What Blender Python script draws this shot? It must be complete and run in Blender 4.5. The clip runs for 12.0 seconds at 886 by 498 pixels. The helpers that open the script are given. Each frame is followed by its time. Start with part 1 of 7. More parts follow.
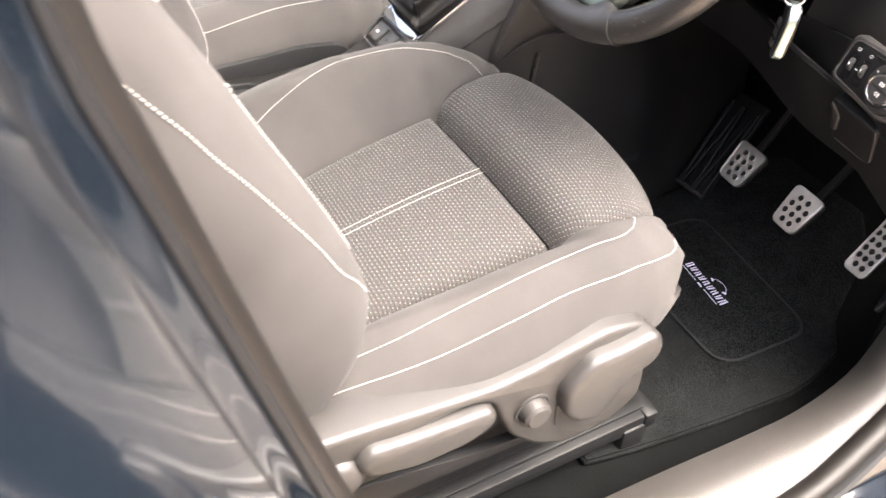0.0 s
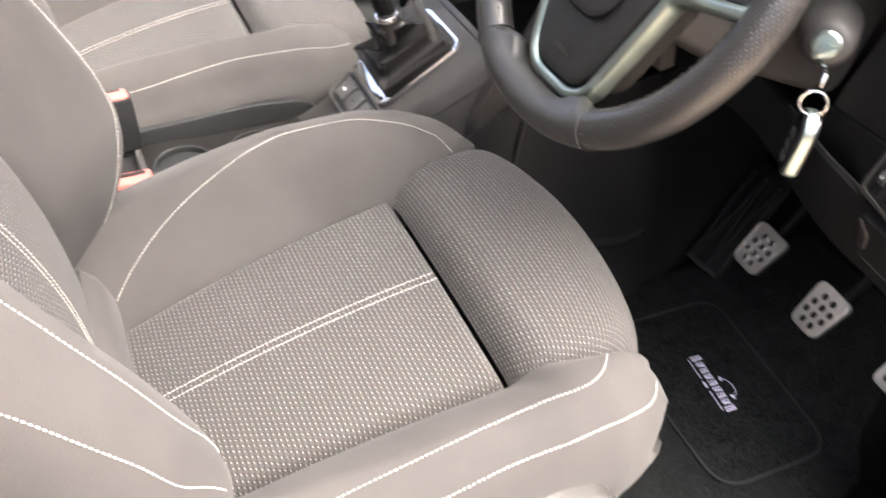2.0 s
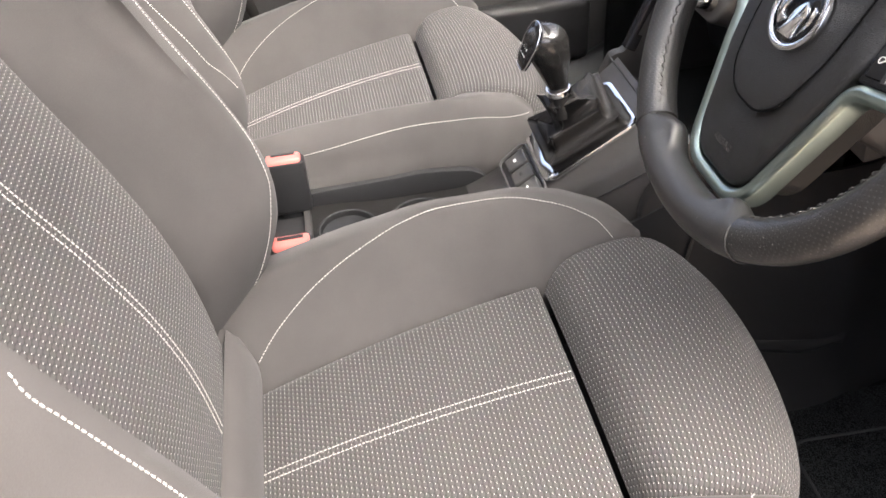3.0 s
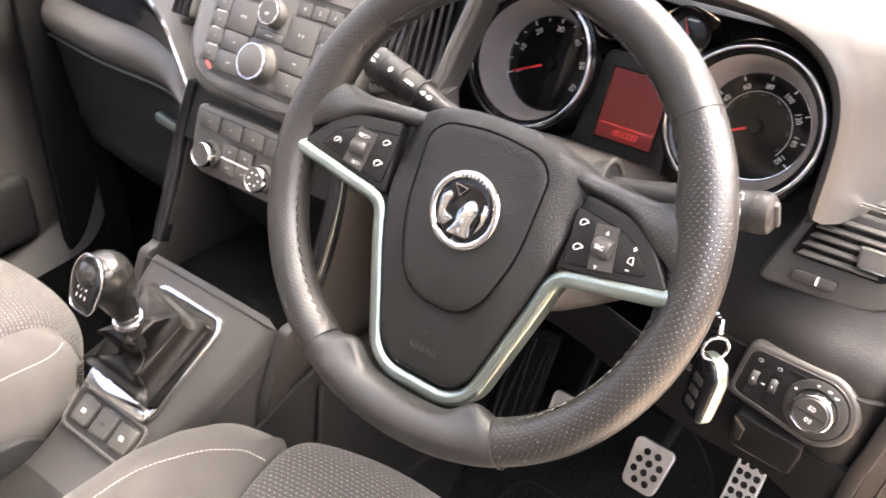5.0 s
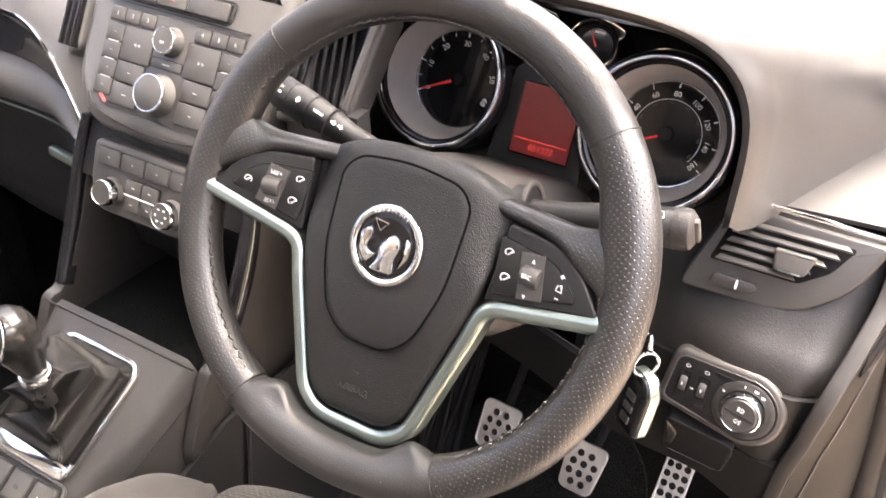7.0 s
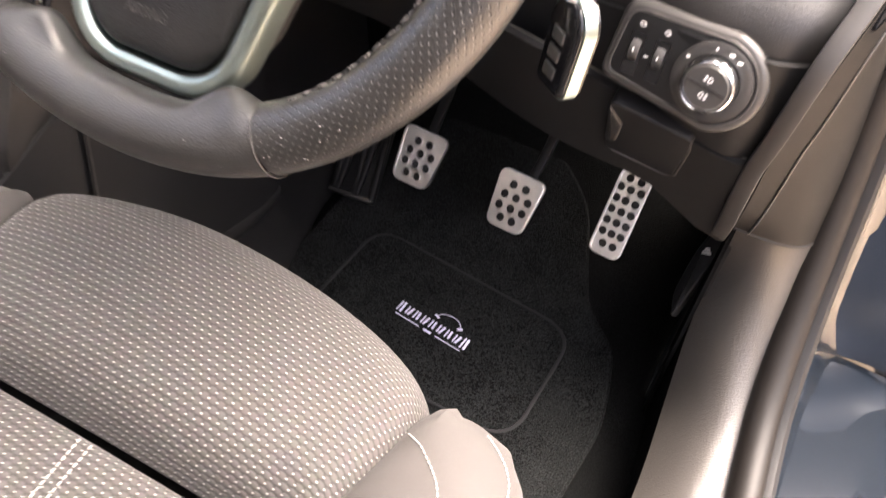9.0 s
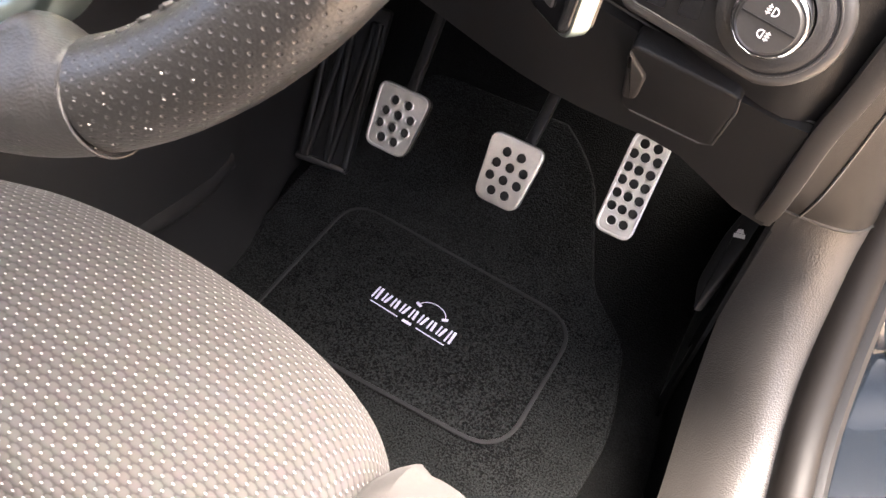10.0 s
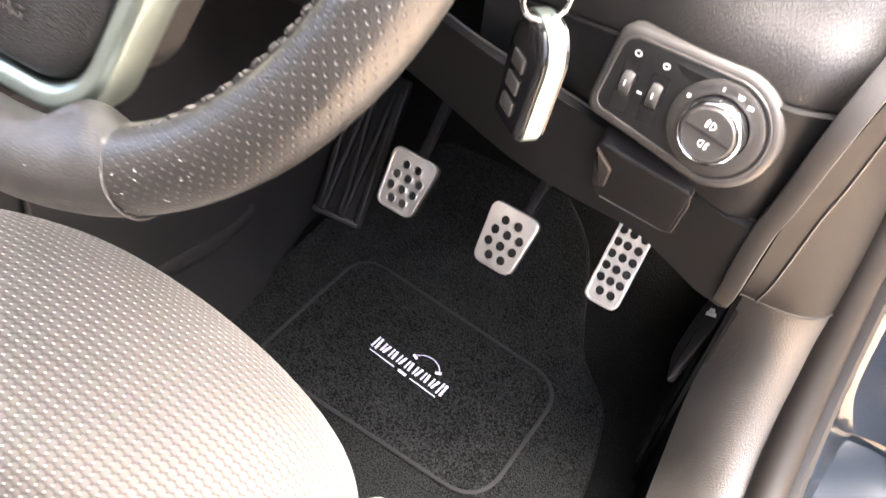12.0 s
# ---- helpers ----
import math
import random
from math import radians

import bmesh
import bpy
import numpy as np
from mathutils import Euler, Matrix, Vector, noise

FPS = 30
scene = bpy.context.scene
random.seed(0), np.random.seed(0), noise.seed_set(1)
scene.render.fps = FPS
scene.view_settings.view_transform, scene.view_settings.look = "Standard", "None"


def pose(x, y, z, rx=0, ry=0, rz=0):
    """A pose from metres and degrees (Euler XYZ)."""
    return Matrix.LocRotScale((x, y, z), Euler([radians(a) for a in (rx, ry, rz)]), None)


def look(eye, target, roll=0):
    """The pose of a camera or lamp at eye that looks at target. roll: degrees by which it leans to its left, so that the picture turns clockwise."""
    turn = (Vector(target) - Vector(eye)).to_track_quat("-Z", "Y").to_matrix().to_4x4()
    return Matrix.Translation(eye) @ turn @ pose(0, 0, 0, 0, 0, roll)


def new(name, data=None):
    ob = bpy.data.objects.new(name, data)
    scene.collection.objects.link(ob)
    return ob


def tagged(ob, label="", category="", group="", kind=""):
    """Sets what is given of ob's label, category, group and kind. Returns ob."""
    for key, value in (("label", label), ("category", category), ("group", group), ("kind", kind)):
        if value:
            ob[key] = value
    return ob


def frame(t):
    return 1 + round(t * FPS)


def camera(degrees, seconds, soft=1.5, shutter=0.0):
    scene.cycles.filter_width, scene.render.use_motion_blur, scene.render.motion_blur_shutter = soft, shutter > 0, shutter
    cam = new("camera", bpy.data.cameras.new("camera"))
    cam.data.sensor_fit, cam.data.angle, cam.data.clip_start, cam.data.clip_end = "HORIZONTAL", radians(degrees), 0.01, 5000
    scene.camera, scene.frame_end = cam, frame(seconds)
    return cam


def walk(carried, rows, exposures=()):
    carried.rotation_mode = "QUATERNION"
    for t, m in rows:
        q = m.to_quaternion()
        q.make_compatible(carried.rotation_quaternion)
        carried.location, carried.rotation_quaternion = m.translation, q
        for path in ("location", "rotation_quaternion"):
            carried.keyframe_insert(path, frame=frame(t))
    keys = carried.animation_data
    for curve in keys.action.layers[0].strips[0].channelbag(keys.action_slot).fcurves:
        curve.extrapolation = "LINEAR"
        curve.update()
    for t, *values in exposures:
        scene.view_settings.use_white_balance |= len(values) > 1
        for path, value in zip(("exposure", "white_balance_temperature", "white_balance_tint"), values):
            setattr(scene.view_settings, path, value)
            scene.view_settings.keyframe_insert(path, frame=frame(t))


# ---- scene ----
cam = camera(55.2, 12.0, shutter=0.5)
PATH = [
    (0, (0.694, -0.455, 1.326), (-0.584, 0.281, -0.025), 2.8),
    (0.5, (0.713, -0.373, 1.322), (-0.596, 0.324, -0.021), 0.1),
    (1, (0.668, -0.33, 1.314), (-0.623, 0.375, -0.041), -0.5),
    (1.5, (0.588, -0.316, 1.316), (-0.66, 0.454, -0.044), 3.0),
    (2, (0.559, -0.28, 1.312), (-0.757, 0.38, -0.041), 2.9),
    (2.5, (0.546, -0.224, 1.321), (-0.923, 0.136, 0.013), -1.7),
    (3, (0.522, -0.185, 1.31), (-1.016, 0.008, 0.046), -5.0),
    (3.5, (0.464, -0.218, 1.313), (-1.001, 0.355, 0.078), -0.6),
    (3.7, (0.425, -0.258, 1.307), (-0.981, 0.53, 0.122), 2.1),
    (5.3, (0.277, -0.286, 1.364), (-0.612, 1.124, 0.259), 3.4),
    (5.5, (0.276, -0.282, 1.37), (-0.588, 1.145, 0.267), 3.2),
    (6, (0.267, -0.273, 1.376), (-0.568, 1.177, 0.281), 2.2),
    (6.5, (0.261, -0.269, 1.375), (-0.547, 1.197, 0.281), 2.4),
    (6.7, (0.26, -0.267, 1.373), (-0.539, 1.206, 0.28), 2.8),
    (8.3, (0.293, -0.243, 1.277), (-0.324, 1.153, -0.015), 6.3),
    (8.5, (0.295, -0.231, 1.25), (-0.294, 1.141, -0.08), 7.1),
    (9, (0.279, -0.154, 1.177), (-0.247, 1.098, -0.291), 7.1),
    (9.5, (0.255, -0.072, 1.103), (-0.251, 1.121, -0.421), 6.7),
    (10, (0.25, -0.041, 1.082), (-0.24, 1.152, -0.447), 7.3),
    (10.5, (0.25, -0.025, 1.067), (-0.226, 1.16, -0.472), 7.4),
    (11, (0.258, -0.018, 1.071), (-0.229, 1.167, -0.465), 8.2),
    (11.5, (0.267, -0.023, 1.086), (-0.262, 1.179, -0.422), 9.0),
    (12, (0.285, -0.062, 1.133), (-0.305, 1.182, -0.317), 9.1),
]
EXPOSURES = [(0, 3.5, 6350, 8), (1.0, 3.40, 6300, 8), (2.5, 3.25, 6200, 7), (3.0, 3.0, 6150, 7), (3.5, 3.0, 6100, 6), (5.3, 4.0, 6650, 10), (6.7, 3.88, 6650, 10), (8.3, 3.83, 6650, 12), (9.0, 3.76, 6650, 12), (9.5, 3.98, 6600, 11), (11, 4.22, 6500, 10), (12, 4.7, 6480, 9)]
walk(cam, [(t, look(eye, target, roll)) for t, eye, target, roll in PATH], EXPOSURES)

from mathutils.bvhtree import BVHTree

# ---------------------------------------------------------------- light
world = bpy.data.worlds.new("sky_world")
scene.world = world
world.use_nodes = True
wn = world.node_tree.nodes
sky = wn.new("ShaderNodeTexSky")
sky.sky_type = "NISHITA"
sky.sun_disc = False
sky.sun_elevation = radians(65)
sky.sun_rotation = radians(48)
sky.air_density, sky.dust_density, sky.ozone_density = 0.45, 10.0, 0.0
world.node_tree.links.new(sky.outputs[0], wn["Background"].inputs[0])
wn["Background"].inputs[1].default_value = 0.15
sun = new("sun", bpy.data.lights.new("sun", "SUN"))
sun.data.energy, sun.data.angle, sun.data.color = 0.25, radians(80), (1.0, 0.985, 0.96)
sun.matrix_world = look((0.314, 0.283, 0.906), (0, 0, 0))


# ---------------------------------------------------------------- materials
def nodes_of(name):
    m = bpy.data.materials.new(name)
    m.use_nodes = True
    t = m.node_tree
    return m, t, t.nodes["Principled BSDF"]


def surface_mat(name, base, rough=0.6, metal=0.0, grain=400.0, blotch=9.0, var=0.12, bump=0.15, coat=0.0, sheen=0.0, spec=0.5, depth=0.0006, kind="noise"):
    """A surface with grain and larger blotches in object space (metres)."""
    m, t, p = nodes_of(name)
    tc = t.nodes.new("ShaderNodeTexCoord")
    fine = t.nodes.new("ShaderNodeTexVoronoi" if kind == "leather" else "ShaderNodeTexNoise")
    fine.inputs["Scale"].default_value = grain
    big = t.nodes.new("ShaderNodeTexNoise")
    big.inputs["Scale"].default_value = blotch
    big.inputs["Detail"].default_value = 5
    for n in (fine, big):
        t.links.new(tc.outputs["Object"], n.inputs["Vector"])
    value = fine.outputs["Distance"] if kind == "leather" else fine.outputs["Fac"]
    mix = t.nodes.new("ShaderNodeMath")
    mix.operation = "MULTIPLY_ADD"
    t.links.new(value, mix.inputs[0])
    mix.inputs[1].default_value = 0.45
    t.links.new(big.outputs["Fac"], mix.inputs[2])
    ramp = t.nodes.new("ShaderNodeValToRGB")
    lo, hi = [max(0.0, c * (1 - var)) for c in base], [min(1.0, c * (1 + var)) for c in base]
    ramp.color_ramp.elements[0].position, ramp.color_ramp.elements[0].color = 0.4, (*lo, 1)
    ramp.color_ramp.elements[1].position, ramp.color_ramp.elements[1].color = 1.0, (*hi, 1)
    t.links.new(mix.outputs[0], ramp.inputs[0])
    t.links.new(ramp.outputs[0], p.inputs["Base Color"])
    rr = t.nodes.new("ShaderNodeMapRange")
    t.links.new(big.outputs["Fac"], rr.inputs[0])
    rr.inputs[3].default_value, rr.inputs[4].default_value = max(0.02, rough - 0.07), min(1, rough + 0.07)
    t.links.new(rr.outputs[0], p.inputs["Roughness"])
    p.inputs["Metallic"].default_value = metal
    p.inputs["Coat Weight"].default_value = coat
    p.inputs["Coat Roughness"].default_value = 0.05
    p.inputs["Sheen Weight"].default_value = sheen
    p.inputs["Specular IOR Level"].default_value = spec
    if bump:
        b = t.nodes.new("ShaderNodeBump")
        b.inputs["Strength"].default_value, b.inputs["Distance"].default_value = bump, depth
        t.links.new(value, b.inputs["Height"])
        t.links.new(b.outputs[0], p.inputs["Normal"])
    return m


def weave_mat(name, base, dot, px=0.0062, py=0.0048):
    """Woven seat cloth: staggered raised cells with a bright stitch between them, laid out by UV in metres."""
    m, t, p = nodes_of(name)

    def math_node(op, a, b=None, c=None):
        n = t.nodes.new("ShaderNodeMath")
        n.operation = op
        for i, v in enumerate((a, b, c)):
            if v is None:
                continue
            if isinstance(v, (int, float)):
                n.inputs[i].default_value = v
            else:
                t.links.new(v, n.inputs[i])
        return n.outputs[0]

    uv = t.nodes.new("ShaderNodeUVMap")
    sep = t.nodes.new("ShaderNodeSeparateXYZ")
    t.links.new(uv.outputs[0], sep.inputs[0])
    v = math_node("DIVIDE", sep.outputs[1], py)
    row = math_node("FLOOR", v)
    odd = math_node("MODULO", math_node("ABSOLUTE", row), 2.0)
    u = math_node("MULTIPLY_ADD", odd, 0.5, math_node("DIVIDE", sep.outputs[0], px))
    fu = math_node("SUBTRACT", math_node("FRACT", u), 0.5)
    fv = math_node("SUBTRACT", math_node("FRACT", v), 0.5)
    # the cell: a rounded pad; the stitch: a short dash in the joint
    r2 = math_node("ADD", math_node("POWER", math_node("ABSOLUTE", math_node("DIVIDE", fu, 0.5)), 2.5), math_node("POWER", math_node("ABSOLUTE", math_node("DIVIDE", fv, 0.5)), 2.5))
    pad = math_node("SUBTRACT", 1.0, math_node("MINIMUM", r2, 1.0))
    eu = math_node("SUBTRACT", 0.5, math_node("ABSOLUTE", fu))
    d2 = math_node("ADD", math_node("POWER", math_node("DIVIDE", eu, 0.17), 2.0), math_node("POWER", math_node("DIVIDE", math_node("ABSOLUTE", fv), 0.12), 2.0))
    dash = math_node("SUBTRACT", 1.0, math_node("MINIMUM", d2, 1.0))
    noise_n = t.nodes.new("ShaderNodeTexNoise")
    noise_n.inputs["Scale"].default_value = 30
    noise_n.inputs["Detail"].default_value = 8
    cloth = t.nodes.new("ShaderNodeMix")
    cloth.data_type = "RGBA"
    cloth.inputs[6].default_value = (*[c * 0.55 for c in base], 1)
    cloth.inputs[7].default_value = (*[c * 1.1 for c in base], 1)
    t.links.new(math_node("POWER", math_node("MAXIMUM", pad, 0.0), 0.45), cloth.inputs[0])
    tint = t.nodes.new("ShaderNodeMix")
    tint.data_type, tint.blend_type = "RGBA", "MULTIPLY"
    tint.inputs[0].default_value = 0.25
    t.links.new(cloth.outputs[2], tint.inputs[6])
    t.links.new(noise_n.outputs["Color"], tint.inputs[7])
    full = t.nodes.new("ShaderNodeMix")
    full.data_type = "RGBA"
    t.links.new(math_node("MULTIPLY", dash, 1.0), full.inputs[0])
    t.links.new(tint.outputs[2], full.inputs[6])
    full.inputs[7].default_value = (*dot, 1)
    t.links.new(full.outputs[2], p.inputs["Base Color"])
    p.inputs["Roughness"].default_value = 0.85
    p.inputs["Sheen Weight"].default_value = 0.05
    p.inputs["Specular IOR Level"].default_value = 0.25
    b = t.nodes.new("ShaderNodeBump")
    b.inputs["Strength"].default_value, b.inputs["Distance"].default_value = 0.45, 0.0010
    t.links.new(math_node("MAXIMUM", pad, math_node("MULTIPLY", dash, 0.8)), b.inputs["Height"])
    t.links.new(b.outputs[0], p.inputs["Normal"])
    return m


def pile_mat(name, lo, hi, scale):
    """Black cut pile: a speckle of single tufts over soft patches of wear."""
    m, t, p = nodes_of(name)
    tc = t.nodes.new("ShaderNodeTexCoord")
    tuft, wear = t.nodes.new("ShaderNodeTexNoise"), t.nodes.new("ShaderNodeTexNoise")
    tuft.inputs["Scale"].default_value, tuft.inputs["Detail"].default_value = scale, 3
    wear.inputs["Scale"].default_value, wear.inputs["Detail"].default_value = 35, 4
    for n in (tuft, wear):
        t.links.new(tc.outputs["Object"], n.inputs["Vector"])
    add = t.nodes.new("ShaderNodeMath")
    add.operation = "MULTIPLY_ADD"
    t.links.new(wear.outputs["Fac"], add.inputs[0])
    add.inputs[1].default_value = 0.18
    t.links.new(tuft.outputs["Fac"], add.inputs[2])
    ramp = t.nodes.new("ShaderNodeValToRGB")
    ramp.color_ramp.elements[0].position, ramp.color_ramp.elements[0].color = 0.47, (lo, lo * 1.07, lo * 1.10, 1)
    ramp.color_ramp.elements[1].position, ramp.color_ramp.elements[1].color = 0.76, (hi, hi * 1.06, hi * 1.08, 1)
    t.links.new(add.outputs[0], ramp.inputs[0])
    t.links.new(ramp.outputs[0], p.inputs["Base Color"])
    p.inputs["Roughness"].default_value, p.inputs["Specular IOR Level"].default_value = 1.0, 0.05
    b = t.nodes.new("ShaderNodeBump")
    b.inputs["Strength"].default_value, b.inputs["Distance"].default_value = 1.0, 0.002
    t.links.new(tuft.outputs["Fac"], b.inputs["Height"])
    t.links.new(b.outputs[0], p.inputs["Normal"])
    return m


def glow_mat(name, colour, strength):
    m, t, p = nodes_of(name)
    p.inputs["Base Color"].default_value = (*[c * 0.04 for c in colour], 1)
    p.inputs["Emission Color"].default_value = (*colour, 1)
    p.inputs["Emission Strength"].default_value = strength
    p.inputs["Roughness"].default_value = 0.3
    return m


def glass_mat(name, tint=(1, 1, 1)):
    m, t, p = nodes_of(name)
    p.inputs["Base Color"].default_value = (*tint, 1)
    p.inputs["Transmission Weight"].default_value = 1.0
    p.inputs["Roughness"].default_value = 0.0
    p.inputs["IOR"].default_value = 1.45
    return m


def perforated_mat(name, base, pitch=0.0034, hole=0.13):
    """Leather with rows of punched holes by UV in metres."""
    m, t, p = nodes_of(name)
    uv = t.nodes.new("ShaderNodeUVMap")
    mp = t.nodes.new("ShaderNodeMapping")
    mp.inputs["Scale"].default_value = (1 / pitch, 1 / pitch, 1)
    mp.inputs["Rotation"].default_value = (0, 0, radians(45))
    t.links.new(uv.outputs[0], mp.inputs[0])
    fr = t.nodes.new("ShaderNodeVectorMath")
    fr.operation = "FRACTION"
    t.links.new(mp.outputs[0], fr.inputs[0])
    di = t.nodes.new("ShaderNodeVectorMath")
    di.operation = "DISTANCE"
    t.links.new(fr.outputs[0], di.inputs[0])
    di.inputs[1].default_value = (0.5, 0.5, 0)
    rg = t.nodes.new("ShaderNodeMapRange")
    rg.inputs[1].default_value, rg.inputs[2].default_value = hole * 0.7, hole * 1.3
    t.links.new(di.outputs["Value"], rg.inputs[0])
    tc = t.nodes.new("ShaderNodeTexCoord")
    vo = t.nodes.new("ShaderNodeTexVoronoi")
    vo.inputs["Scale"].default_value = 900
    t.links.new(tc.outputs["Object"], vo.inputs["Vector"])
    mix = t.nodes.new("ShaderNodeMix")
    mix.data_type = "RGBA"
    mix.inputs[6].default_value = (*[c * 2.0 for c in base], 1)
    mix.inputs[7].default_value = (*base, 1)
    t.links.new(rg.outputs[0], mix.inputs[0])
    t.links.new(mix.outputs[2], p.inputs["Base Color"])
    p.inputs["Roughness"].default_value = 0.37
    p.inputs["Specular IOR Level"].default_value = 0.85
    ad = t.nodes.new("ShaderNodeMath")
    ad.operation = "MULTIPLY_ADD"
    t.links.new(vo.outputs["Distance"], ad.inputs[0])
    ad.inputs[1].default_value = 0.3
    t.links.new(rg.outputs[0], ad.inputs[2])
    b = t.nodes.new("ShaderNodeBump")
    b.inputs["Strength"].default_value, b.inputs["Distance"].default_value = 0.5, 0.0006
    t.links.new(ad.outputs[0], b.inputs["Height"])
    t.links.new(b.outputs[0], p.inputs["Normal"])
    return m


M = {
    "cloth": surface_mat("taupe_cloth", (0.050, 0.0468, 0.045), 0.9, grain=1400, blotch=11, var=0.21, bump=0.3, sheen=0.05, spec=0.15),
    "weave": weave_mat("woven_cloth", (0.054, 0.0505, 0.0485), (0.34, 0.33, 0.315)),
    "thread": surface_mat("white_thread", (0.36, 0.345, 0.32), 0.8, grain=3000, var=0.1, bump=0.2),
    "trim": surface_mat("grey_taupe_plastic", (0.036, 0.0335, 0.0315), 0.38, grain=1000, blotch=6, var=0.12, bump=0.3, kind="leather"),
    "dash": surface_mat("soft_dash_plastic", (0.066, 0.063, 0.060), 0.44, grain=1500, blotch=5, var=0.12, bump=0.3, kind="leather"),
    "dark": surface_mat("black_plastic", (0.0092, 0.0092, 0.0097), 0.5, grain=1200, blotch=8, var=0.2, bump=0.2, kind="leather", spec=0.3),
    "charcoal": surface_mat("charcoal_plastic", (0.028, 0.0265, 0.0255), 0.5, grain=1200, blotch=7, var=0.15, bump=0.2, kind="leather", spec=0.4),
    "leather": surface_mat("black_leather", (0.012, 0.0115, 0.0110), 0.40, grain=900, blotch=12, var=0.3, bump=0.22, kind="leather", spec=0.85),
    "airbag": surface_mat("grained_black_plastic", (0.0092, 0.0089, 0.0085), 0.42, grain=1050, blotch=10, var=0.2, bump=0.6, kind="leather", spec=0.5),
    "perf": perforated_mat("perforated_leather", (0.0115, 0.011, 0.0105), 0.0036, 0.15),
    "carpet": pile_mat("black_carpet", 0.0021, 0.0085, 600),
    "mat": pile_mat("black_mat_pile", 0.0017, 0.020, 550),
    "binding": surface_mat("mat_binding", (0.018, 0.018, 0.019), 0.9, grain=1500, var=0.3, bump=0.3, spec=0.1),
    "chrome": surface_mat("chrome", (0.82, 0.83, 0.84), 0.08, 1.0, grain=60, var=0.03, bump=0),
    "satin": surface_mat("satin_silver", (0.36, 0.43, 0.40), 0.33, 1.0, grain=200, blotch=30, var=0.06, bump=0.03),
    "steel": surface_mat("brushed_steel", (0.82, 0.80, 0.77), 0.36, 1.0, grain=900, blotch=60, var=0.12, bump=0.15),
    "gloss": surface_mat("piano_black", (0.008, 0.008, 0.009), 0.08, grain=50, var=0.1, bump=0, coat=0.15, spec=0.35),
    "rubber": surface_mat("black_rubber", (0.022, 0.021, 0.02), 0.55, grain=700, var=0.2, bump=0.15),
    "seal": surface_mat("flocked_seal", (0.0085, 0.0072, 0.0063), 0.5, grain=900, var=0.2, bump=0.15, spec=0.3),
    "paint": surface_mat("dark_blue_paint", (0.007, 0.0100, 0.0145), 0.12, 0.0, grain=2500, blotch=3, var=0.15, bump=0.0, coat=1.0, spec=0.6),
    "print": surface_mat("grey_print", (0.30, 0.30, 0.295), 0.5, grain=500, var=0.05, bump=0),
    "white": surface_mat("white_print", (0.75, 0.75, 0.74), 0.5, grain=500, var=0.05, bump=0),
    "lavender": surface_mat("embroidery_thread", (0.62, 0.58, 0.75), 0.7, grain=2500, var=0.15, bump=0.3),
    "red": surface_mat("red_plastic", (0.42, 0.10, 0.085), 0.35, grain=300, var=0.08, bump=0),
    "redglow": glow_mat("red_backlight", (1.0, 0.015, 0.03), 0.0042),
    "redbright": glow_mat("red_lit_digits", (1.0, 0.06, 0.05), 0.07),
    "button": surface_mat("soft_black_button", (0.044, 0.0425, 0.041), 0.42, grain=900, var=0.15, bump=0.1),
    "fascia": surface_mat("dark_grey_fascia", (0.046, 0.044, 0.042), 0.40, grain=1000, blotch=8, var=0.12, bump=0.15),
    "frame": surface_mat("satin_grey_plastic", (0.066, 0.064, 0.062), 0.33, grain=1000, blotch=6, var=0.06, bump=0.08),
    "headliner": surface_mat("pale_headliner", (0.58, 0.56, 0.53), 0.95, grain=700, var=0.08, bump=0.3),
    "ground": surface_mat("pale_paving", (0.38, 0.305, 0.23), 0.9, grain=120, blotch=1.2, var=0.2, bump=0.4, depth=0.004),
    "glass": glass_mat("clear_glass"),
    "tinted": glass_mat("grey_tinted_glass", (0.62, 0.63, 0.62)),
    "needle": surface_mat("red_needle", (0.8, 0.03, 0.03), 0.4, grain=300, var=0.05, bump=0),
    "console": surface_mat("dark_taupe_console", (0.0160, 0.0148, 0.0141), 0.46, grain=900, blotch=6, var=0.14, bump=0.3, kind="leather"),
    "plaster": surface_mat("sand_coloured_plaster", (0.42, 0.36, 0.30), 0.9, grain=60, blotch=0.8, var=0.15, bump=0.3, depth=0.003),
    # taupe trim whose colour holds the shade beside the door opening
    "kick": surface_mat("shaded_taupe_trim", (0.0070, 0.0064, 0.0058), 0.58, grain=1300, blotch=6, var=0.14, bump=0.25, kind="leather", spec=0.15),
    "gaiter": surface_mat("soft_black_leather", (0.0075, 0.0070, 0.0066), 0.5, grain=900, blotch=25, var=0.25, bump=0.25, kind="leather", spec=0.2),
    "knob": surface_mat("polished_black_knob", (0.012, 0.0115, 0.011), 0.22, grain=900, var=0.2, bump=0.05),
    "sill": surface_mat("taupe_sill_trim", (0.043, 0.0395, 0.0365), 0.40, grain=700, blotch=6, var=0.18, bump=0.55, kind="leather", spec=0.6),
    "greytube": surface_mat("pale_grey_plastic", (0.32, 0.30, 0.29), 0.4, grain=900, var=0.08, bump=0.1),
}


# ---------------------------------------------------------------- mesh helpers
def base_of(ob):
    p = Vector((0, 0, 0))
    while ob:
        p += ob.location
        ob = ob.parent
    return p


def thing(name, loc, label, category, group="", kind=""):
    ob = new(name)
    ob.location = loc
    ob.empty_display_size = 0.02
    return tagged(ob, label, category, group, kind)


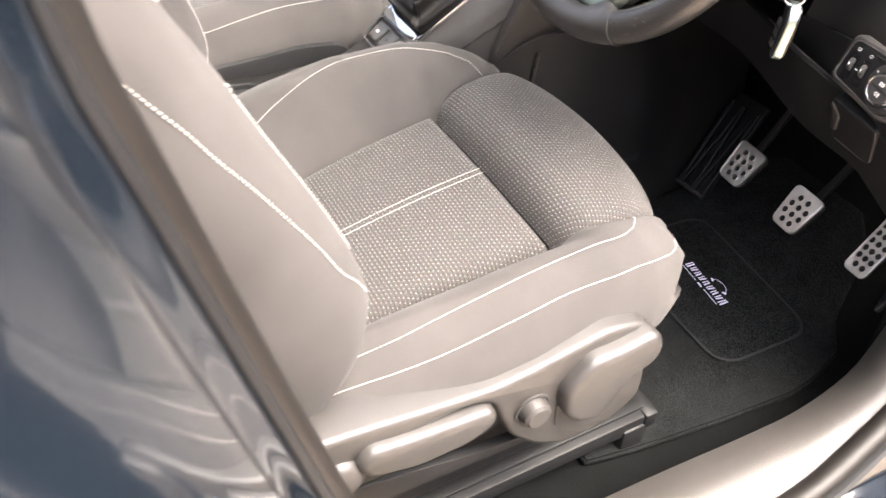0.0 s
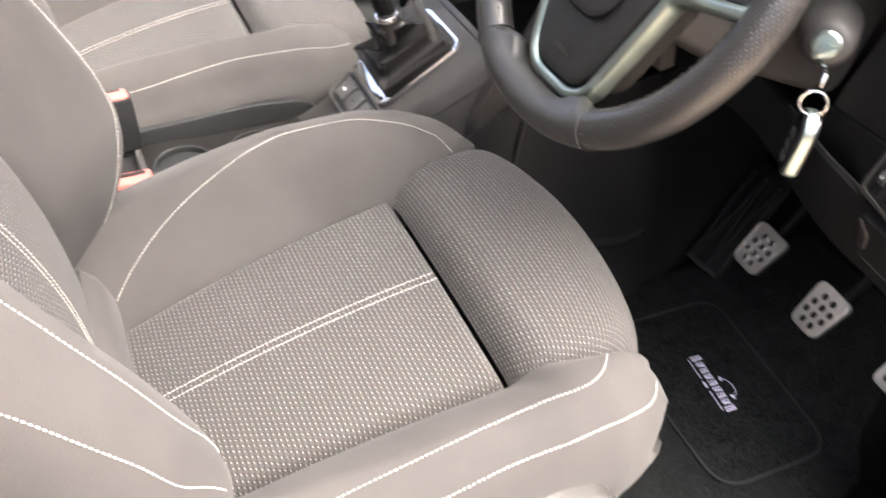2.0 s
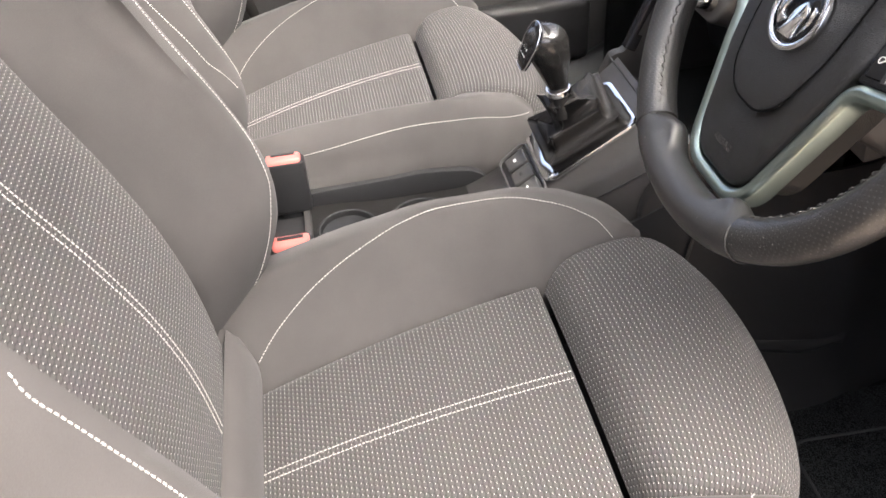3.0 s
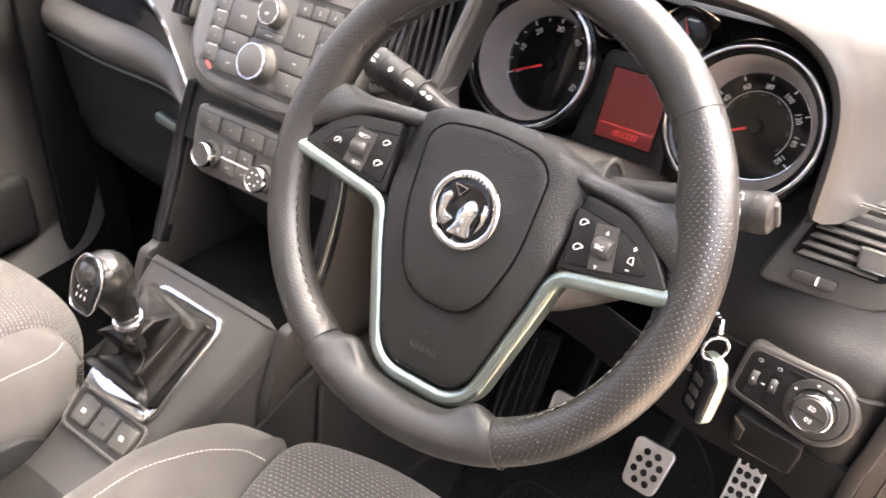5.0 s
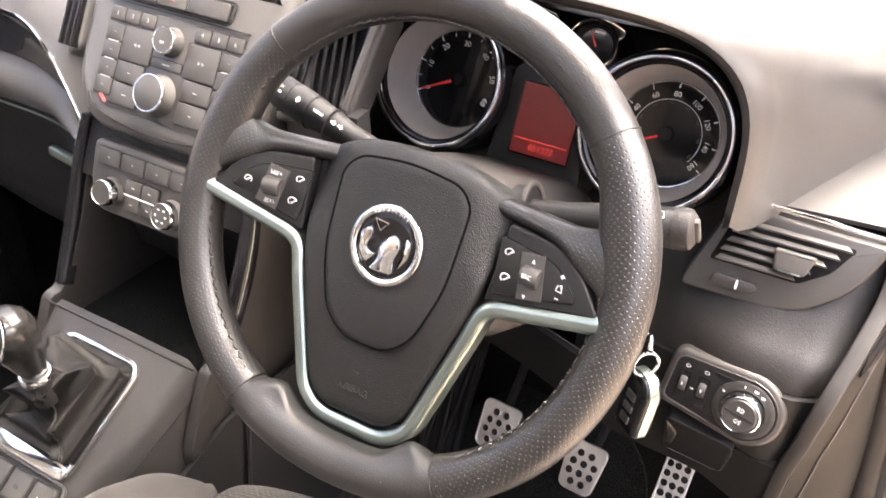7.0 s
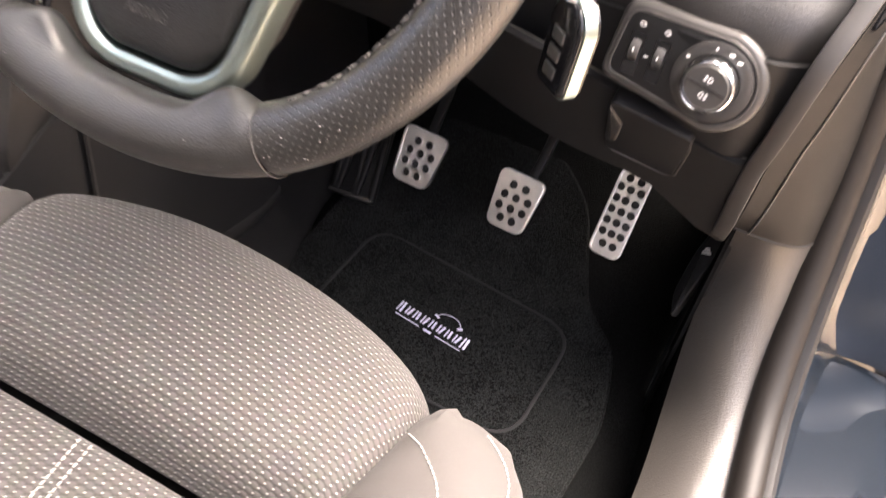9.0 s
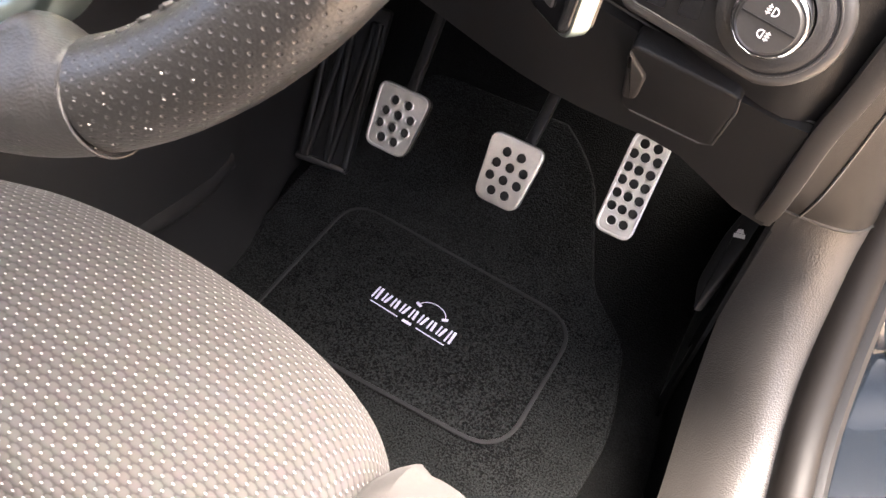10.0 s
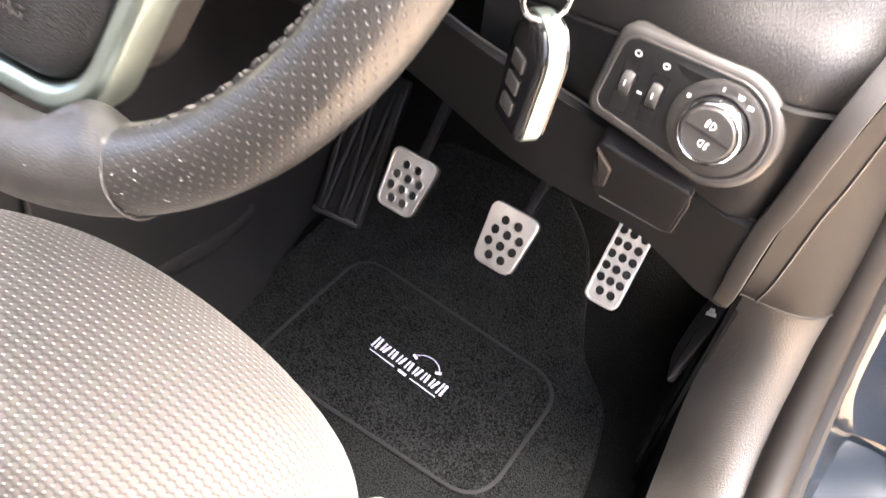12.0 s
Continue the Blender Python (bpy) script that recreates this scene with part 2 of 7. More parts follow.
def part(name, bm, material, parent=None, label="", sharp=38):
    """Links a bmesh in world metres as one mesh under its parent."""
    me = bpy.data.meshes.new(name)
    bmesh.ops.recalc_face_normals(bm, faces=bm.faces[:])
    if parent:
        bmesh.ops.translate(bm, verts=bm.verts[:], vec=-base_of(parent))
    bm.to_mesh(me)
    bm.free()
    me.materials.append(M[material])
    me.polygons.foreach_set("use_smooth", [True] * len(me.polygons))
    me.set_sharp_from_angle(angle=radians(sharp))
    ob = new(name, me)
    ob.parent = parent
    return tagged(ob, label)


def solid(name, bm, material, label, category, group="", kind="", sharp=38):
    """A thing that is one mesh, its origin at the middle of its underside."""
    zs = [v.co for v in bm.verts]
    lo = Vector([min(c[i] for c in zs) for i in range(3)])
    hi = Vector([max(c[i] for c in zs) for i in range(3)])
    org = Vector(((lo.x + hi.x) / 2, (lo.y + hi.y) / 2, lo.z))
    bmesh.ops.translate(bm, verts=bm.verts[:], vec=-org)
    ob = part(name, bm, material, None, "", sharp)
    ob.location = org
    return tagged(ob, label, category, group, kind)


def frame_at(o, xd, zd):
    """A local frame: x along xd, z along zd."""
    z = Vector(zd).normalized()
    x = Vector(xd)
    x = (x - z * x.dot(z)).normalized()
    y = z.cross(x)
    m = Matrix((x, y, z)).transposed().to_4x4()
    m.translation = Vector(o)
    return m


def block(size, m=None, bevel=0.0, seg=2, bm=None):
    """A bevelled box of that size round the origin, moved by m; joined into bm if given."""
    b = bmesh.new()
    bmesh.ops.create_cube(b, size=1)
    bmesh.ops.scale(b, vec=size, verts=b.verts[:])
    if bevel:
        bmesh.ops.bevel(b, geom=b.edges[:], offset=bevel, segments=seg, profile=0.5, affect="EDGES")
    if m is not None:
        bmesh.ops.transform(b, matrix=m, verts=b.verts[:])
    return join(bm, b)


def join(bm, b):
    if bm is None:
        return b
    me = bpy.data.meshes.new("tmp")
    b.to_mesh(me)
    b.free()
    bm.from_mesh(me)
    bpy.data.meshes.remove(me)
    return bm


def rounded(pts, r, n=5):
    """The outline pts (2D) with its corners rounded by r (a number or one for each corner)."""
    out = []
    k = len(pts)
    rs = [r] * k if isinstance(r, (int, float)) else r
    for i in range(k):
        p, a, b = (Vector(pts[j]) for j in (i, i - 1, (i + 1) % k))
        da, db = (a - p), (b - p)
        q = min(rs[i], da.length * 0.48, db.length * 0.48)
        s, e = p + da.normalized() * q, p + db.normalized() * q
        for j in range(n + 1):
            f = j / n
            out.append(s * (1 - f) ** 2 + p * 2 * f * (1 - f) + e * f ** 2)
    return out


def prism(pts, depth, m=None, bevel=0.0, bm=None, seg=2):
    """The outline pts pulled from z=0 down by depth, its upper rim bevelled."""
    b = bmesh.new()
    top = b.faces.new([b.verts.new((p[0], p[1], 0)) for p in pts])
    if top.normal.z < 0 or sum((pts[i - 1][0] * pts[i][1] - pts[i][0] * pts[i - 1][1]) for i in range(len(pts))) < 0:
        bmesh.ops.reverse_faces(b, faces=[top])
    res = bmesh.ops.extrude_face_region(b, geom=[top])
    low = [v for v in res["geom"] if isinstance(v, bmesh.types.BMVert)]
    bmesh.ops.translate(b, verts=low, vec=(0, 0, -depth))
    if bevel:
        rim = [e for e in b.edges if all(abs(v.co.z) < 1e-7 for v in e.verts)]
        bmesh.ops.bevel(b, geom=rim, offset=bevel, segments=seg, profile=0.5, affect="EDGES")
    if m is not None:
        bmesh.ops.transform(b, matrix=m, verts=b.verts[:])
    return join(bm, b)


def loft(rings, closed=True, caps=True, wrap=False, bm=None):
    """Skin over rings of equal length; UV in metres along both ways."""
    b = bmesh.new()
    uvl = b.loops.layers.uv.new("UVMap")
    vs = [[b.verts.new(p) for p in r] for r in rings]
    n = len(rings[0])
    arc = []
    for r in rings:
        s = [0.0]
        for i in range(1, n + 1):
            s.append(s[-1] + (Vector(r[i % n]) - Vector(r[i - 1])).length)
        arc.append(s)
    t = [0.0]
    rows = len(rings)
    for j in range(1, rows + 1):
        t.append(t[-1] + sum((Vector(rings[j % rows][i]) - Vector(rings[j - 1][i])).length for i in range(n)) / n)
    for j in range(rows if wrap else rows - 1):
        k = (j + 1) % rows
        for i in range(n if closed else n - 1):
            l = (i + 1) % n
            try:
                f = b.faces.new((vs[j][i], vs[j][l], vs[k][l], vs[k][i]))
            except ValueError:
                continue
            for loop, uv in zip(f.loops, ((arc[j][i], t[j]), (arc[j][i + 1], t[j]), (arc[k][i + 1], t[j + 1]), (arc[k][i], t[j + 1]))):
                loop[uvl].uv = uv
    if closed and caps and not wrap:
        b.faces.new(vs[0])
        b.faces.new(vs[-1])
    return join(bm, b)


def sheet(fn, nu, nv, thick=0.0, bm=None):
    """A surface fn(u, v), u and v from 0 to 1, with thickness below."""
    rows = [[Vector(fn(i / nu, j / nv)) for i in range(nu + 1)] for j in range(nv + 1)]
    if not thick:
        return loft(rows, closed=False, bm=bm)
    b = loft(rows, closed=False)
    bmesh.ops.recalc_face_normals(b, faces=b.faces[:])
    bmesh.ops.solidify(b, geom=b.faces[:] + b.edges[:] + b.verts[:], thickness=thick)
    return join(bm, b)


def spline(pts, n):
    """n+1 points on a smooth curve through pts (Catmull-Rom, by arc length)."""
    p = [Vector(q) for q in pts]
    p = [p[0] * 2 - p[1]] + p + [p[-1] * 2 - p[-2]]
    fine = []
    for i in range(1, len(p) - 2):
        for j in range(24):
            f = j / 24
            a, b, c, d = p[i - 1:i + 3]
            fine.append(0.5 * ((2 * b) + (c - a) * f + (2 * a - 5 * b + 4 * c - d) * f * f + (3 * b - a - 3 * c + d) * f ** 3))
    fine.append(p[-2])
    s = [0.0]
    for i in range(1, len(fine)):
        s.append(s[-1] + (fine[i] - fine[i - 1]).length)
    out, k = [], 0
    for j in range(n + 1):
        w = s[-1] * j / n
        while k < len(s) - 2 and s[k + 1] < w:
            k += 1
        f = (w - s[k]) / max(1e-9, s[k + 1] - s[k])
        out.append(fine[k].lerp(fine[k + 1], min(1, f)))
    return out


def sweep(path, section, up=(0, 0, 1), wrap=False, bm=None, scale=None):
    """The 2D section carried along the path; its first axis lies across, its second along up."""
    path = [Vector(p) for p in path]
    n = len(path)
    rings = []
    for i, p in enumerate(path):
        a = path[i - 1] if (i or wrap) else p
        b = path[(i + 1) % n] if (i < n - 1 or wrap) else p
        d = (b - a).normalized()
        u = Vector(up)
        side = d.cross(u).normalized()
        u = side.cross(d).normalized()
        k = scale(i / max(1, n - 1)) if scale else 1.0
        rings.append([p + side * s[0] * k + u * s[1] * k for s in section])
    return loft(rings, wrap=wrap, bm=bm)


def ring2(rx, ry=None, n=12, a0=0.0):
    ry = rx if ry is None else ry
    return [(rx * math.cos(a0 + 2 * math.pi * i / n), ry * math.sin(a0 + 2 * math.pi * i / n)) for i in range(n)]


def lathe(profile, m=None, n=32, bm=None, cap=True):
    """Turns (radius, height) points about z; open ends are closed."""
    b = bmesh.new()
    rows = []
    for r, z in profile:
        rows.append([b.verts.new((0, 0, z))] if r < 1e-6 else [b.verts.new((r * math.cos(2 * math.pi * i / n), r * math.sin(2 * math.pi * i / n), z)) for i in range(n)])
    for a, c in zip(rows, rows[1:]):
        for i in range(n):
            j = (i + 1) % n
            if len(a) == 1 and len(c) > 1:
                b.faces.new((a[0], c[i], c[j]))
            elif len(c) == 1 and len(a) > 1:
                b.faces.new((a[i], a[j], c[0]))
            elif len(a) > 1:
                b.faces.new((a[i], a[j], c[j], c[i]))
    for row in (rows[0], rows[-1]):
        if cap and len(row) > 1:
            b.faces.new(row)
    if m is not None:
        bmesh.ops.transform(b, matrix=m, verts=b.verts[:])
    return join(bm, b)


def annulus(ri, ro, h, m=None, n=40, bm=None, round_=0.3):
    """A ring with a rounded rim that stands h high on z=0."""
    w = ro - ri
    prof = [(ri, 0), (ri, h * (1 - round_)), (ri + w * 0.2, h * 0.93), (ri + w * 0.5, h), (ri + w * 0.8, h * 0.93), (ro, h * (1 - round_)), (ro, 0)]
    b = bmesh.new()
    rows = [[b.verts.new((r * math.cos(2 * math.pi * i / n), r * math.sin(2 * math.pi * i / n), z)) for i in range(n)] for r, z in prof]
    for a, c in zip(rows, rows[1:] + rows[:1]):
        for i in range(n):
            j = (i + 1) % n
            b.faces.new((a[i], a[j], c[j], c[i]))
    if m is not None:
        bmesh.ops.transform(b, matrix=m, verts=b.verts[:])
    return join(bm, b)


def lettering(body, size, m, depth=0.0004, bm=None, spacing=1.0, shear=0.0, bold=0.0):
    """Letters of the built-in font, centred, as a mesh."""
    cu = bpy.data.curves.new("letters", "FONT")
    cu.body, cu.size, cu.align_x, cu.align_y, cu.extrude = body, size, "CENTER", "CENTER", depth
    cu.space_character, cu.shear, cu.resolution_u, cu.offset = spacing, shear, 3, bold
    ob = bpy.data.objects.new("letters", cu)
    me = bpy.data.meshes.new_from_object(ob)
    b = bmesh.new()
    b.from_mesh(me)
    bmesh.ops.transform(b, matrix=m, verts=b.verts[:])
    bpy.data.objects.remove(ob)
    bpy.data.meshes.remove(me)
    bpy.data.curves.remove(cu)
    return join(bm, b)


def stitches(path, step=0.0058, length=0.0042, r=0.0007, up=(0, 0, 1), bm=None, lift=0.0):
    """A row of thread stitches along a path."""
    path = [Vector(p) for p in path]
    total = sum((b - a).length for a, b in zip(path, path[1:]))
    pts = spline(path, max(2, int(total / step)))
    b = bmesh.new()
    for a, c in zip(pts, pts[1:]):
        d = (c - a).normalized()
        u = Vector(up)
        s = d.cross(u)
        s = s.normalized() if s.length > 1e-4 else Vector((1, 0, 0))
        u = s.cross(d)
        mid = (a + c) / 2 + u * lift
        rows = []
        for f, k in ((-0.5, 0.3), (-0.36, 1.0), (0.36, 1.0), (0.5, 0.3)):
            q = mid + d * length * f + u * (0.0003 * (k - 1))
            rows.append([q + s * r * k * 1.1 * x + u * r * k * y for x, y in ring2(1, 1, 5)])
        vs = [[b.verts.new(p) for p in row] for row in rows]
        for ra, rb in zip(vs, vs[1:]):
            for i in range(5):
                b.faces.new((ra[i], ra[(i + 1) % 5], rb[(i + 1) % 5], rb[i]))
        b.faces.new(vs[0])
        b.faces.new(vs[-1])
    return join(bm, b)


def lerp_table(tab, x):
    """Smooth value at x in a table of (x, value)."""
    if x <= tab[0][0]:
        return tab[0][1]
    for (a, p), (b, q) in zip(tab, tab[1:]):
        if x <= b:
            f = (x - a) / (b - a)
            return p + (q - p) * f
    return tab[-1][1]


def smooth(x, a, b):
    f = min(1.0, max(0.0, (x - a) / (b - a)))
    return f * f * (3 - 2 * f)


def snap(ob, pts, lift=0.0004):
    """Lays points on the nearest skin of a mesh."""
    me = ob.data
    o = base_of(ob.parent) + ob.location
    tree = BVHTree.FromPolygons([v.co for v in me.vertices], [p.vertices for p in me.polygons])
    out = []
    for p in pts:
        co, nrm, _, _ = tree.find_nearest(Vector(p) - o)
        out.append((co + nrm * lift + o, nrm.copy()))
    return out


def sewn(ob, pts, parent, lift=0.0004, step=0.0043, length=0.0033, r=0.00052, mat="thread", label="white thread stitching"):
    """A row of stitches that follows the skin of a cushion."""
    pts = spline(pts, 90)
    laid = snap(ob, pts, lift)
    n = sum((q for _, q in laid), Vector((0, 0, 0))).normalized()
    row = [p for p, _ in laid]
    for _ in range(6):
        row = [row[0]] + [a * 0.25 + b * 0.5 + c * 0.25 for a, b, c in zip(row, row[1:], row[2:])] + [row[-1]]
    laid = snap(ob, row, lift)
    return part("stitching", stitches([p for p, _ in laid], step, length, r, up=n), mat, parent, label)

# ---------------------------------------------------------------- the shell of the car
CX = -0.356          # the car's middle line; the driver sits at x = 0


def mirrored(p):
    return Vector((2 * CX - p[0], p[1], p[2]))


gb = bmesh.new()
bmesh.ops.create_grid(gb, x_segments=2, y_segments=2, size=400)
ground = part("ground", gb, "ground")
tagged(ground, "pale sunlit paving round the car", "ground", kind="structure")

# unseen wall added to cut low sky and reflect beige in the paint
solid("added_wall", block((0.2, 22, 2.6), pose(4.2, -1.0, 1.3), 0.01), "plaster", "unseen sand-coloured wall added to block low sky", "wall", kind="structure")

# floor pan with a rising toe board
FLOOR = [(-1.9, 0.33), (-0.5, 0.325), (0.0, 0.322), (0.5, 0.324), (0.60, 0.345), (0.68, 0.41), (0.80, 0.52), (0.90, 0.62), (0.95, 0.80)]


def floor_fn(u, v):
    p = spline([(0, a, b) for a, b in FLOOR], 40)[round(v * 40)]
    return (-1.05 + u * 1.40, p.y, p.z)


tagged(part("floor", sheet(floor_fn, 6, 40, 0.02), "carpet"), "black carpeted car floor rising to the toe board", "floor", kind="structure")

# door seal and the sill trim inside it
SEAL = [(0.425, -0.22, 0.43), (0.427, 0.0, 0.42), (0.427, 0.12, 0.42), (0.425, 0.23, 0.425), (0.413, 0.33, 0.45), (0.400, 0.42, 0.49), (0.388, 0.495, 0.575),
        (0.375, 0.545, 0.69), (0.362, 0.570, 0.79), (0.345, 0.585, 0.90), (0.325, 0.585, 1.0), (0.30, 0.55, 1.10)]
SEAL_TOP = [(0.30, 0.55, 1.10), (0.27, 0.42, 1.25), (0.22, 0.22, 1.42), (0.19, 0.0, 1.50), (0.19, -0.25, 1.51), (0.23, -0.43, 1.49)]
SEAL_B = [(0.23, -0.43, 1.49), (0.33, -0.452, 1.39), (0.39, -0.4535, 1.27), (0.40, -0.446, 1.18), (0.40, -0.433, 1.12), (0.40, -0.4075, 1.007), (0.405, -0.373, 0.86), (0.41, -0.335, 0.71), (0.418, -0.29, 0.56),
          (0.425, -0.22, 0.43)]
INNER = [(0.305, -0.22, 0.405), (0.308, 0.0, 0.405), (0.312, 0.12, 0.405), (0.318, 0.23, 0.407), (0.320, 0.327, 0.410), (0.313, 0.42, 0.430), (0.305, 0.465, 0.49), (0.302, 0.487, 0.56),
         (0.302, 0.475, 0.63), (0.304, 0.450, 0.69), (0.318, 0.452, 0.80), (0.33, 0.455, 0.92), (0.33, 0.46, 1.0)]
NS = 48
seal_pts, inner_pts = spline(SEAL[:7] + [(0.381, 0.522, 0.635)], NS), spline(INNER[:10], NS)


def side(flip):
    """Sill trim, seal and painted jambs of one side; flip: the passenger's side."""
    g = mirrored if flip else Vector
    tag = "passenger" if flip else "driver"

    def trim_fn(u, v):
        a, b = inner_pts[round(u * NS)], seal_pts[round(u * NS)]
        p = a.lerp(b, v)
        bulge = math.sin(math.pi * min(1, v * 1.15)) * 0.022 if v < 0.87 else 0.0
        out = Vector((0.12, -0.35, 0.85)).normalized()
        return g(p + out * bulge)

    t = thing("sill_trim", g((0.36, 0.0, 0.33)), "smooth plastic sill trim along the closed passenger door, darkened for shade" if flip else "smooth grey-taupe plastic sill and kick panel trim along the door opening", "sill trim", kind="structure")
    # the passenger's copy is black to hold the shade of its footwell
    part("trim_cover", sheet(trim_fn, NS, 10, 0.004), "dark" if flip else "sill", t)

    def wall_fn(u, v):
        a = inner_pts[round(u * NS)]
        return g((a.x - 0.002 * v, a.y + 0.02 * v, a.z * (1 - v) + 0.32 * v))

    part("carpet_edge", sheet(wall_fn, NS, 4, 0.004), "carpet", t, "black carpet below the trim")
    rub = thing("door_seal", g((0.425, 0.0, 0.42)), "dark flocked rubber weatherstrip round the %s door opening" % tag, "door seal", kind="structure")
    path = [g(p) for p in spline(SEAL + SEAL_TOP[1:] + SEAL_B[1:-1], 150)]
    part("bulb", sweep(path, ring2(0.0150, 0.0165, 24), up=(1, 0.02, 0.3), wrap=True), "seal", rub)
    path2 = [p + (g((0.016, 0, 0)) - g((0, 0, 0))) for p in path]
    part("lip", sweep(path2, ring2(0.006, 0.011, 8), up=(1, 0.02, 0.3), wrap=True), "dark", rub, "black lip of the seal")

    # painted frame outside the seal
    full = spline(SEAL[3:], 60)
    jamb = thing("front_jamb", g((0.5, 0.6, 0.3)), "glossy dark blue painted door jamb with hinge", "door jamb", kind="structure")

    def jamb_fn(u, v):
        p = full[round(u * 60)] + Vector((0.012, 0, 0))
        back = 0.596 + 0.02 * v
        y = p.y + (max(p.y + 0.02, back) - p.y) * smooth(v, 0.02, 0.30)
        y += 0.007 * smooth(v, 0.1, 0.4) * noise.noise(Vector((v * 2.6, p.z * 11, 1.7)))
        return g((p.x + 0.012 * smooth(v, 0, 0.3) + 0.17 * max(0.0, v - 0.2), y, p.z - 0.015 * smooth(v, 0, 0.3)))

    part("wing_edge", block((0.26, 0.02, 0.40), pose(0.575, 0.660, 0.27) if not flip else pose(-1.40, 0.660, 0.27), 0.006), "paint", jamb, "painted rear edge of the front wing")
    part("painted_jamb", sheet(jamb_fn, 60, 20, 0.006), "paint", jamb)
    if not flip:
        h = frame_at((0.445, 0.625, 0.66), (1, 0.3, 0), (0.2, -1, 0.1))
        part("hinge", block((0.05, 0.075, 0.012), h, 0.004), "paint", jamb, "painted steel hinge leaf")
        part("hinge_pin", lathe([(0, -0.05), (0.009, -0.05), (0.009, 0.05), (0, 0.05)], frame_at((0.478, 0.615, 0.66), (1, 0, 0), (0, 0, 1)), 14), "steel", jamb, "bare steel hinge pin")
        for dz, dx in ((-0.10, 0.0), (-0.19, 0.012), (0.12, -0.012)):
            part("grommet", lathe([(0, 0.004), (0.012, 0.006), (0.018, 0.003), (0.020, -0.004)], frame_at((0.452 + dx, 0.617 - dz * 0.16, 0.60 + dz), (1, 0, 0), (0.2, -1, 0.1)), 20), "rubber", jamb, "black rubber grommet")
        for dz in (0.028, -0.028):
            part("bolt", lathe([(0, 0.006), (0.006, 0.006), (0.007, 0), (0.009, -0.001)], h @ pose(-0.008, dz, 0.006), 6), "steel", jamb)

    def sill_fn(u, v):
        y = -0.34 + 0.945 * u
        x, z = [(0.436, 0.412), (0.462, 0.405), (0.50, 0.403), (0.535, 0.400), (0.556, 0.392), (0.566, 0.370), (0.568, 0.32), (0.555, 0.25)][round(v * 7)]
        return g((x, y, z))

    part("painted_sill", sheet(sill_fn, 24, 7, 0.004), "paint", jamb, "glossy painted sill below the door opening")
    bp = spline(SEAL_B, 60)
    pil = thing("centre_pillar", g((0.5, -0.45, 0.3)), "glossy dark blue painted centre pillar with grey inner trim", "pillar", kind="structure")

    def pil_fn(u, v):
        p = bp[round(u * 60)] + Vector((0.012, 0, 0))
        return g(p + Vector((0.195 * v ** 0.8, -0.010 * smooth(v, 0.0, 0.2) - 0.05 * v * v, 0)))

    part("painted_pillar", sheet(pil_fn, 60, 48, 0.006), "paint", pil)

    def pin_fn(u, v):
        p = bp[round(u * 60)] + Vector((-0.010, 0, 0))
        return g(p + Vector((-0.05 * smooth(v, 0, 0.6), -0.16 * v - 0.01, 0)))

    part("inner_trim", sheet(pin_fn, 60, 8, 0.004), "kick", pil)
    # the roof rail above
    rp = spline(SEAL_TOP, 40)

    def rail_fn(u, v):
        p = rp[round(u * 40)]
        a = math.pi * (v - 0.5)
        return g(p + Vector((-0.03 + 0.07 * v, 0, 0.03 * math.cos(a) + 0.012)))

    part("roof_rail", sheet(rail_fn, 40, 8, 0.004), "headliner", pil, "pale headliner edge at the roof rail")
    # rear door skin behind the pillar
    rd = thing("rear_door", g((0.6, -1.0, 0.3)), "closed dark blue rear door of the car", "car door", kind="structure")

    def rd_fn(u, v):
        z = 0.30 + v * 0.72
        return g((0.605 + 0.035 * math.sin(math.pi * min(1, v * 1.1)) - 0.03 * v, -0.475 - 1.15 * u, z))

    part("door_skin", sheet(rd_fn, 36, 56, 0.02), "paint", rd)

    def rw_fn(u, v):
        return g((0.575 - 0.32 * v, -0.50 - 1.0 * u, 1.03 + v * 0.44))

    pane = part("window_pane", sheet(rw_fn, 4, 4, 0.004), "glass", rd, "rear door window glass")
    pane.visible_shadow = False
    part("belt_strip", sweep([g((0.585, -0.48, 1.025)), g((0.58, -1.0, 1.03)), g((0.57, -1.6, 1.03))], ring2(0.01, 0.014, 8)), "chrome", rd, "bright metal window strip")
    part("inner_panel", sheet(lambda u, v: g((0.44, -0.5 - 1.1 * u, 0.32 + 0.72 * v)), 4, 4, 0.01), "charcoal", rd)


side(False)
side(True)

# roof, rear and windscreen close the cabin
roof = thing("roof", (CX, -0.5, 1.5), "pale cloth headliner under the car roof", "roof", kind="structure")


def roof_at(x, y):
    """The ceiling's skin, x from -1 to 1 across."""
    return (CX + 0.58 * x, y, 1.53 + 0.055 * (1 - x * x) - 0.05 * smooth(-y, 1.0, 1.9) - 0.03 * smooth(y, -0.1, 0.3))


def roof_band(x0, x1, y0, y1, nu, nv, bm=None):
    return sheet(lambda u, v: roof_at(x0 + (x1 - x0) * u, y0 + (y1 - y0) * v), nu, nv, 0.03, bm)


# the liner is left open for glass added to light the seats from above
liner = roof_band(-1, -0.72, 0.30, -1.70, 4, 16)
roof_band(0.72, 1, 0.30, -1.70, 4, 16, liner)
roof_band(-0.72, 0.72, 0.30, 0.16, 10, 3, liner)
roof_band(-0.72, 0.72, -0.60, -1.70, 10, 8, liner)
part("headliner", liner, "headliner", roof)
pane = part("added_roof_glass", sheet(lambda u, v: Vector(roof_at(-0.74 + 1.48 * u, 0.17 - 0.78 * v)) + Vector((0, 0, 0.012)), 10, 10, 0.005), "tinted", roof, "roof glass added to let sky light in")
pane.visible_shadow = False
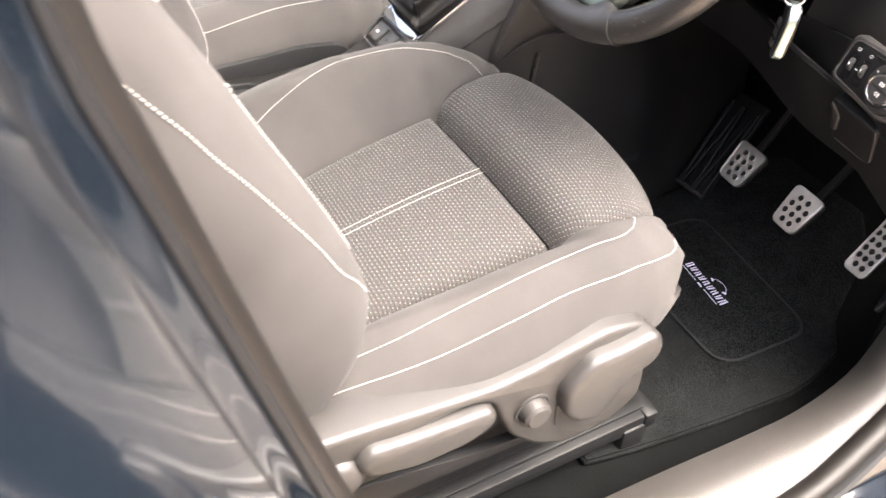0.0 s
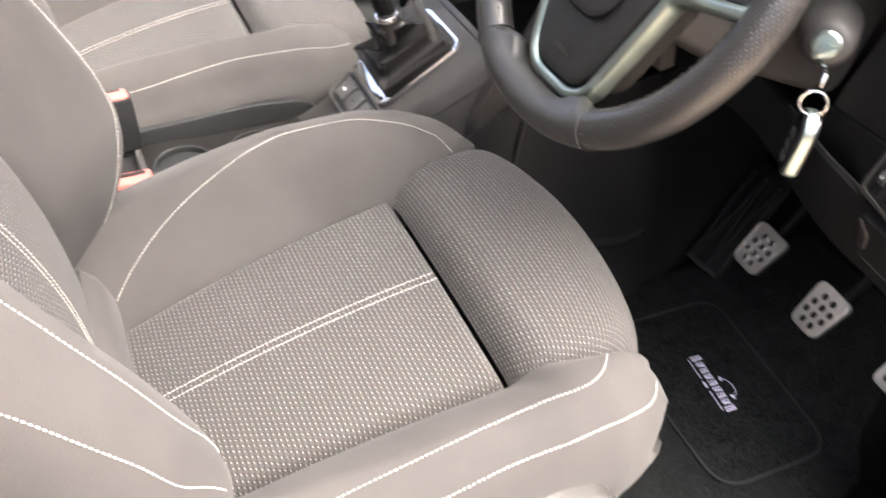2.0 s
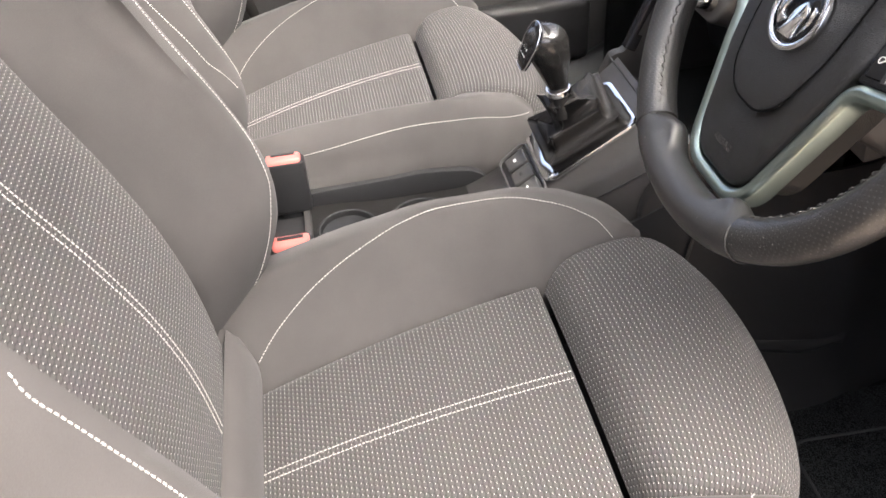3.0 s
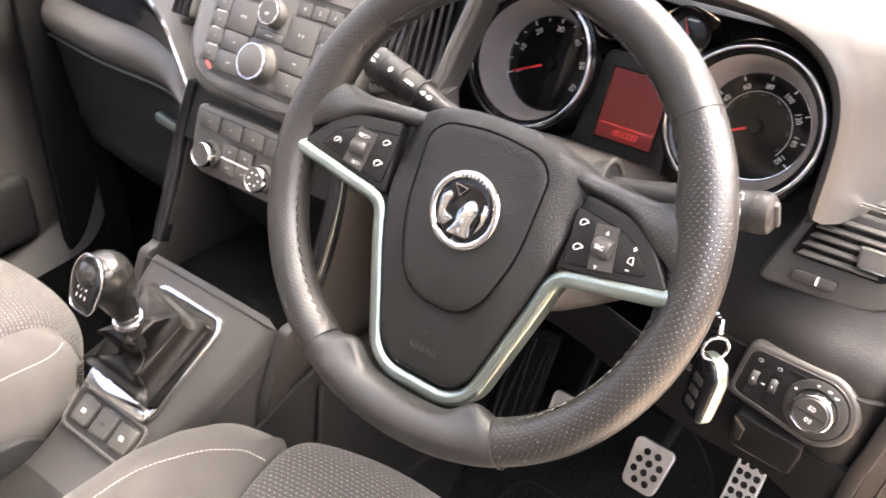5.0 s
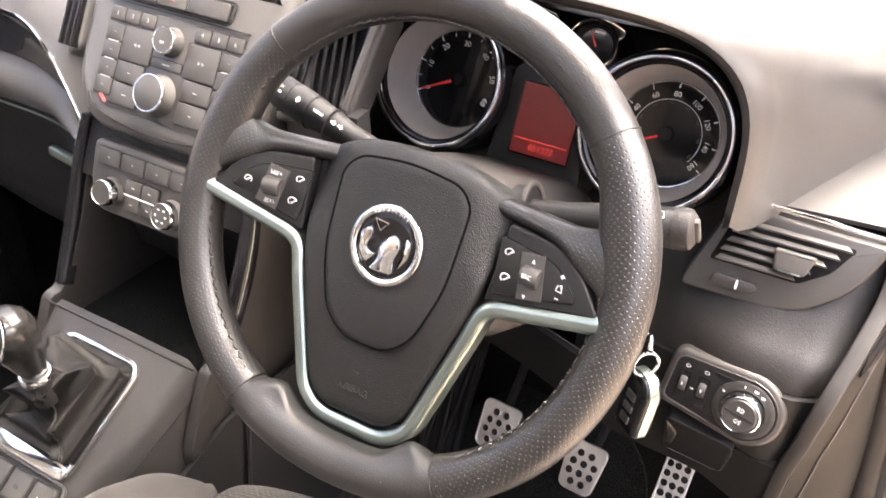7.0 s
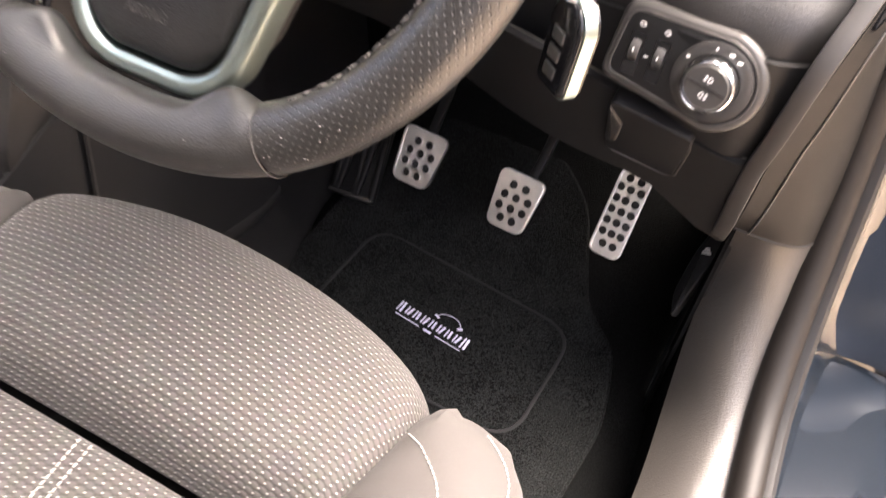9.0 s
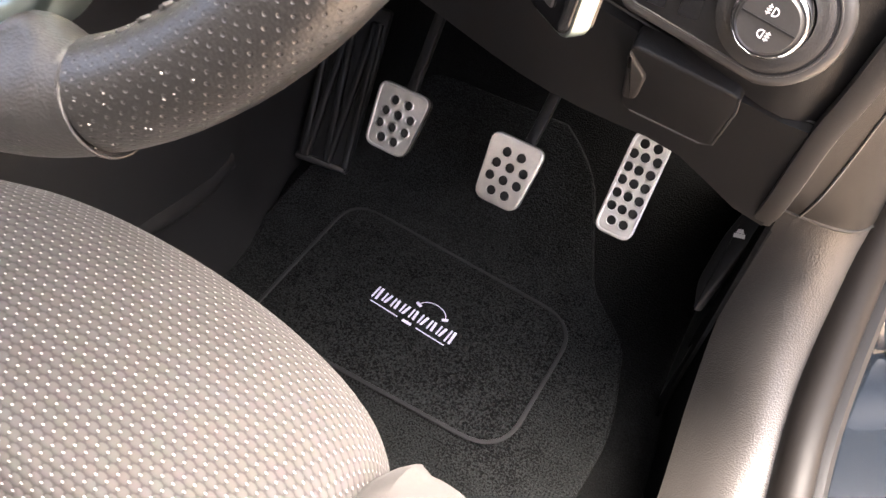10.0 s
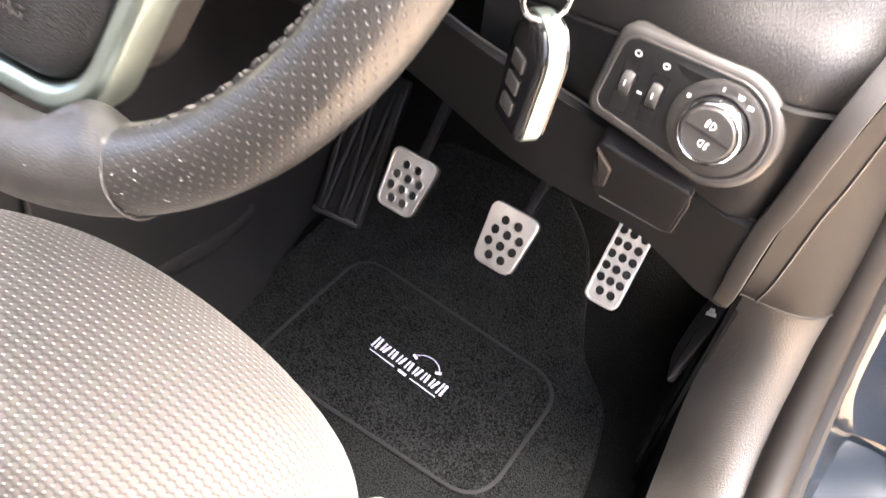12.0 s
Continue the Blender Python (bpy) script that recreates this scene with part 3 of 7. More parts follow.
tail = thing("rear_end", (CX, -1.7, 0.3), "dark rear end of the cabin with a tailgate window", "tailgate", kind="structure")
part("tailgate_panel", block((1.5, 0.03, 0.75), pose(CX, -1.72, 0.68), 0.01), "charcoal", tail)
part("rear_bench", block((1.2, 0.16, 0.62), pose(CX, -1.30, 0.72, -14), 0.05, 4), "cloth", tail, "grey cloth rear bench")
wnd = thing("windscreen", (CX, 0.9, 1.1), "clear sloping windscreen glass", "windscreen", kind="structure")


def screen_fn(u, v):
    x = -1 + 2 * u
    return (CX + (0.68 - 0.12 * v) * x, 1.12 - 0.10 * x * x - 0.80 * v, 1.10 + 0.44 * v)


pane = part("glass", sheet(screen_fn, 10, 8, 0.005), "glass", wnd)
pane.visible_shadow = False
for s in (1, -1):
    p = [(CX + s * 0.70, 1.02, 1.06), (CX + s * 0.655, 0.62, 1.29), (CX + s * 0.57, 0.24, 1.53)]
    part("pillar_cover", sweep(spline(p, 16), rounded([(-0.045, -0.03), (0.045, -0.03), (0.045, 0.03), (-0.045, 0.03)], 0.02, 4)), "headliner", wnd, "pale windscreen pillar cover")
# bulkhead and side walls of the footwells
fw = thing("bulkhead", (CX, 0.95, 0.4), "black insulated bulkhead behind the pedals", "bulkhead", kind="structure")
part("panel", block((1.36, 0.02, 0.66), pose(CX, 0.97, 0.74), 0.004), "carpet", fw)

# the passenger's closed door, seen past the seat
pd = thing("passenger_door", (-1.13, 0.1, 0.4), "closed front passenger door with dark grey panel and armrest", "car door", kind="structure")


def pd_fn(u, v):
    z = 0.40 + 0.62 * v
    bulge = 0.045 * math.exp(-((z - 0.86) / 0.06) ** 2) + 0.02 * math.exp(-((z - 0.5) / 0.08) ** 2)
    return (-1.135 + bulge, -0.42 + 1.02 * u, z)


part("door_panel", sheet(pd_fn, 20, 24, 0.02), "charcoal", pd)
part("armrest", block((0.06, 0.42, 0.05), pose(-1.075, 0.02, 0.86), 0.02, 4), "dash", pd)
part("pocket", block((0.05, 0.5, 0.14), pose(-1.10, 0.12, 0.52), 0.02, 4), "dark", pd)
part("door_pull", sweep(spline([(-1.07, 0.16, 0.90), (-1.05, 0.24, 0.95), (-1.06, 0.33, 0.99)], 10), ring2(0.012, 0.012, 10)), "satin", pd, "satin silver door pull")
pane = part("window_pane", sheet(lambda u, v: (-1.14 + 0.22 * v, -0.40 + 0.95 * u, 1.03 + 0.44 * v), 4, 4, 0.004), "glass", pd, "side window glass")
pane.visible_shadow = False

# the open driver's door
dd = thing("driver_door", (0.56, 0.70, 0.3), "open dark blue driver's door standing wide of the car", "car door", kind="structure")
DM = frame_at((0.60, 0.74, 0.33), (0.954, 0.30, 0), (0.30, -0.954, 0))      # x along the door, z to its inner face


def dd_fn(u, v):
    return DM @ Vector((1.05 * u, 0.74 * v, -0.06 - 0.03 * math.sin(math.pi * v)))


part("outer_skin", sheet(dd_fn, 8, 12, 0.02), "paint", dd)
part("inner_panel", prism(rounded([(0.02, 0.06), (1.0, 0.02), (1.04, 0.70), (0.02, 0.74)], 0.06), 0.05, DM, 0.015), "charcoal", dd)
part("front_edge", block((0.02, 0.72, 0.10), DM @ pose(0.0, 0.37, -0.05), 0.006), "paint", dd)
part("edge_seal", sweep([DM @ Vector(p) for p in ((0.012, 0.02, 0.006), (0.006, 0.35, 0.008), (0.012, 0.74, 0.006))], ring2(0.008, 0.008, 8), up=(0, 1, 0.2)), "rubber", dd)
part("armrest", block((0.5, 0.05, 0.07), DM @ pose(0.5, 0.50, 0.02), 0.02, 3), "dash", dd)
part("check_strap", sweep([(0.47, 0.66, 0.62), (0.53, 0.69, 0.62), (0.60, 0.73, 0.62)], ring2(0.006, 0.012, 8)), "steel", dd, "bare steel door check strap")
part("wiring_boot", sweep(spline([(0.45, 0.64, 0.50), (0.51, 0.655, 0.48), (0.60, 0.74, 0.50)], 30), ring2(0.016, 0.016, 12), scale=lambda f: 1 + 0.12 * math.sin(f * 60)), "rubber", dd, "ribbed black wiring boot")

# ---------------------------------------------------------------- seats
def seat(x0, dy, dz, driver):
    """A front seat; numbers are those of the driver's seat, moved by x0, dy, dz."""
    O = Vector((x0, dy, dz))
    if driver:
        s = thing("driver_seat", (0, -0.12, 0.33), "taupe cloth driver's seat with patterned centre, white stitching and side controls", "car seat", "front seats")
    else:
        s = thing("passenger_seat", (x0, dy - 0.12, 0.33), "taupe cloth passenger seat with patterned centre and white stitching", "car seat", "front seats")

    def g(p):
        return Vector(p) + O

    def zc(y):
        return 0.699 + 0.094 * y - 0.404 * y * y

    def edge_drop(e, r):
        return 0.0 if e >= r else r - math.sqrt(max(0.0, r * r - (r - e) ** 2))

    def soft(u):
        """Denser samples near both ends."""
        return 0.5 - 0.5 * math.cos(math.pi * u)

    def wid(y):
        return 0.146 + 0.07 * y if y < 0 else 0.146 + 0.20 * y

    # centre panel of the cushion
    def cen(u, v):
        a, b = -1 + 2 * soft(u), soft(v)
        y = -0.345 + 0.348 * b
        w = wid(y)
        e = min(w * (1 - abs(a)), (1 - b) * 0.350, b * 0.350 + 0.004)
        return g((a * w, y, zc(y) + 0.004 * (1 - a * a) - edge_drop(e, 0.018) * 1.3 - 1.6 * edge_drop((1 - b) * 0.350, 0.012)))

    part("cushion_centre", sheet(cen, 36, 40, 0.03), "weave", s, "patterned woven cloth panel")
    # front pad, rolling over the front edge
    lean = 1.0 if driver else -1.0

    def pad(u, v):
        a, b = -1 + 2 * soft(u), v
        y1 = 0.191 - 0.95 * (a * 0.17) ** 2 - 0.028 * abs(a) ** 5 - lean * 0.085 * (a * 0.17)
        R = 0.055
        flat = y1 - R - 0.0055
        total = flat + R * 1.75 + 0.05
        d = b * total
        if d < flat:
            y, z = d + 0.0055, 0.0
        elif d < flat + R * 1.75:
            th = (d - flat) / R
            y, z = flat + 0.0055 + R * math.sin(th), -R * (1 - math.cos(th))
        else:
            q = d - flat - R * 1.75
            y, z = flat + 0.0055 + R * math.sin(1.75) - 0.178 * q, -R * (1 - math.cos(1.75)) - q
        top = 0.709 + 0.018 * math.sin(math.pi * min(1, max(0, y / 0.17)) ** 0.8) + 0.005 * (1 - a * a)
        w = wid(min(y, 0.15)) + 0.004
        e = w * (1 - abs(a)) + 0.001
        return g((a * w, y, top + z - edge_drop(e, 0.022) * 1.1 - edge_drop(d + 0.0005, 0.038)))

    part("thigh_pad", sheet(pad, 36, 44, 0.02), "weave", s, "patterned woven cloth pad")

    # side bolsters of the cushion
    for sg in (1, -1):
        ys = [-0.400 + 0.537 * i / 56 for i in range(57)]
        rings = []
        for y in ys:
            xi = wid(min(y, 0.13)) - 0.004
            zi = zc(y) - 0.016 if y < 0 else 0.683 + 0.025 * smooth(y, 0.0, 0.03)
            zt = lerp_table([(-0.36, 0.705), (-0.30, 0.722), (-0.20, 0.744), (-0.10, 0.757), (0.0, 0.758), (0.05, 0.750), (0.09, 0.735), (0.13, 0.715)], y)
            xc = lerp_table([(-0.36, 0.185), (-0.26, 0.205), (-0.12, 0.222), (0.0, 0.222), (0.07, 0.208), (0.13, 0.195)], y)
            xo = lerp_table([(-0.36, 0.266), (-0.1, 0.272), (0.05, 0.266), (0.13, 0.250)], y)
            ctrl = [(xi, zi - 0.035), (xi, zi - 0.004), (xi + 0.010, zi + 0.012), ((xi + xc) / 2, (zi + zt) / 2 + 0.012), (xc - 0.008, zt - 0.0015), (xc, zt), (xc + 0.010, zt - 0.002), ((xc + xo) / 2 + 0.006, zt - 0.010), (xo - 0.010, zt - 0.026), (xo + 0.003, zt - 0.050),
                    (xo + 0.009, 0.676), (xo + 0.002, 0.640), (xo - 0.03, 0.615), (xi + 0.02, 0.615)]
            q = max(0.0, (y - 0.085) / 0.052)
            k = (1 - min(1, q) ** 3.0) ** (1 / 2.4) if q < 1 else 0.0
            q2 = max(0.0, (-0.355 - y) / 0.045)
            k *= (1 - min(1, q2) ** 3.0) ** (1 / 3.0) if q2 < 1 else 0.0
            k = max(k, 0.05)
            mx, mz = xi + 0.006 + 0.026 * smooth(y, 0.09, 0.137), 0.668
            rings.append([g((sg * (mx + (x - mx) * (0.35 + 0.65 * k)), y - 0.024 * smooth(0.715 - z, 0.0, 0.05) * smooth(y, 0.0, 0.12), mz + (z - mz) * k)) for x, z in ctrl])
        bol = part("cushion_bolster", loft(rings), "cloth", s, "plain taupe cloth bolster", 60)
        # stitch rows
        st = [(0.162, 0.092, 0.722), (0.186, 0.070, 0.743), (0.205, 0.03, 0.757), (0.222, -0.03, 0.760), (0.220, -0.11, 0.757), (0.198, -0.185, 0.738), (0.179, -0.24, 0.712), (0.157, -0.285, 0.680), (0.142, -0.312, 0.650)]
        if sg > 0 and driver:
            st = [(0.162, 0.092, 0.722), (0.186, 0.075, 0.740), (0.203, 0.058, 0.746), (0.215, 0.031, 0.753), (0.219, -0.037, 0.757), (0.224, -0.103, 0.756), (0.225, -0.163, 0.747), (0.225, -0.219, 0.736), (0.222, -0.255, 0.728), (0.215, -0.30, 0.712)]
        if driver or sg < 0:
            sewn(bol, [g((sg * x, y, z)) for x, y, z in st], s)
        st2 = [(0.210, 0.119, 0.713), (0.227, 0.103, 0.720), (0.239, 0.084, 0.727), (0.250, 0.04, 0.740), (0.252, 0.007, 0.743), (0.253, -0.058, 0.745), (0.256, -0.12, 0.739), (0.255, -0.177, 0.729), (0.251, -0.231, 0.721), (0.243, -0.283, 0.714), (0.235, -0.33, 0.704)]
        if sg > 0:
            sewn(bol, [g((sg * x, y, z)) for x, y, z in st2], s)
        if sg > 0 and not driver:
            # dark side panel that also stands for the shade beside the tunnel
            low = rounded([(-0.34, 0.56), (0.07, 0.56), (0.075, 0.60), (0.03, 0.680), (-0.04, 0.690), (-0.20, 0.685), (-0.34, 0.672)], 0.02, 4)
            part("side_valance", prism(low, 0.012, Matrix(((0, 0, 1, O.x + 0.2855), (1, 0, 0, O.y), (0, 1, 0, O.z), (0, 0, 0, 1))), 0.004), "dark", s, "dark lower side panel of the cushion, also for tunnel shade")

    for off in (-0.0045, 0.0045):
        part("stitching", stitches(r=0.00052, step=0.0043, length=0.0033, path=[g((off, y, zc(y) + 0.0048)) for y in [-0.333 + 0.327 * i / 24 for i in range(25)]]), "thread", s, "white thread stitching")

    # backrest
    YB = [(0.60, -0.333), (0.66, -0.336), (0.72, -0.338), (0.78, -0.343), (0.82, -0.350), (0.87, -0.364), (0.93, -0.389), (0.99, -0.419), (1.10, -0.468), (1.25, -0.52), (1.36, -0.55)]

    def yb(z):
        return sum(lerp_table(YB, z + d) for d in (-0.02, -0.01, 0, 0.01, 0.02)) / 5

    def back(u, v):
        a, b = -1 + 2 * soft(u), soft(v)
        z = 0.70 + 0.62 * b
        w = 0.125 + 0.03 * smooth(z, 0.75, 1.1)
        e = min(w * (1 - abs(a)), b * 0.62 + 0.002)
        return g((a * w, yb(z) + 0.004 * (1 - a * a) - edge_drop(e, 0.014), z))

    part("backrest_centre", sheet(back, 32, 60, 0.03), "weave", s, "patterned woven cloth panel")

    def lumbar(u, v):
        a, b = -1 + 2 * soft(u), soft(v)
        z = 0.60 + 0.10 * b
        w = 0.15
        e = min(w * (1 - abs(a)), b * 0.1 + 0.004, (1 - b) * 0.1 + 0.001)
        return g((a * w, yb(z) + 0.014 + 0.010 * math.sin(math.pi * b) - edge_drop(e, 0.02), z))

    part("backrest_foot", sheet(lumbar, 20, 16, 0.02), "cloth", s, "plain cloth strip at the foot of the backrest")
    for sg in (1, -1):
        zs = [0.615 + 0.72 * i / 64 for i in range(65)]
        rings = []
        for z in zs:
            y = yb(z)
            xi = 0.127 + 0.03 * smooth(z, 0.75, 1.1)
            k = sum(lerp_table([(0.60, 0.02), (0.64, 0.10), (0.67, 0.36), (0.70, 0.55), (0.74, 0.75), (0.78, 0.90), (0.83, 1.0)], z + d) for d in (-0.012, 0, 0.012)) / 3
            q = max(0.0, (z - 1.22) / 0.115)
            k *= (1 - min(1, q) ** 2.4) ** (1 / 2.2) if q < 1 else 0.0
            k = max(k, 0.06)
            p = 0.092 * (1 - 0.25 * smooth(z, 1.02, 1.3))
            ctrl = [(xi, -0.03), (xi, -0.006), (xi + 0.008, 0.010), (xi + 0.035, 0.045), (xi + 0.062, 0.076), (0.212, p * 0.97), (0.226, p), (0.242, p * 0.975), (0.260, p * 0.86), (0.274, p * 0.62), (0.281, p * 0.2), (0.282, -0.05), (0.272, -0.10), (0.240, -0.125), (0.15, -0.13)]
            mx, my = 0.20, -0.03
            rings.append([g((sg * (mx + (x - mx) * (0.25 + 0.75 * k)), y + my + (d - my) * k, z)) for x, d in ctrl])
        bol = part("backrest_bolster", loft(rings), "cloth", s, "plain taupe cloth bolster", 60)
        inner = [(0.190, -0.357, 0.681), (0.192, -0.309, 0.716), (0.200, -0.284, 0.766), (0.214, -0.272, 0.821), (0.225, -0.277, 0.865), (0.230, -0.292, 0.898), (0.230, -0.320, 0.961), (0.230, -0.349, 1.007), (0.233, -0.365, 1.03), (0.236, -0.40, 1.09), (0.236, -0.44, 1.17)]
        sewn(bol, [g((sg * x, y, z)) for x, y, z in inner], s)
        outer = [(0.242, -0.273, 0.832), (0.252, -0.280, 0.855), (0.264, -0.292, 0.880), (0.270, -0.303, 0.910), (0.274, -0.322, 0.945), (0.277, -0.345, 0.985), (0.279, -0.370, 1.021), (0.280, -0.417, 1.088), (0.280, -0.47, 1.18)]
        sewn(bol, [g((sg * x, y, z)) for x, y, z in outer], s)
    for off in (-0.0045, 0.0045):
        part("stitching", stitches(r=0.00052, step=0.0043, length=0.0033, path=[g((off, yb(z) + 0.0048, z)) for z in [0.715 + 0.58 * i / 40 for i in range(41)]], up=(0, 1, 0.3)), "thread", s, "white thread stitching")
    # rear shell and headrest
    def shell(u, v):
        a = -1 + 2 * u
        z = 0.50 + 0.84 * v
        return g((a * 0.255, yb(max(z, 0.6)) - 0.135 + 0.03 * a * a, z))

    part("back_shell", sheet(shell, 12, 20, 0.02), "charcoal", s, "dark plastic back shell")
    hr = part("headrest", block((0.25, 0.10, 0.17), pose(*(Vector((0, -0.60, 1.44)) + O), 12), 0.04, 4), "cloth", s, "cloth headrest")
    for x in (-0.06, 0.06):
        part("headrest_post", sweep([g((x, -0.57, 1.28)), g((x, -0.595, 1.40))], ring2(0.006, 0.006, 10), up=(1, 0, 0)), "chrome", hr)
    # base
    part("seat_base", block((0.44, 0.40, 0.20), pose(*(Vector((0, -0.12, 0.52)) + O)), 0.02), "dark", s, "dark underframe")
    part("front_apron", block((0.36, 0.03, 0.09), pose(*(Vector((0, 0.135, 0.60)) + O), 12), 0.012, 3), "charcoal", s)
    low = 0.33 - dz
    for sg in (1, -1):
        rail = part("seat_rail", block((0.042, 0.52, 0.03), pose(*(Vector((sg * 0.205, -0.10, 0.375)) + O)), 0.004), "dark", s, "black steel seat rail")
        part("rail_channel", block((0.018, 0.50, 0.006), pose(*(Vector((sg * 0.205, -0.10, 0.393)) + O)), 0.001), "dark", rail)
        part("rail_end", block((0.05, 0.022, 0.03), pose(*(Vector((sg * 0.205, 0.155, 0.378)) + O)), 0.005), "dark", rail)
        for y in (0.13, -0.33):
            part("rail_foot", block((0.05, 0.04, 0.05), pose(*(Vector((sg * 0.205, y, 0.350)) + O)), 0.005), "dark", rail)
    if driver:
        side_trim(s, O)
    else:
        part("side_trim", prism(rounded([(-0.33, 0.55), (0.05, 0.52), (0.06, 0.62), (-0.05, 0.665), (-0.33, 0.67)], 0.03), 0.03, Matrix(((0, 0, 1, 0.275 + x0), (1, 0, 0, dy), (0, 1, 0, dz), (0, 0, 0, 1))), 0.008), "dark", s, "dark plastic side skirt")
    return s


def side_trim(s, O):
    """The plastic side cover with its handle, lever and knob; local axes: y forward, z up, x outwards."""
    A = Matrix(((0, 0, 1, 0.290), (1, 0, 0, 0), (0, 1, 0, 0), (0, 0, 0, 1)))
    body = rounded([(-0.345, 0.655), (-0.338, 0.716), (-0.289, 0.710), (-0.234, 0.702), (-0.156, 0.692), (-0.1065, 0.697), (-0.0558, 0.706), (-0.0232, 0.711), (0.0221, 0.700), (0.036, 0.677), (-0.005, 0.655), (0.030, 0.640),
                    (0.040, 0.6125), (0.040, 0.572), (0.006, 0.545), (-0.055, 0.540), (-0.095, 0.561), (-0.131, 0.600), (-0.1485, 0.644), (-0.156, 0.668), (-0.178, 0.682), (-0.204, 0.6826), (-0.25, 0.677), (-0.30, 0.672)], 0.014)
    t = part("side_cover", prism(body, 0.045, A, 0.007, seg=3), "trim", s, "grey-taupe moulded plastic side cover")
    # recline handle below the cover's band, a dark backing for the shade round it
    part("handle_shade", prism(rounded([(-0.345, 0.60), (-0.335, 0.70), (-0.17, 0.69), (-0.14, 0.655), (-0.12, 0.60), (-0.16, 0.585), (-0.25, 0.59)], 0.02), 0.02, A @ pose(0, 0, -0.022), 0.002), "dark", t, "dark backing for the shade behind the handle")
    part("recline_handle", prism(rounded([(-0.3046, 0.6749), (-0.29, 0.6914), (-0.2561, 0.6851), (-0.2076, 0.6808), (-0.1639, 0.6769), (-0.1571, 0.6652), (-0.161, 0.6526), (-0.1882, 0.639), (-0.2444, 0.6376), (-0.2949, 0.6526)], 0.012), 0.026, A @ pose(0, 0, 0.012), 0.008, seg=4), "trim", t)
    part("pivot", lathe([(0, 0.010), (0.017, 0.009), (0.023, 0.005), (0.025, 0.0), (0.025, -0.02)], A @ pose(-0.318, 0.655, 0.0), 28), "trim", t)
    part("lower_bracket", prism(rounded([(-0.33, 0.585), (-0.15, 0.545), (-0.06, 0.535), (-0.06, 0.520), (-0.33, 0.535)], 0.006), 0.012, A @ pose(0, 0, -0.030), 0.002), "dark", t, "black steel bracket under the cover")
    # small round knob in a dished seat
    k = part("knob", lathe([(0, 0.012), (0.012, 0.012), (0.0155, 0.009), (0.017, 0.0), (0.017, -0.01)], A @ pose(-0.1107, 0.6375, 0.003), 28), "trim", t)
    part("knob_rim", annulus(0.0175, 0.0205, 0.0025, A @ pose(-0.1107, 0.6375, 0.0), 28), "charcoal", k)
    # height lever: a disc with a long paddle that stands proud
    l = part("height_lever", prism(rounded([(-0.0805, 0.6247), (-0.0827, 0.6581), (-0.069, 0.6773), (-0.0518, 0.694), (-0.0174, 0.6928), (0.0265, 0.7002), (0.0374, 0.6734), (0.0313, 0.6538), (-0.005, 0.6371), (-0.0317, 0.5903), (-0.0633, 0.6023)], 0.016), 0.026, A @ pose(0, 0, 0.018), 0.009, seg=4), "trim", t)
    # charcoal plate stands in for the shade round the lever
    part("lever_shade", prism(rounded([(-0.078, 0.585), (-0.080, 0.640), (-0.062, 0.668), (-0.035, 0.684), (0.0, 0.680), (0.02, 0.640), (-0.01, 0.556), (-0.05, 0.556)], 0.02), 0.002, A @ pose(0, 0, 0.0015), 0.0), "charcoal", l, "dark plate for the shade round the lever")


seat(0.0, 0.0, 0.0, True)
seat(2 * CX, -0.035, -0.022, False)
# ---------------------------------------------------------------- dashboard
dash = thing("dashboard", (CX, 0.5, 0.7), "grey soft-touch dashboard with black lower panels", "dashboard")


def profile_sheet(tabs, x0, x1, nu, nv, material, name, label="", bow=0.0):
    """A dash panel: a (y, z) profile carried across from x0 to x1."""
    prof = spline([(0, y, z) for y, z in tabs], nv)

    def fn(u, v):
        p = prof[round(v * nv)]
        x = x0 + (x1 - x0) * u
        return (x, p.y + bow * math.sin(math.pi * u), p.z)

    return part(name, sheet(fn, nu, nv, 0.006), material, dash, label)


# driver's right-hand end: pad, vent recess is cut between the two pieces
RIGHT_UP = [(1.05, 1.075), (0.85, 1.085), (0.65, 1.080), (0.52, 1.055), (0.45, 1.030), (0.418, 1.016)]
prof_r = spline([(0, y, z) for y, z in RIGHT_UP], 24)


def right_top(u, v):
    p = prof_r[round(v * 24)]
    x0 = 0.188 - 0.058 * smooth(p.y, 0.46, 0.52)
    x = x0 + (0.33 - x0) * u
    return (x, p.y + 0.02 * u * v, p.z - 0.006 * smooth(u, 0.8, 1))


part("upper_pad", sheet(right_top, 10, 24, 0.006), "dash", dash, "grey soft upper pad")
RIGHT_LOW = [(0.4155, 1.0125), (0.402, 0.985), (0.388, 0.958), (0.368, 0.932), (0.350, 0.914), (0.343, 0.900), (0.341, 0.890)]
RIGHT_DARK = [(0.3415, 0.889), (0.341, 0.870), (0.344, 0.835), (0.354, 0.803)]


def lower_fn(tabs, n):
    prof = spline([(0, y, z) for y, z in tabs], n)

    def fn(u, v):
        p = prof[round(v * n)]
        edge = lerp_table([(0.80, 0.296), (0.83, 0.299), (0.888, 0.305), (0.93, 0.314), (0.97, 0.322), (1.02, 0.320)], p.z)
        x = 0.075 + (edge - 0.075) * u
        drop = 0.030 * smooth(1 - u, 0.35, 1.0)
        rise = 0.034 * smooth(1 - u, 0.05, 0.6) * smooth(0.845 - p.z, 0.0, 0.042)
        return (x, p.y + 0.05 * smooth(1 - u, 0.3, 1.0) + 0.012 * smooth(u, 0.85, 1.0), p.z + rise - drop * smooth(0.95 - p.z, 0.0, 0.05))

    return fn


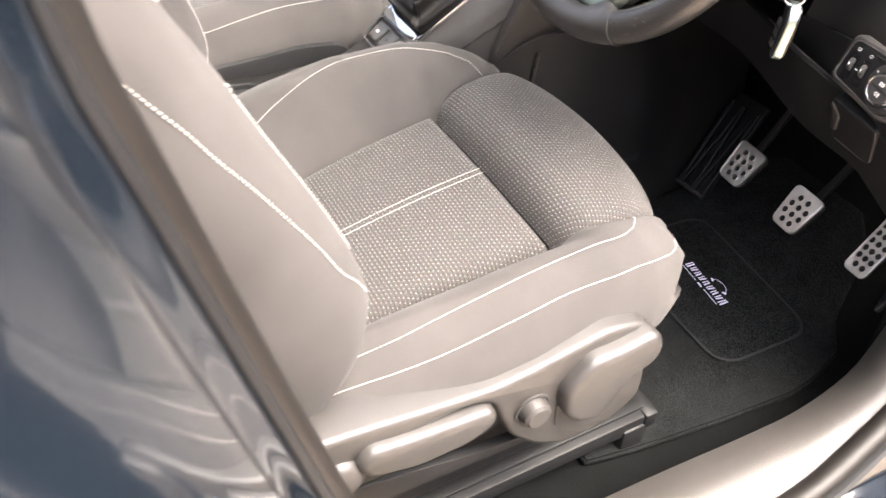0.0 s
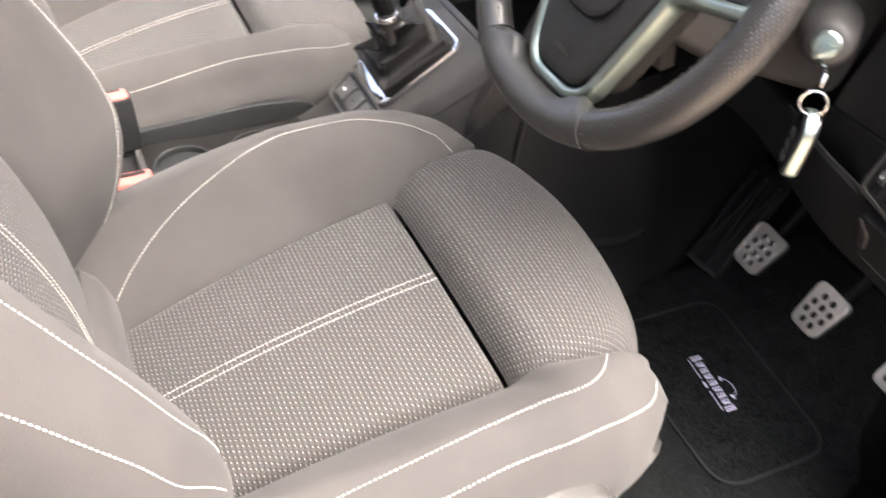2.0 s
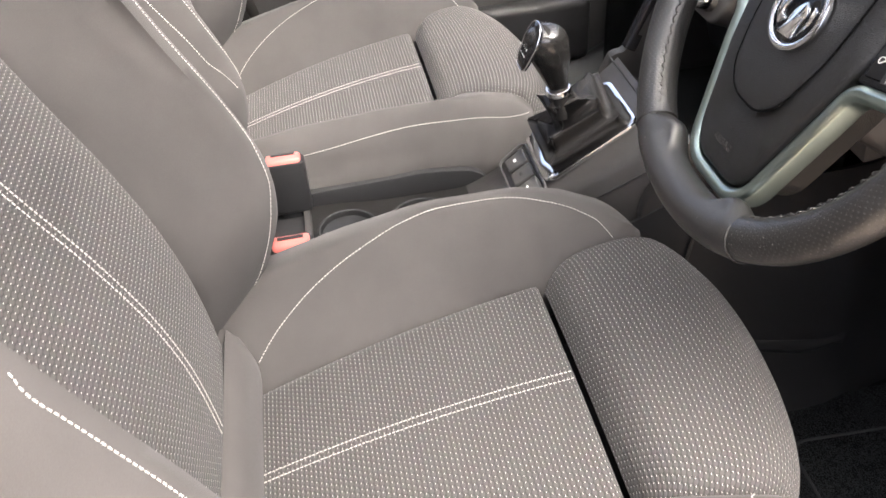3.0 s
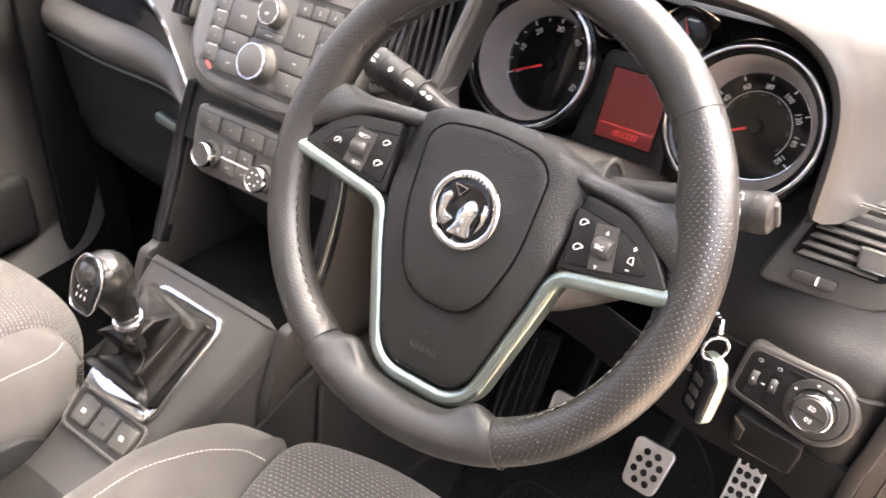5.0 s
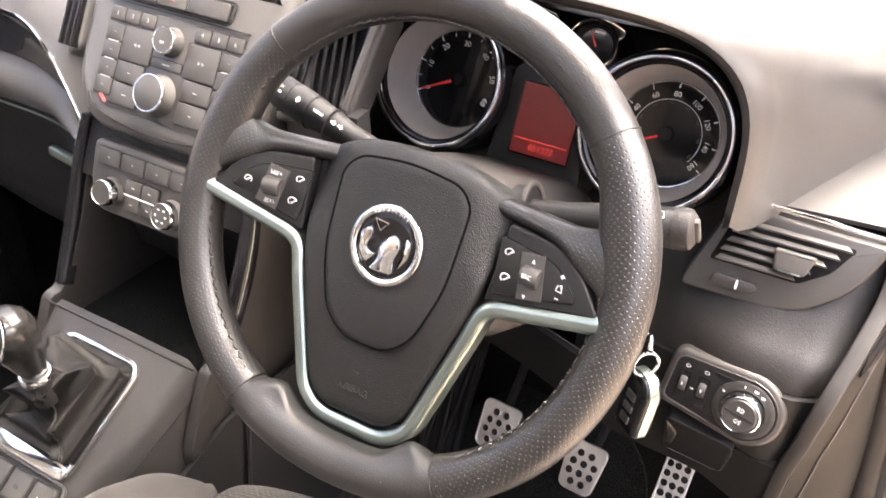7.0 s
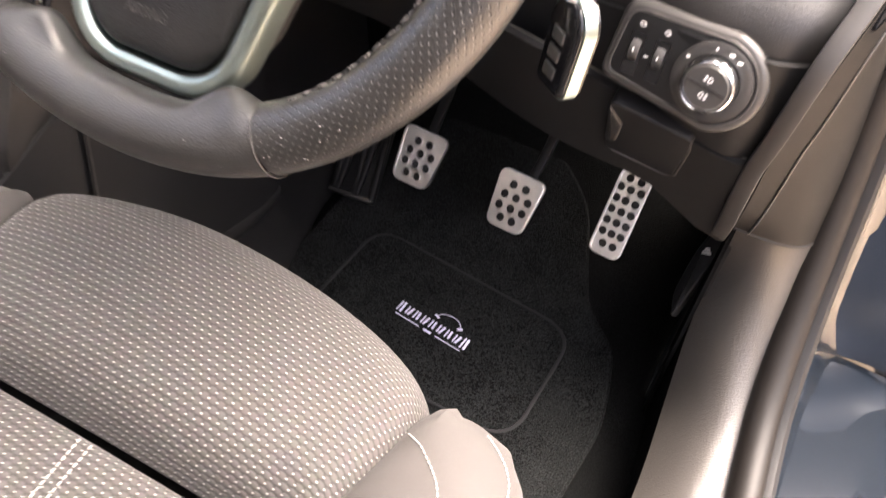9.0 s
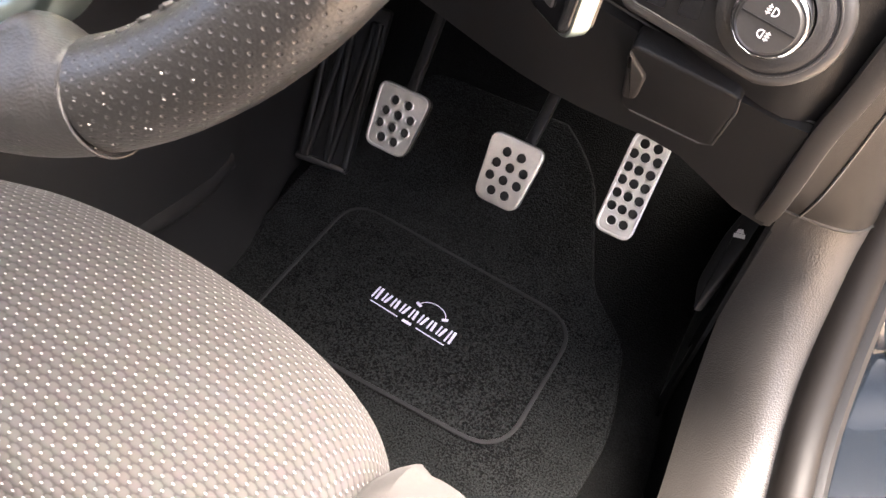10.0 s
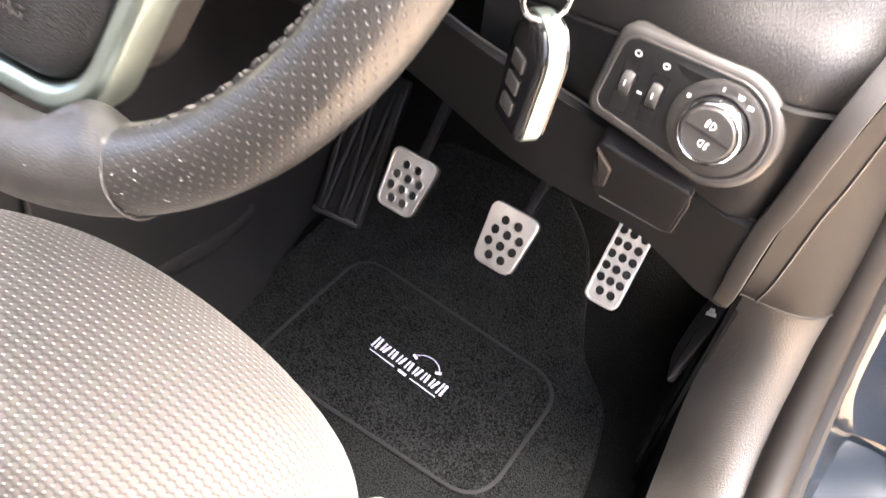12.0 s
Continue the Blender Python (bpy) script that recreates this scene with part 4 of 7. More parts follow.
part("lower_pad", sheet(lower_fn(RIGHT_LOW, 20), 24, 20, 0.006), "console", dash, "grey soft lower pad")
part("switch_surround", sheet(lower_fn(RIGHT_DARK, 14), 24, 14, 0.006), "dark", dash, "black panel round the light switch")


def knee_drop(u):
    """How far the knee panel reaches down: deepest at the door end."""
    return 0.117 - 0.052 * smooth(1 - u, 0.0, 0.16) - 0.016 * smooth(1 - u, 0.15, 0.5)


def knee(u, v):
    x = -0.235 + 0.527 * u
    y = 0.356 + 0.43 * knee_drop(u) * v + 0.055 * smooth(1 - u, 0.25, 0.7)
    z = 0.803 + 0.030 * smooth(1 - u, 0.02, 0.30) * (1 - v) - knee_drop(u) * v
    return (x, y, z)


part("knee_panel", sheet(knee, 24, 10, 0.008), "dark", dash, "black lower knee panel")
part("knee_joint", sweep([Vector(knee(i / 24, 0.0)) + Vector((0, -0.0015, 0.0)) for i in range(12, 25)], ring2(0.0008, 0.0008, 6)), "fascia", dash, "pale joint above the knee panel")
part("under_panel", sheet(lambda u, v: (-0.235 + 0.527 * u, knee(u, 1)[1] + 0.30 * v, knee(u, 1)[2] + 0.003 + 0.06 * v), 24, 4, 0.006), "dark", dash)
# panel joint and fuse cover
FM = frame_at((0.212, 0.3530, 0.7805), (1.0, 0.0, -0.05), (0.0, -0.92, -0.38))
fc = part("fuse_cover", prism(rounded([(-0.026, -0.020), (0.031, -0.026), (0.0345, 0.034), (-0.029, 0.044)], 0.006), 0.014, FM, 0.002, seg=3), "dark", dash, "black fuse box cover with finger grip")
part("cover_edge", sweep([FM @ Vector((x, y, -0.0004)) for x, y in ((-0.020, -0.0206), (0.024, -0.0254), (0.0315, -0.021), (0.0345, 0.020), (0.0330, 0.033))], ring2(0.0007, 0.0007, 6), up=(0, -0.9, -0.4)), "fascia", fc)
part("finger_grip", prism(rounded([(-0.0265, -0.006), (-0.018, -0.004), (-0.016, 0.022), (-0.0285, 0.040)], 0.004), 0.006, FM @ pose(0, 0, 0.0025), 0.002, seg=3), "console", fc)

# right end cap: worn edge strip between dash and pillar, paler for caught light
END = spline([(0.318, 0.425, 1.018), (0.320, 0.40, 0.97), (0.312, 0.365, 0.93), (0.302, 0.340, 0.888), (0.296, 0.350, 0.83), (0.293, 0.358, 0.803), (0.292, 0.385, 0.73), (0.291, 0.410, 0.690)], 40)
part("end_strip", sweep(END, rounded([(-0.004, -0.006), (0.012, -0.008), (0.012, 0.006), (-0.004, 0.006)], 0.003, 2), up=(1, 0, 0)), "charcoal", dash, "worn taupe edge strip, paler for the light on it")
CAP_OUT = [Vector((0.318, 0.572, 1.02)), Vector((0.335, 0.575, 0.95)), Vector((0.345, 0.573, 0.88)), Vector((0.358, 0.557, 0.79)), Vector((0.369, 0.535, 0.70)), Vector((0.377, 0.515, 0.622))]
CAP_OUT = spline(CAP_OUT, 40)


def cap_split(u):
    return 0.25 - 0.14 * u ** 1.5


def end_cap(u, v):
    p, q = END[round(u * 40)] + Vector((0.008, 0.004, 0)), CAP_OUT[round(u * 40)]
    m = p.lerp(q, v)
    return m + Vector((0.020, -0.012, 0)) * math.sin(math.pi * min(1.0, v * 1.05)) * 0.6


part("end_face", sheet(lambda u, v: end_cap(u, cap_split(u) * v), 40, 4, 0.004), "kick", dash, "rounded edge of the dash end")
part("end_cap", sheet(lambda u, v: end_cap(u, cap_split(u) + (1 - cap_split(u)) * v), 40, 10, 0.004), "kick", dash, "taupe plastic end cap, shade put in its colour")
part("cap_edge", sweep([Vector(end_cap(i / 40, cap_split(i / 40))) + Vector((0.0005, -0.0008, 0)) for i in range(41)], ring2(0.0009, 0.0009, 6), up=(1, 0, 0)), "frame", dash, "pale thin edge of the end cap")
part("cap_joint", sweep([Vector(end_cap(1.0, j / 12)) for j in range(13)], ring2(0.0016, 0.0016, 6), up=(0, 0, 1)), "dark", dash)

pl = frame_at((0.3255, 0.381, 0.931), (0.01, 0.037, 0.030), (0.80, -0.55, 0.25))
part("glossy_plug", prism(rounded([(-0.026, -0.002), (-0.006, -0.007), (0.022, -0.006), (0.026, 0.004), (-0.006, 0.006)], 0.004, 4), 0.004, pl @ pose(0, 0, 0.002), 0.0015), "gloss", dash, "small glossy oval plug in the dash end")

# right air vent
VM = frame_at((0.230, 0.3895, 0.9815), (0.995, 0.05, 0.0), (-0.04, -0.92, 0.40))
vent_out = rounded([(-0.074, -0.044), (0.026, -0.042), (0.066, -0.008), (0.082, 0.034), (-0.046, 0.037)], [0.012, 0.04, 0.04, 0.008, 0.008], 10)
vent_in = rounded([(-0.052, -0.014), (0.022, -0.014), (0.044, 0.002), (0.058, 0.026), (-0.040, 0.028)], 0.004)


def vent(parent, m, out, inn, slats, tab, name="air_vent"):
    v = part(name, prism(out, 0.02, m @ pose(0, 0, -0.004), 0.004, seg=3), "fascia", parent, "air vent with horizontal slats")
    part("vent_throat", prism(inn, 0.004, m @ pose(0, 0, -0.0030), 0.0), "gloss", v, "black vent opening")
    for a, b, h in slats:
        w = b - a
        bm = prism([(a, -0.0013), (b, -0.0013), (b - 0.004, 0.0036), (a + 0.003, 0.0036)], 0.0022, m @ pose(0, h, 0.0052, -42), 0.0006)
        part("slat", bm, "dash", v)
    if tab:
        tb = part("vent_tab", prism(rounded([(-0.015, -0.010), (0.010, -0.010), (0.016, 0.008), (-0.018, 0.008)], 0.003), 0.010, m @ pose(*tab, 0.0115), 0.0025, seg=3), "dash", v)
        part("tab_edge", block((0.018, 0.0012, 0.0012), m @ pose(tab[0] - 0.002, tab[1] - 0.0095, 0.0112), 0.0004), "satin", tb)
    return v


rv = vent(dash, VM, vent_out, vent_in, [(-0.046, 0.020, -0.009), (-0.044, 0.030, -0.0005), (-0.041, 0.040, 0.008), (-0.039, 0.048, 0.0165), (-0.037, 0.055, 0.025)], (0.016, 0.004))
part("vent_slider", prism(rounded([(-0.020, -0.006), (0.018, -0.0055), (0.020, 0.0045), (-0.018, 0.0055)], 0.005), 0.008, VM @ pose(-0.026, -0.0285, 0.003), 0.002), "charcoal", rv, "vent shut-off slider")
part("slider_mark", block((0.0015, 0.008, 0.002), VM @ pose(-0.023, -0.0285, 0.004)), "white", rv)
part("chrome_strip", sweep([VM @ Vector(p) for p in ((-0.048, 0.043, 0.002), (0.02, 0.0425, 0.003), (0.09, 0.040, 0.002))], ring2(0.0022, 0.0022, 8), up=(0, -1, 0.3)), "chrome", rv, "thin bright strip above the vent")

# light switch panel
LM = frame_at((0.2278, 0.3364, 0.8670), (0.99, 0.03, -0.02), (-0.08, -0.965, 0.24))
KC = (0.018, -0.0015)


def switch_outline(r, left, top, low, c):
    """A plate with a half round end about the knob."""
    arc = [Vector((KC[0] + r * math.cos(radians(q)), KC[1] + r * math.sin(radians(q)))) for q in range(-84, 85, 8)]
    box = rounded([(KC[0], top), (left + 0.005, top), (left, low), (KC[0], low)], [0.001, c, c, 0.001], 5)
    return arc + box[6:18]


lp_out = switch_outline(0.0345, -0.056, 0.0315, -0.026, 0.012)
lsw = part("light_switch_panel", prism(lp_out, 0.012, LM @ pose(0, 0, 0.0042), 0.0045, seg=4), "fascia", dash, "dark light switch panel with rotary knob")
lp_in = switch_outline(0.0285, -0.0505, 0.0258, -0.0205, 0.010)
part("panel_face", prism(lp_in, 0.003, LM @ pose(0, 0, 0.0046), 0.0005), "dark", lsw, "black face plate")
part("panel_rim", sweep([LM @ Vector((p.x, p.y, 0.0046)) for p in lp_in], ring2(0.0007, 0.0007, 6), up=(-0.08, -0.965, 0.24), wrap=True), "fascia", lsw, "thin grey rim")
part("knob_bowl", annulus(0.0185, 0.0262, 0.0032, LM @ pose(*KC, 0.0044), 44), "charcoal", lsw)
kn = part("rotary_knob", lathe([(0, 0.0145), (0.0135, 0.0145), (0.0150, 0.013), (0.0162, 0.004), (0.0175, 0.0)], LM @ pose(*KC, 0.004), 40), "button", lsw, "black rotary knob")
part("knob_ring", annulus(0.0142, 0.0178, 0.0135, LM @ pose(*KC, 0.004), 40), "chrome", kn, "chrome knob ring")
part("knob_split", block((0.026, 0.0009, 0.0006), LM @ pose(*KC, 0.0188, 0, 0, -8)), "dark", kn)
for dy, flip in ((0.0055, 1), (-0.0055, -1)):
    o = LM @ pose(KC[0], KC[1] + dy, 0.0188, 0, 0, -8)
    lens = [(0.0002 + 0.0024 * math.cos(radians(q)), 0.0019 * math.sin(radians(q))) for q in range(-90, 91, 20)]
    ic = sweep([o @ Vector((flip * x, y, 0)) for x, y in lens + [(0.0002, -0.0019)]], ring2(0.0003, 0.0003, 4), up=(-0.08, -0.965, 0.24))
    for k in range(3):
        block((0.0022, 0.0005, 0.0004), o @ pose(-flip * 0.0020, (k - 1) * 0.0014, 0, 0, 0, 12), bm=ic)
    block((0.0004, 0.0048, 0.0004), o @ pose(-flip * 0.0020, 0, 0), bm=ic)
    part("lamp_symbol", ic, "white", kn)
for i, a in enumerate((150, 100, 74, 56)):
    w = (0.0025, 0.0016, 0.0042, 0.0042)[i]
    part("dial_mark", block((w * 0.8, 0.0017, 0.0004), LM @ pose(KC[0] + 0.0222 * math.cos(radians(a)), KC[1] + 0.0222 * math.sin(radians(a)), 0.0078)), "white", lsw)
for x in (-0.036, -0.019):
    part("wheel_slot", prism(rounded([(x - 0.005, -0.017), (x + 0.005, -0.017), (x + 0.005, 0.012), (x - 0.005, 0.012)], 0.001), 0.001, LM @ pose(0, 0, 0.0052)), "gloss", lsw)
    w = part("thumb_wheel", lathe([(0, -0.003), (0.0085, -0.003), (0.0092, 0), (0.0085, 0.003), (0, 0.003)], LM @ pose(x, 0.000, 0.0) @ pose(0, 0, 0, 0, 90), 24), "button", lsw)
    part("wheel_mark", block((0.0008, 0.003, 0.0006), LM @ pose(x, 0.001, 0.0094)), "white", w)
    part("wheel_icon", sweep([LM @ Vector((x + 0.0019 * math.cos(radians(q)), 0.0175 + 0.0014 * math.sin(radians(q)), 0.0048)) for q in range(0, 360, 40)], ring2(0.00028, 0.0003, 4), up=(-0.08, -0.965, 0.24), wrap=True), "white", lsw)
part("slot_icon", block((0.0030, 0.0010, 0.0004), LM @ pose(-0.0275, -0.002, 0.0048)), "white", lsw)

# ---------------------------------------------------------------- instrument binnacle
NC = Vector((0, -0.93, 0.37)).normalized()
CM = frame_at((0.0, 0.402, 1.060), (1, 0, 0), NC)


def arch(y, half, top, base, p=4.2, n=40, tuck=0.20):
    out = []
    for i in range(n + 1):
        a = math.pi * i / n
        c, s_ = math.cos(a), math.sin(a)
        h = abs(s_) ** (2 / p)
        x = half * math.copysign(abs(c) ** (2 / p), c) * (1 - tuck * (max(0.0, 0.45 - h) / 0.45) ** 1.6)
        out.append(Vector((x, y, base + (top - base) * h)))
    return out


hood = [arch(0.352, 0.186, 1.168, 1.030, tuck=0.0), arch(0.340, 0.193, 1.176, 1.027, tuck=0.0), arch(0.345, 0.200, 1.182, 1.023, tuck=0.0), arch(0.38, 0.207, 1.184, 1.010, 4.0, tuck=0.0), arch(0.42, 0.222, 1.179, 1.010, 3.4, tuck=0.0), arch(0.47, 0.255, 1.166, 1.030, 2.8, tuck=0.0), arch(0.55, 0.305, 1.142, 1.052, 2.4, tuck=0.0), arch(0.68, 0.33, 1.112, 1.068, 2.2, tuck=0.0), arch(0.85, 0.34, 1.092, 1.075, 2.0, tuck=0.0)]
part("binnacle_hood", loft(hood, closed=False), "dash", dash, "grey hood over the instruments", 60)
part("hood_lining", loft([arch(0.351, 0.187, 1.169, 1.028, tuck=0.0), arch(0.36, 0.186, 1.163, 1.012, tuck=0.0), arch(0.385, 0.186, 1.156, 1.0, tuck=0.0), arch(0.43, 0.186, 1.140, 0.98, tuck=0.0), arch(0.475, 0.184, 1.130, 0.96, tuck=0.0)], closed=False), "dark", dash, "black inside of the hood")
cl = part("instrument_panel", prism(rounded([(-0.19, -0.085), (0.19, -0.085), (0.19, 0.02), (0.15, 0.085), (-0.15, 0.085), (-0.19, 0.02)], 0.03), 0.02, CM @ pose(0, 0, -0.059), 0.004), "dark", dash, "black instrument panel with chrome-ringed dials")


def dial(cx, cy, r, depth, name):
    m = CM @ pose(cx, cy, 0)
    d = part(name, lathe([(0, -depth), (r * 0.72, -depth), (r * 0.72, -depth - 0.002)], m, 48), "gloss", cl, "black dial face")
    part("dial_cone", lathe([(r * 0.93, -0.005), (r * 0.90, -0.008), (r * 0.74, -depth + 0.002), (r * 0.74, -depth - 0.003), (r * 0.95, -depth - 0.003)], m, 48, cap=False), "greytube" if r > 0.05 else "dark", d, "pale grey cone round the dial")
    part("chrome_ring", annulus(r * 0.965, r * 1.03, 0.006, m @ pose(0, 0, -0.002), 56), "chrome", d)
    part("inner_ring", annulus(r * 0.71, r * 0.74, 0.003, m @ pose(0, 0, -depth), 56), "chrome", d)
    part("dark_lip", annulus(r * 0.90, r * 0.97, 0.008, m @ pose(0, 0, -0.008), 56), "gloss", d)
    part("dial_tube", lathe([(r * 1.0, 0.001), (r * 1.07, 0.0), (r * 1.10, -0.006), (r * 1.12, -0.061)], m, 48, cap=False), "gloss", d, "glossy black dial housing")
    return d, m @ pose(0, 0, -depth + 0.0006)


part("display_console", prism(rounded([(-0.046, -0.078), (0.052, -0.078), (0.040, 0.03), (-0.036, 0.03)], 0.012), 0.050, CM @ pose(0, 0, -0.0125), 0.003), "dark", cl)
tach, TM = dial(-0.107, -0.002, 0.0655, 0.050, "rev_counter")
num = None
for i, txt in enumerate(("0", "10", "20", "30", "40", "50", "60")):
    a = radians(205 - 38.5 * i)
    num = lettering(txt, 0.0078, TM @ pose(0.0355 * math.cos(a), 0.0355 * math.sin(a), 0) @ pose(0, 0, 0, 0, 0, math.degrees(a) - 90), 0.0002, num)
    block((0.0011, 0.0042, 0.0004), TM @ pose(0, 0, 0, 0, 0, math.degrees(a) - 90) @ pose(0, 0.0440, 0), bm=num)
    if i < 6:
        block((0.0008, 0.0026, 0.0004), TM @ pose(0, 0, 0, 0, 0, math.degrees(a) - 19 - 90) @ pose(0, 0.0440, 0), bm=num)
part("dial_print", num, "white", tach, "white dial numbers")
speed, SM_ = dial(0.107, -0.002, 0.0655, 0.050, "speedometer")
num = None
for i in range(9):
    a = radians(215 - 31.2 * i)
    if i:
        num = lettering(str(20 * i), 0.0068, SM_ @ pose(0.0365 * math.cos(a), 0.0365 * math.sin(a), 0) @ pose(0, 0, 0, 0, 0, math.degrees(a) - 90), 0.0002, num)
        part("inner_mark", block((0.0042, 0.0013, 0.0003), SM_ @ pose(0.0285 * math.cos(a + 0.1), 0.0285 * math.sin(a + 0.1), 0) @ pose(0, 0, 0, 0, 0, math.degrees(a) - 90)), "frame", speed)
    num = block((0.001, 0.0036, 0.0004), SM_ @ pose(0, 0, 0, 0, 0, math.degrees(a) - 90) @ pose(0, 0.0440, 0), bm=num)
part("dial_print", num, "white", speed, "white dial numbers")
arc_pts = [SM_ @ Vector((0.0315 * math.cos(radians(a)), 0.0315 * math.sin(radians(a)), 0)) for a in range(215, -42, -6)]
part("scale_arc", sweep(arc_pts, ring2(0.0003, 0.0003, 4), up=NC), "white", speed)
for own, m_, a in ((tach, TM, 205), (speed, SM_, 206)):
    nd = prism([(0.0, -0.0014), (0.041, -0.0006), (0.041, 0.0006), (0.0, 0.0014)], 0.0012, m_ @ pose(0, 0, 0.004, 0, 0, a))
    part("needle", nd, "needle", own, "red needle")
    part("needle_hub", lathe([(0, 0.006), (0.006, 0.006), (0.0072, 0.004), (0.0075, 0)], m_, 24), "gloss", own)
for x in (-0.033, 0.033):
    sd, m_ = dial(x, 0.058, 0.0215, 0.014, "small_gauge")
    part("needle", prism([(0, -0.0008), (0.014, -0.0004), (0.014, 0.0004), (0, 0.0008)], 0.0008, m_ @ pose(0, 0, 0.003, 0, 0, 120)), "needle", sd, "red needle")
    part("gauge_marks", block((0.010, 0.0014, 0.0003), m_ @ pose(0, 0.0125, 0)), "white", sd)
disp = part("trip_display", prism([(-0.021, -0.050), (0.035, -0.050), (0.035, 0.014), (-0.021, 0.014)], 0.004, CM @ pose(0, 0, -0.008)), "redglow", cl, "glowing red trip display")
part("display_frame", sweep([CM @ Vector((x, y, -0.0085)) for x, y in ((-0.022, -0.051), (0.036, -0.051), (0.036, 0.015), (-0.022, 0.015))], ring2(0.0008, 0.0008, 6), up=NC, wrap=True), "gloss", disp)
part("display_line", block((0.052, 0.0009, 0.0004), CM @ pose(0.007, -0.0365, -0.0078)), "redbright", disp)
part("odometer", lettering("051227", 0.0082, CM @ pose(0.009, -0.0432, -0.0078), 0.0002), "redbright", disp, "lit red odometer digits")

# ---------------------------------------------------------------- centre stack
st = part("stack_body", loft([[Vector((CX + s_ * w, y, z)) for s_, w, y, z in ((-1, 0.118, yb_, z), (-1, 0.112, yf, z), (1, 0.112, yf, z), (1, 0.118, yb_, z))]
                              for z, yf, yb_ in ((0.78, 0.325, 0.45), (0.86, 0.300, 0.45), (0.89, 0.285, 0.45), (0.905, 0.262, 0.45), (0.97, 0.288, 0.45), (1.06, 0.326, 0.47), (1.13, 0.362, 0.50))], True), "dark", dash, "dark centre stack")
NR = Vector((0, -0.87, 0.49)).normalized()
RM = frame_at((CX, 0.285, 1.0155), (1, 0, 0), NR)
bez = rounded([(-0.088, -0.050), (0.088, -0.050), (0.122, -0.010), (0.126, 0.13), (-0.126, 0.13), (-0.122, -0.010)], [0.05, 0.05, 0.04, 0.01, 0.01, 0.04], 8)
rad = part("radio", prism(bez, 0.05, RM @ pose(0, 0, -0.001), 0.016, seg=5), "frame", dash, "grey radio fascia with rows of dark buttons")
part("keypad_bed", prism(rounded([(-0.072, -0.027), (0.072, -0.027), (0.088, -0.010), (0.088, 0.076), (-0.088, 0.076), (-0.088, -0.010)], 0.015), 0.006, RM @ pose(0, 0, 0.0004), 0.001), "button", rad)


def key(x0, x1, y0, y1, mark=None, m=RM, own=rad, bev=0.0008, h=0.0018, mat="button"):
    k = part("button", prism(rounded([(x0, y0), (x1, y0), (x1, y1), (x0, y1)], 0.002, 3), 0.006, m @ pose(0, 0, h), bev), mat, own)
    part("key_gap", prism(rounded([(x0 - 0.0009, y0 - 0.0009), (x1 + 0.0009, y0 - 0.0009), (x1 + 0.0009, y1 + 0.0009), (x0 - 0.0009, y1 + 0.0009)], 0.0026, 3), 0.002, m @ pose(0, 0, 0.0007)), "dark", k, "dark gap round the button")
    at = m @ pose((x0 + x1) / 2, (y0 + y1) / 2, h + 0.0001)
    if isinstance(mark, str):
        part("digit", lettering(mark, 0.0062, at, 0.0003), "print", k)
    elif mark:
        part("mark", block((mark[0] * 0.6, mark[1] * 0.5, 0.0004), at), "print", k)
    return k


for i in range(3):
    key(-0.0865 + i * 0.0205, -0.0675 + i * 0.0205, 0.0605, 0.0745, str(1 + i))
    key(0.0265 + i * 0.0205, 0.0455 + i * 0.0205, 0.0605, 0.0745, str(4 + i))
for i in range(4):
    for x0 in (-0.0865, 0.064):
        kk = key(x0, x0 + 0.0225, 0.0405 - i * 0.0185, 0.0575 - i * 0.0185, (0.005, 0.0012))
        if i:
            part("key_line", block((0.014, 0.0008, 0.0005), RM @ pose(x0 + 0.0112, 0.0582 - i * 0.0185, 0.0010)), "white", kk)
kk = key(-0.0625, -0.022, 0.024, 0.058)
for dx in (-0.0025, 0.0025):
    part("skip_mark", prism([(-0.0016, -0.0018), (0.0016, 0), (-0.0016, 0.0018)], 0.0004, RM @ pose(-0.0425 + dx, 0.041, 0.002, 0, 0, 180)), "print", kk, "small grey arrow")
kk = key(0.022, 0.0625, 0.024, 0.058)
for dx in (-0.0025, 0.0025):
    part("skip_mark", prism([(-0.0016, -0.0018), (0.0016, 0), (-0.0016, 0.0018)], 0.0004, RM @ pose(0.0425 + dx, 0.041, 0.002, 0, 0, 0)), "print", kk, "small grey arrow")
key(-0.0625, -0.026, 0.002, 0.0222, (0.006, 0.002))
key(0.026, 0.0625, 0.002, 0.0222, (0.009, 0.0022))
key(-0.0625, -0.026, -0.0215, 0.0004, (0.009, 0.0022))
key(0.026, 0.0625, -0.0215, 0.0004, (0.005, 0.0022))
key(-0.02, 0.02, 0.026, 0.035, (0.016, 0.0022), h=0.0015)
for x, y, r, h in ((0.0, 0.0, 0.0205, 0.016), (0.0, 0.0535, 0.0145, 0.013)):
    k = part("rotary_knob", lathe([(0, h), (r * 0.80, h), (r * 0.88, h - 0.001), (r * 0.97, 0.004), (r * 1.05, 0.0)], RM @ pose(x, y, 0.001), 40), "button", rad, "black knob with a chrome ring")
    part("knob_ring", annulus(r * 0.82, r * 0.94, 0.003, RM @ pose(x, y, h - 0.002), 40), "chrome", k, "chrome knob ring")
part("power_mark", block((0.005, 0.0025, 0.0004), RM @ pose(0, 0.051, 0.0145)), "print", rad)
part("red_sticker", block((0.012, 0.004, 0.0004), RM @ pose(-0.072, -0.019, 0.001, 0, 0, -35)), "red", rad, "red sliver at the corner of the radio")
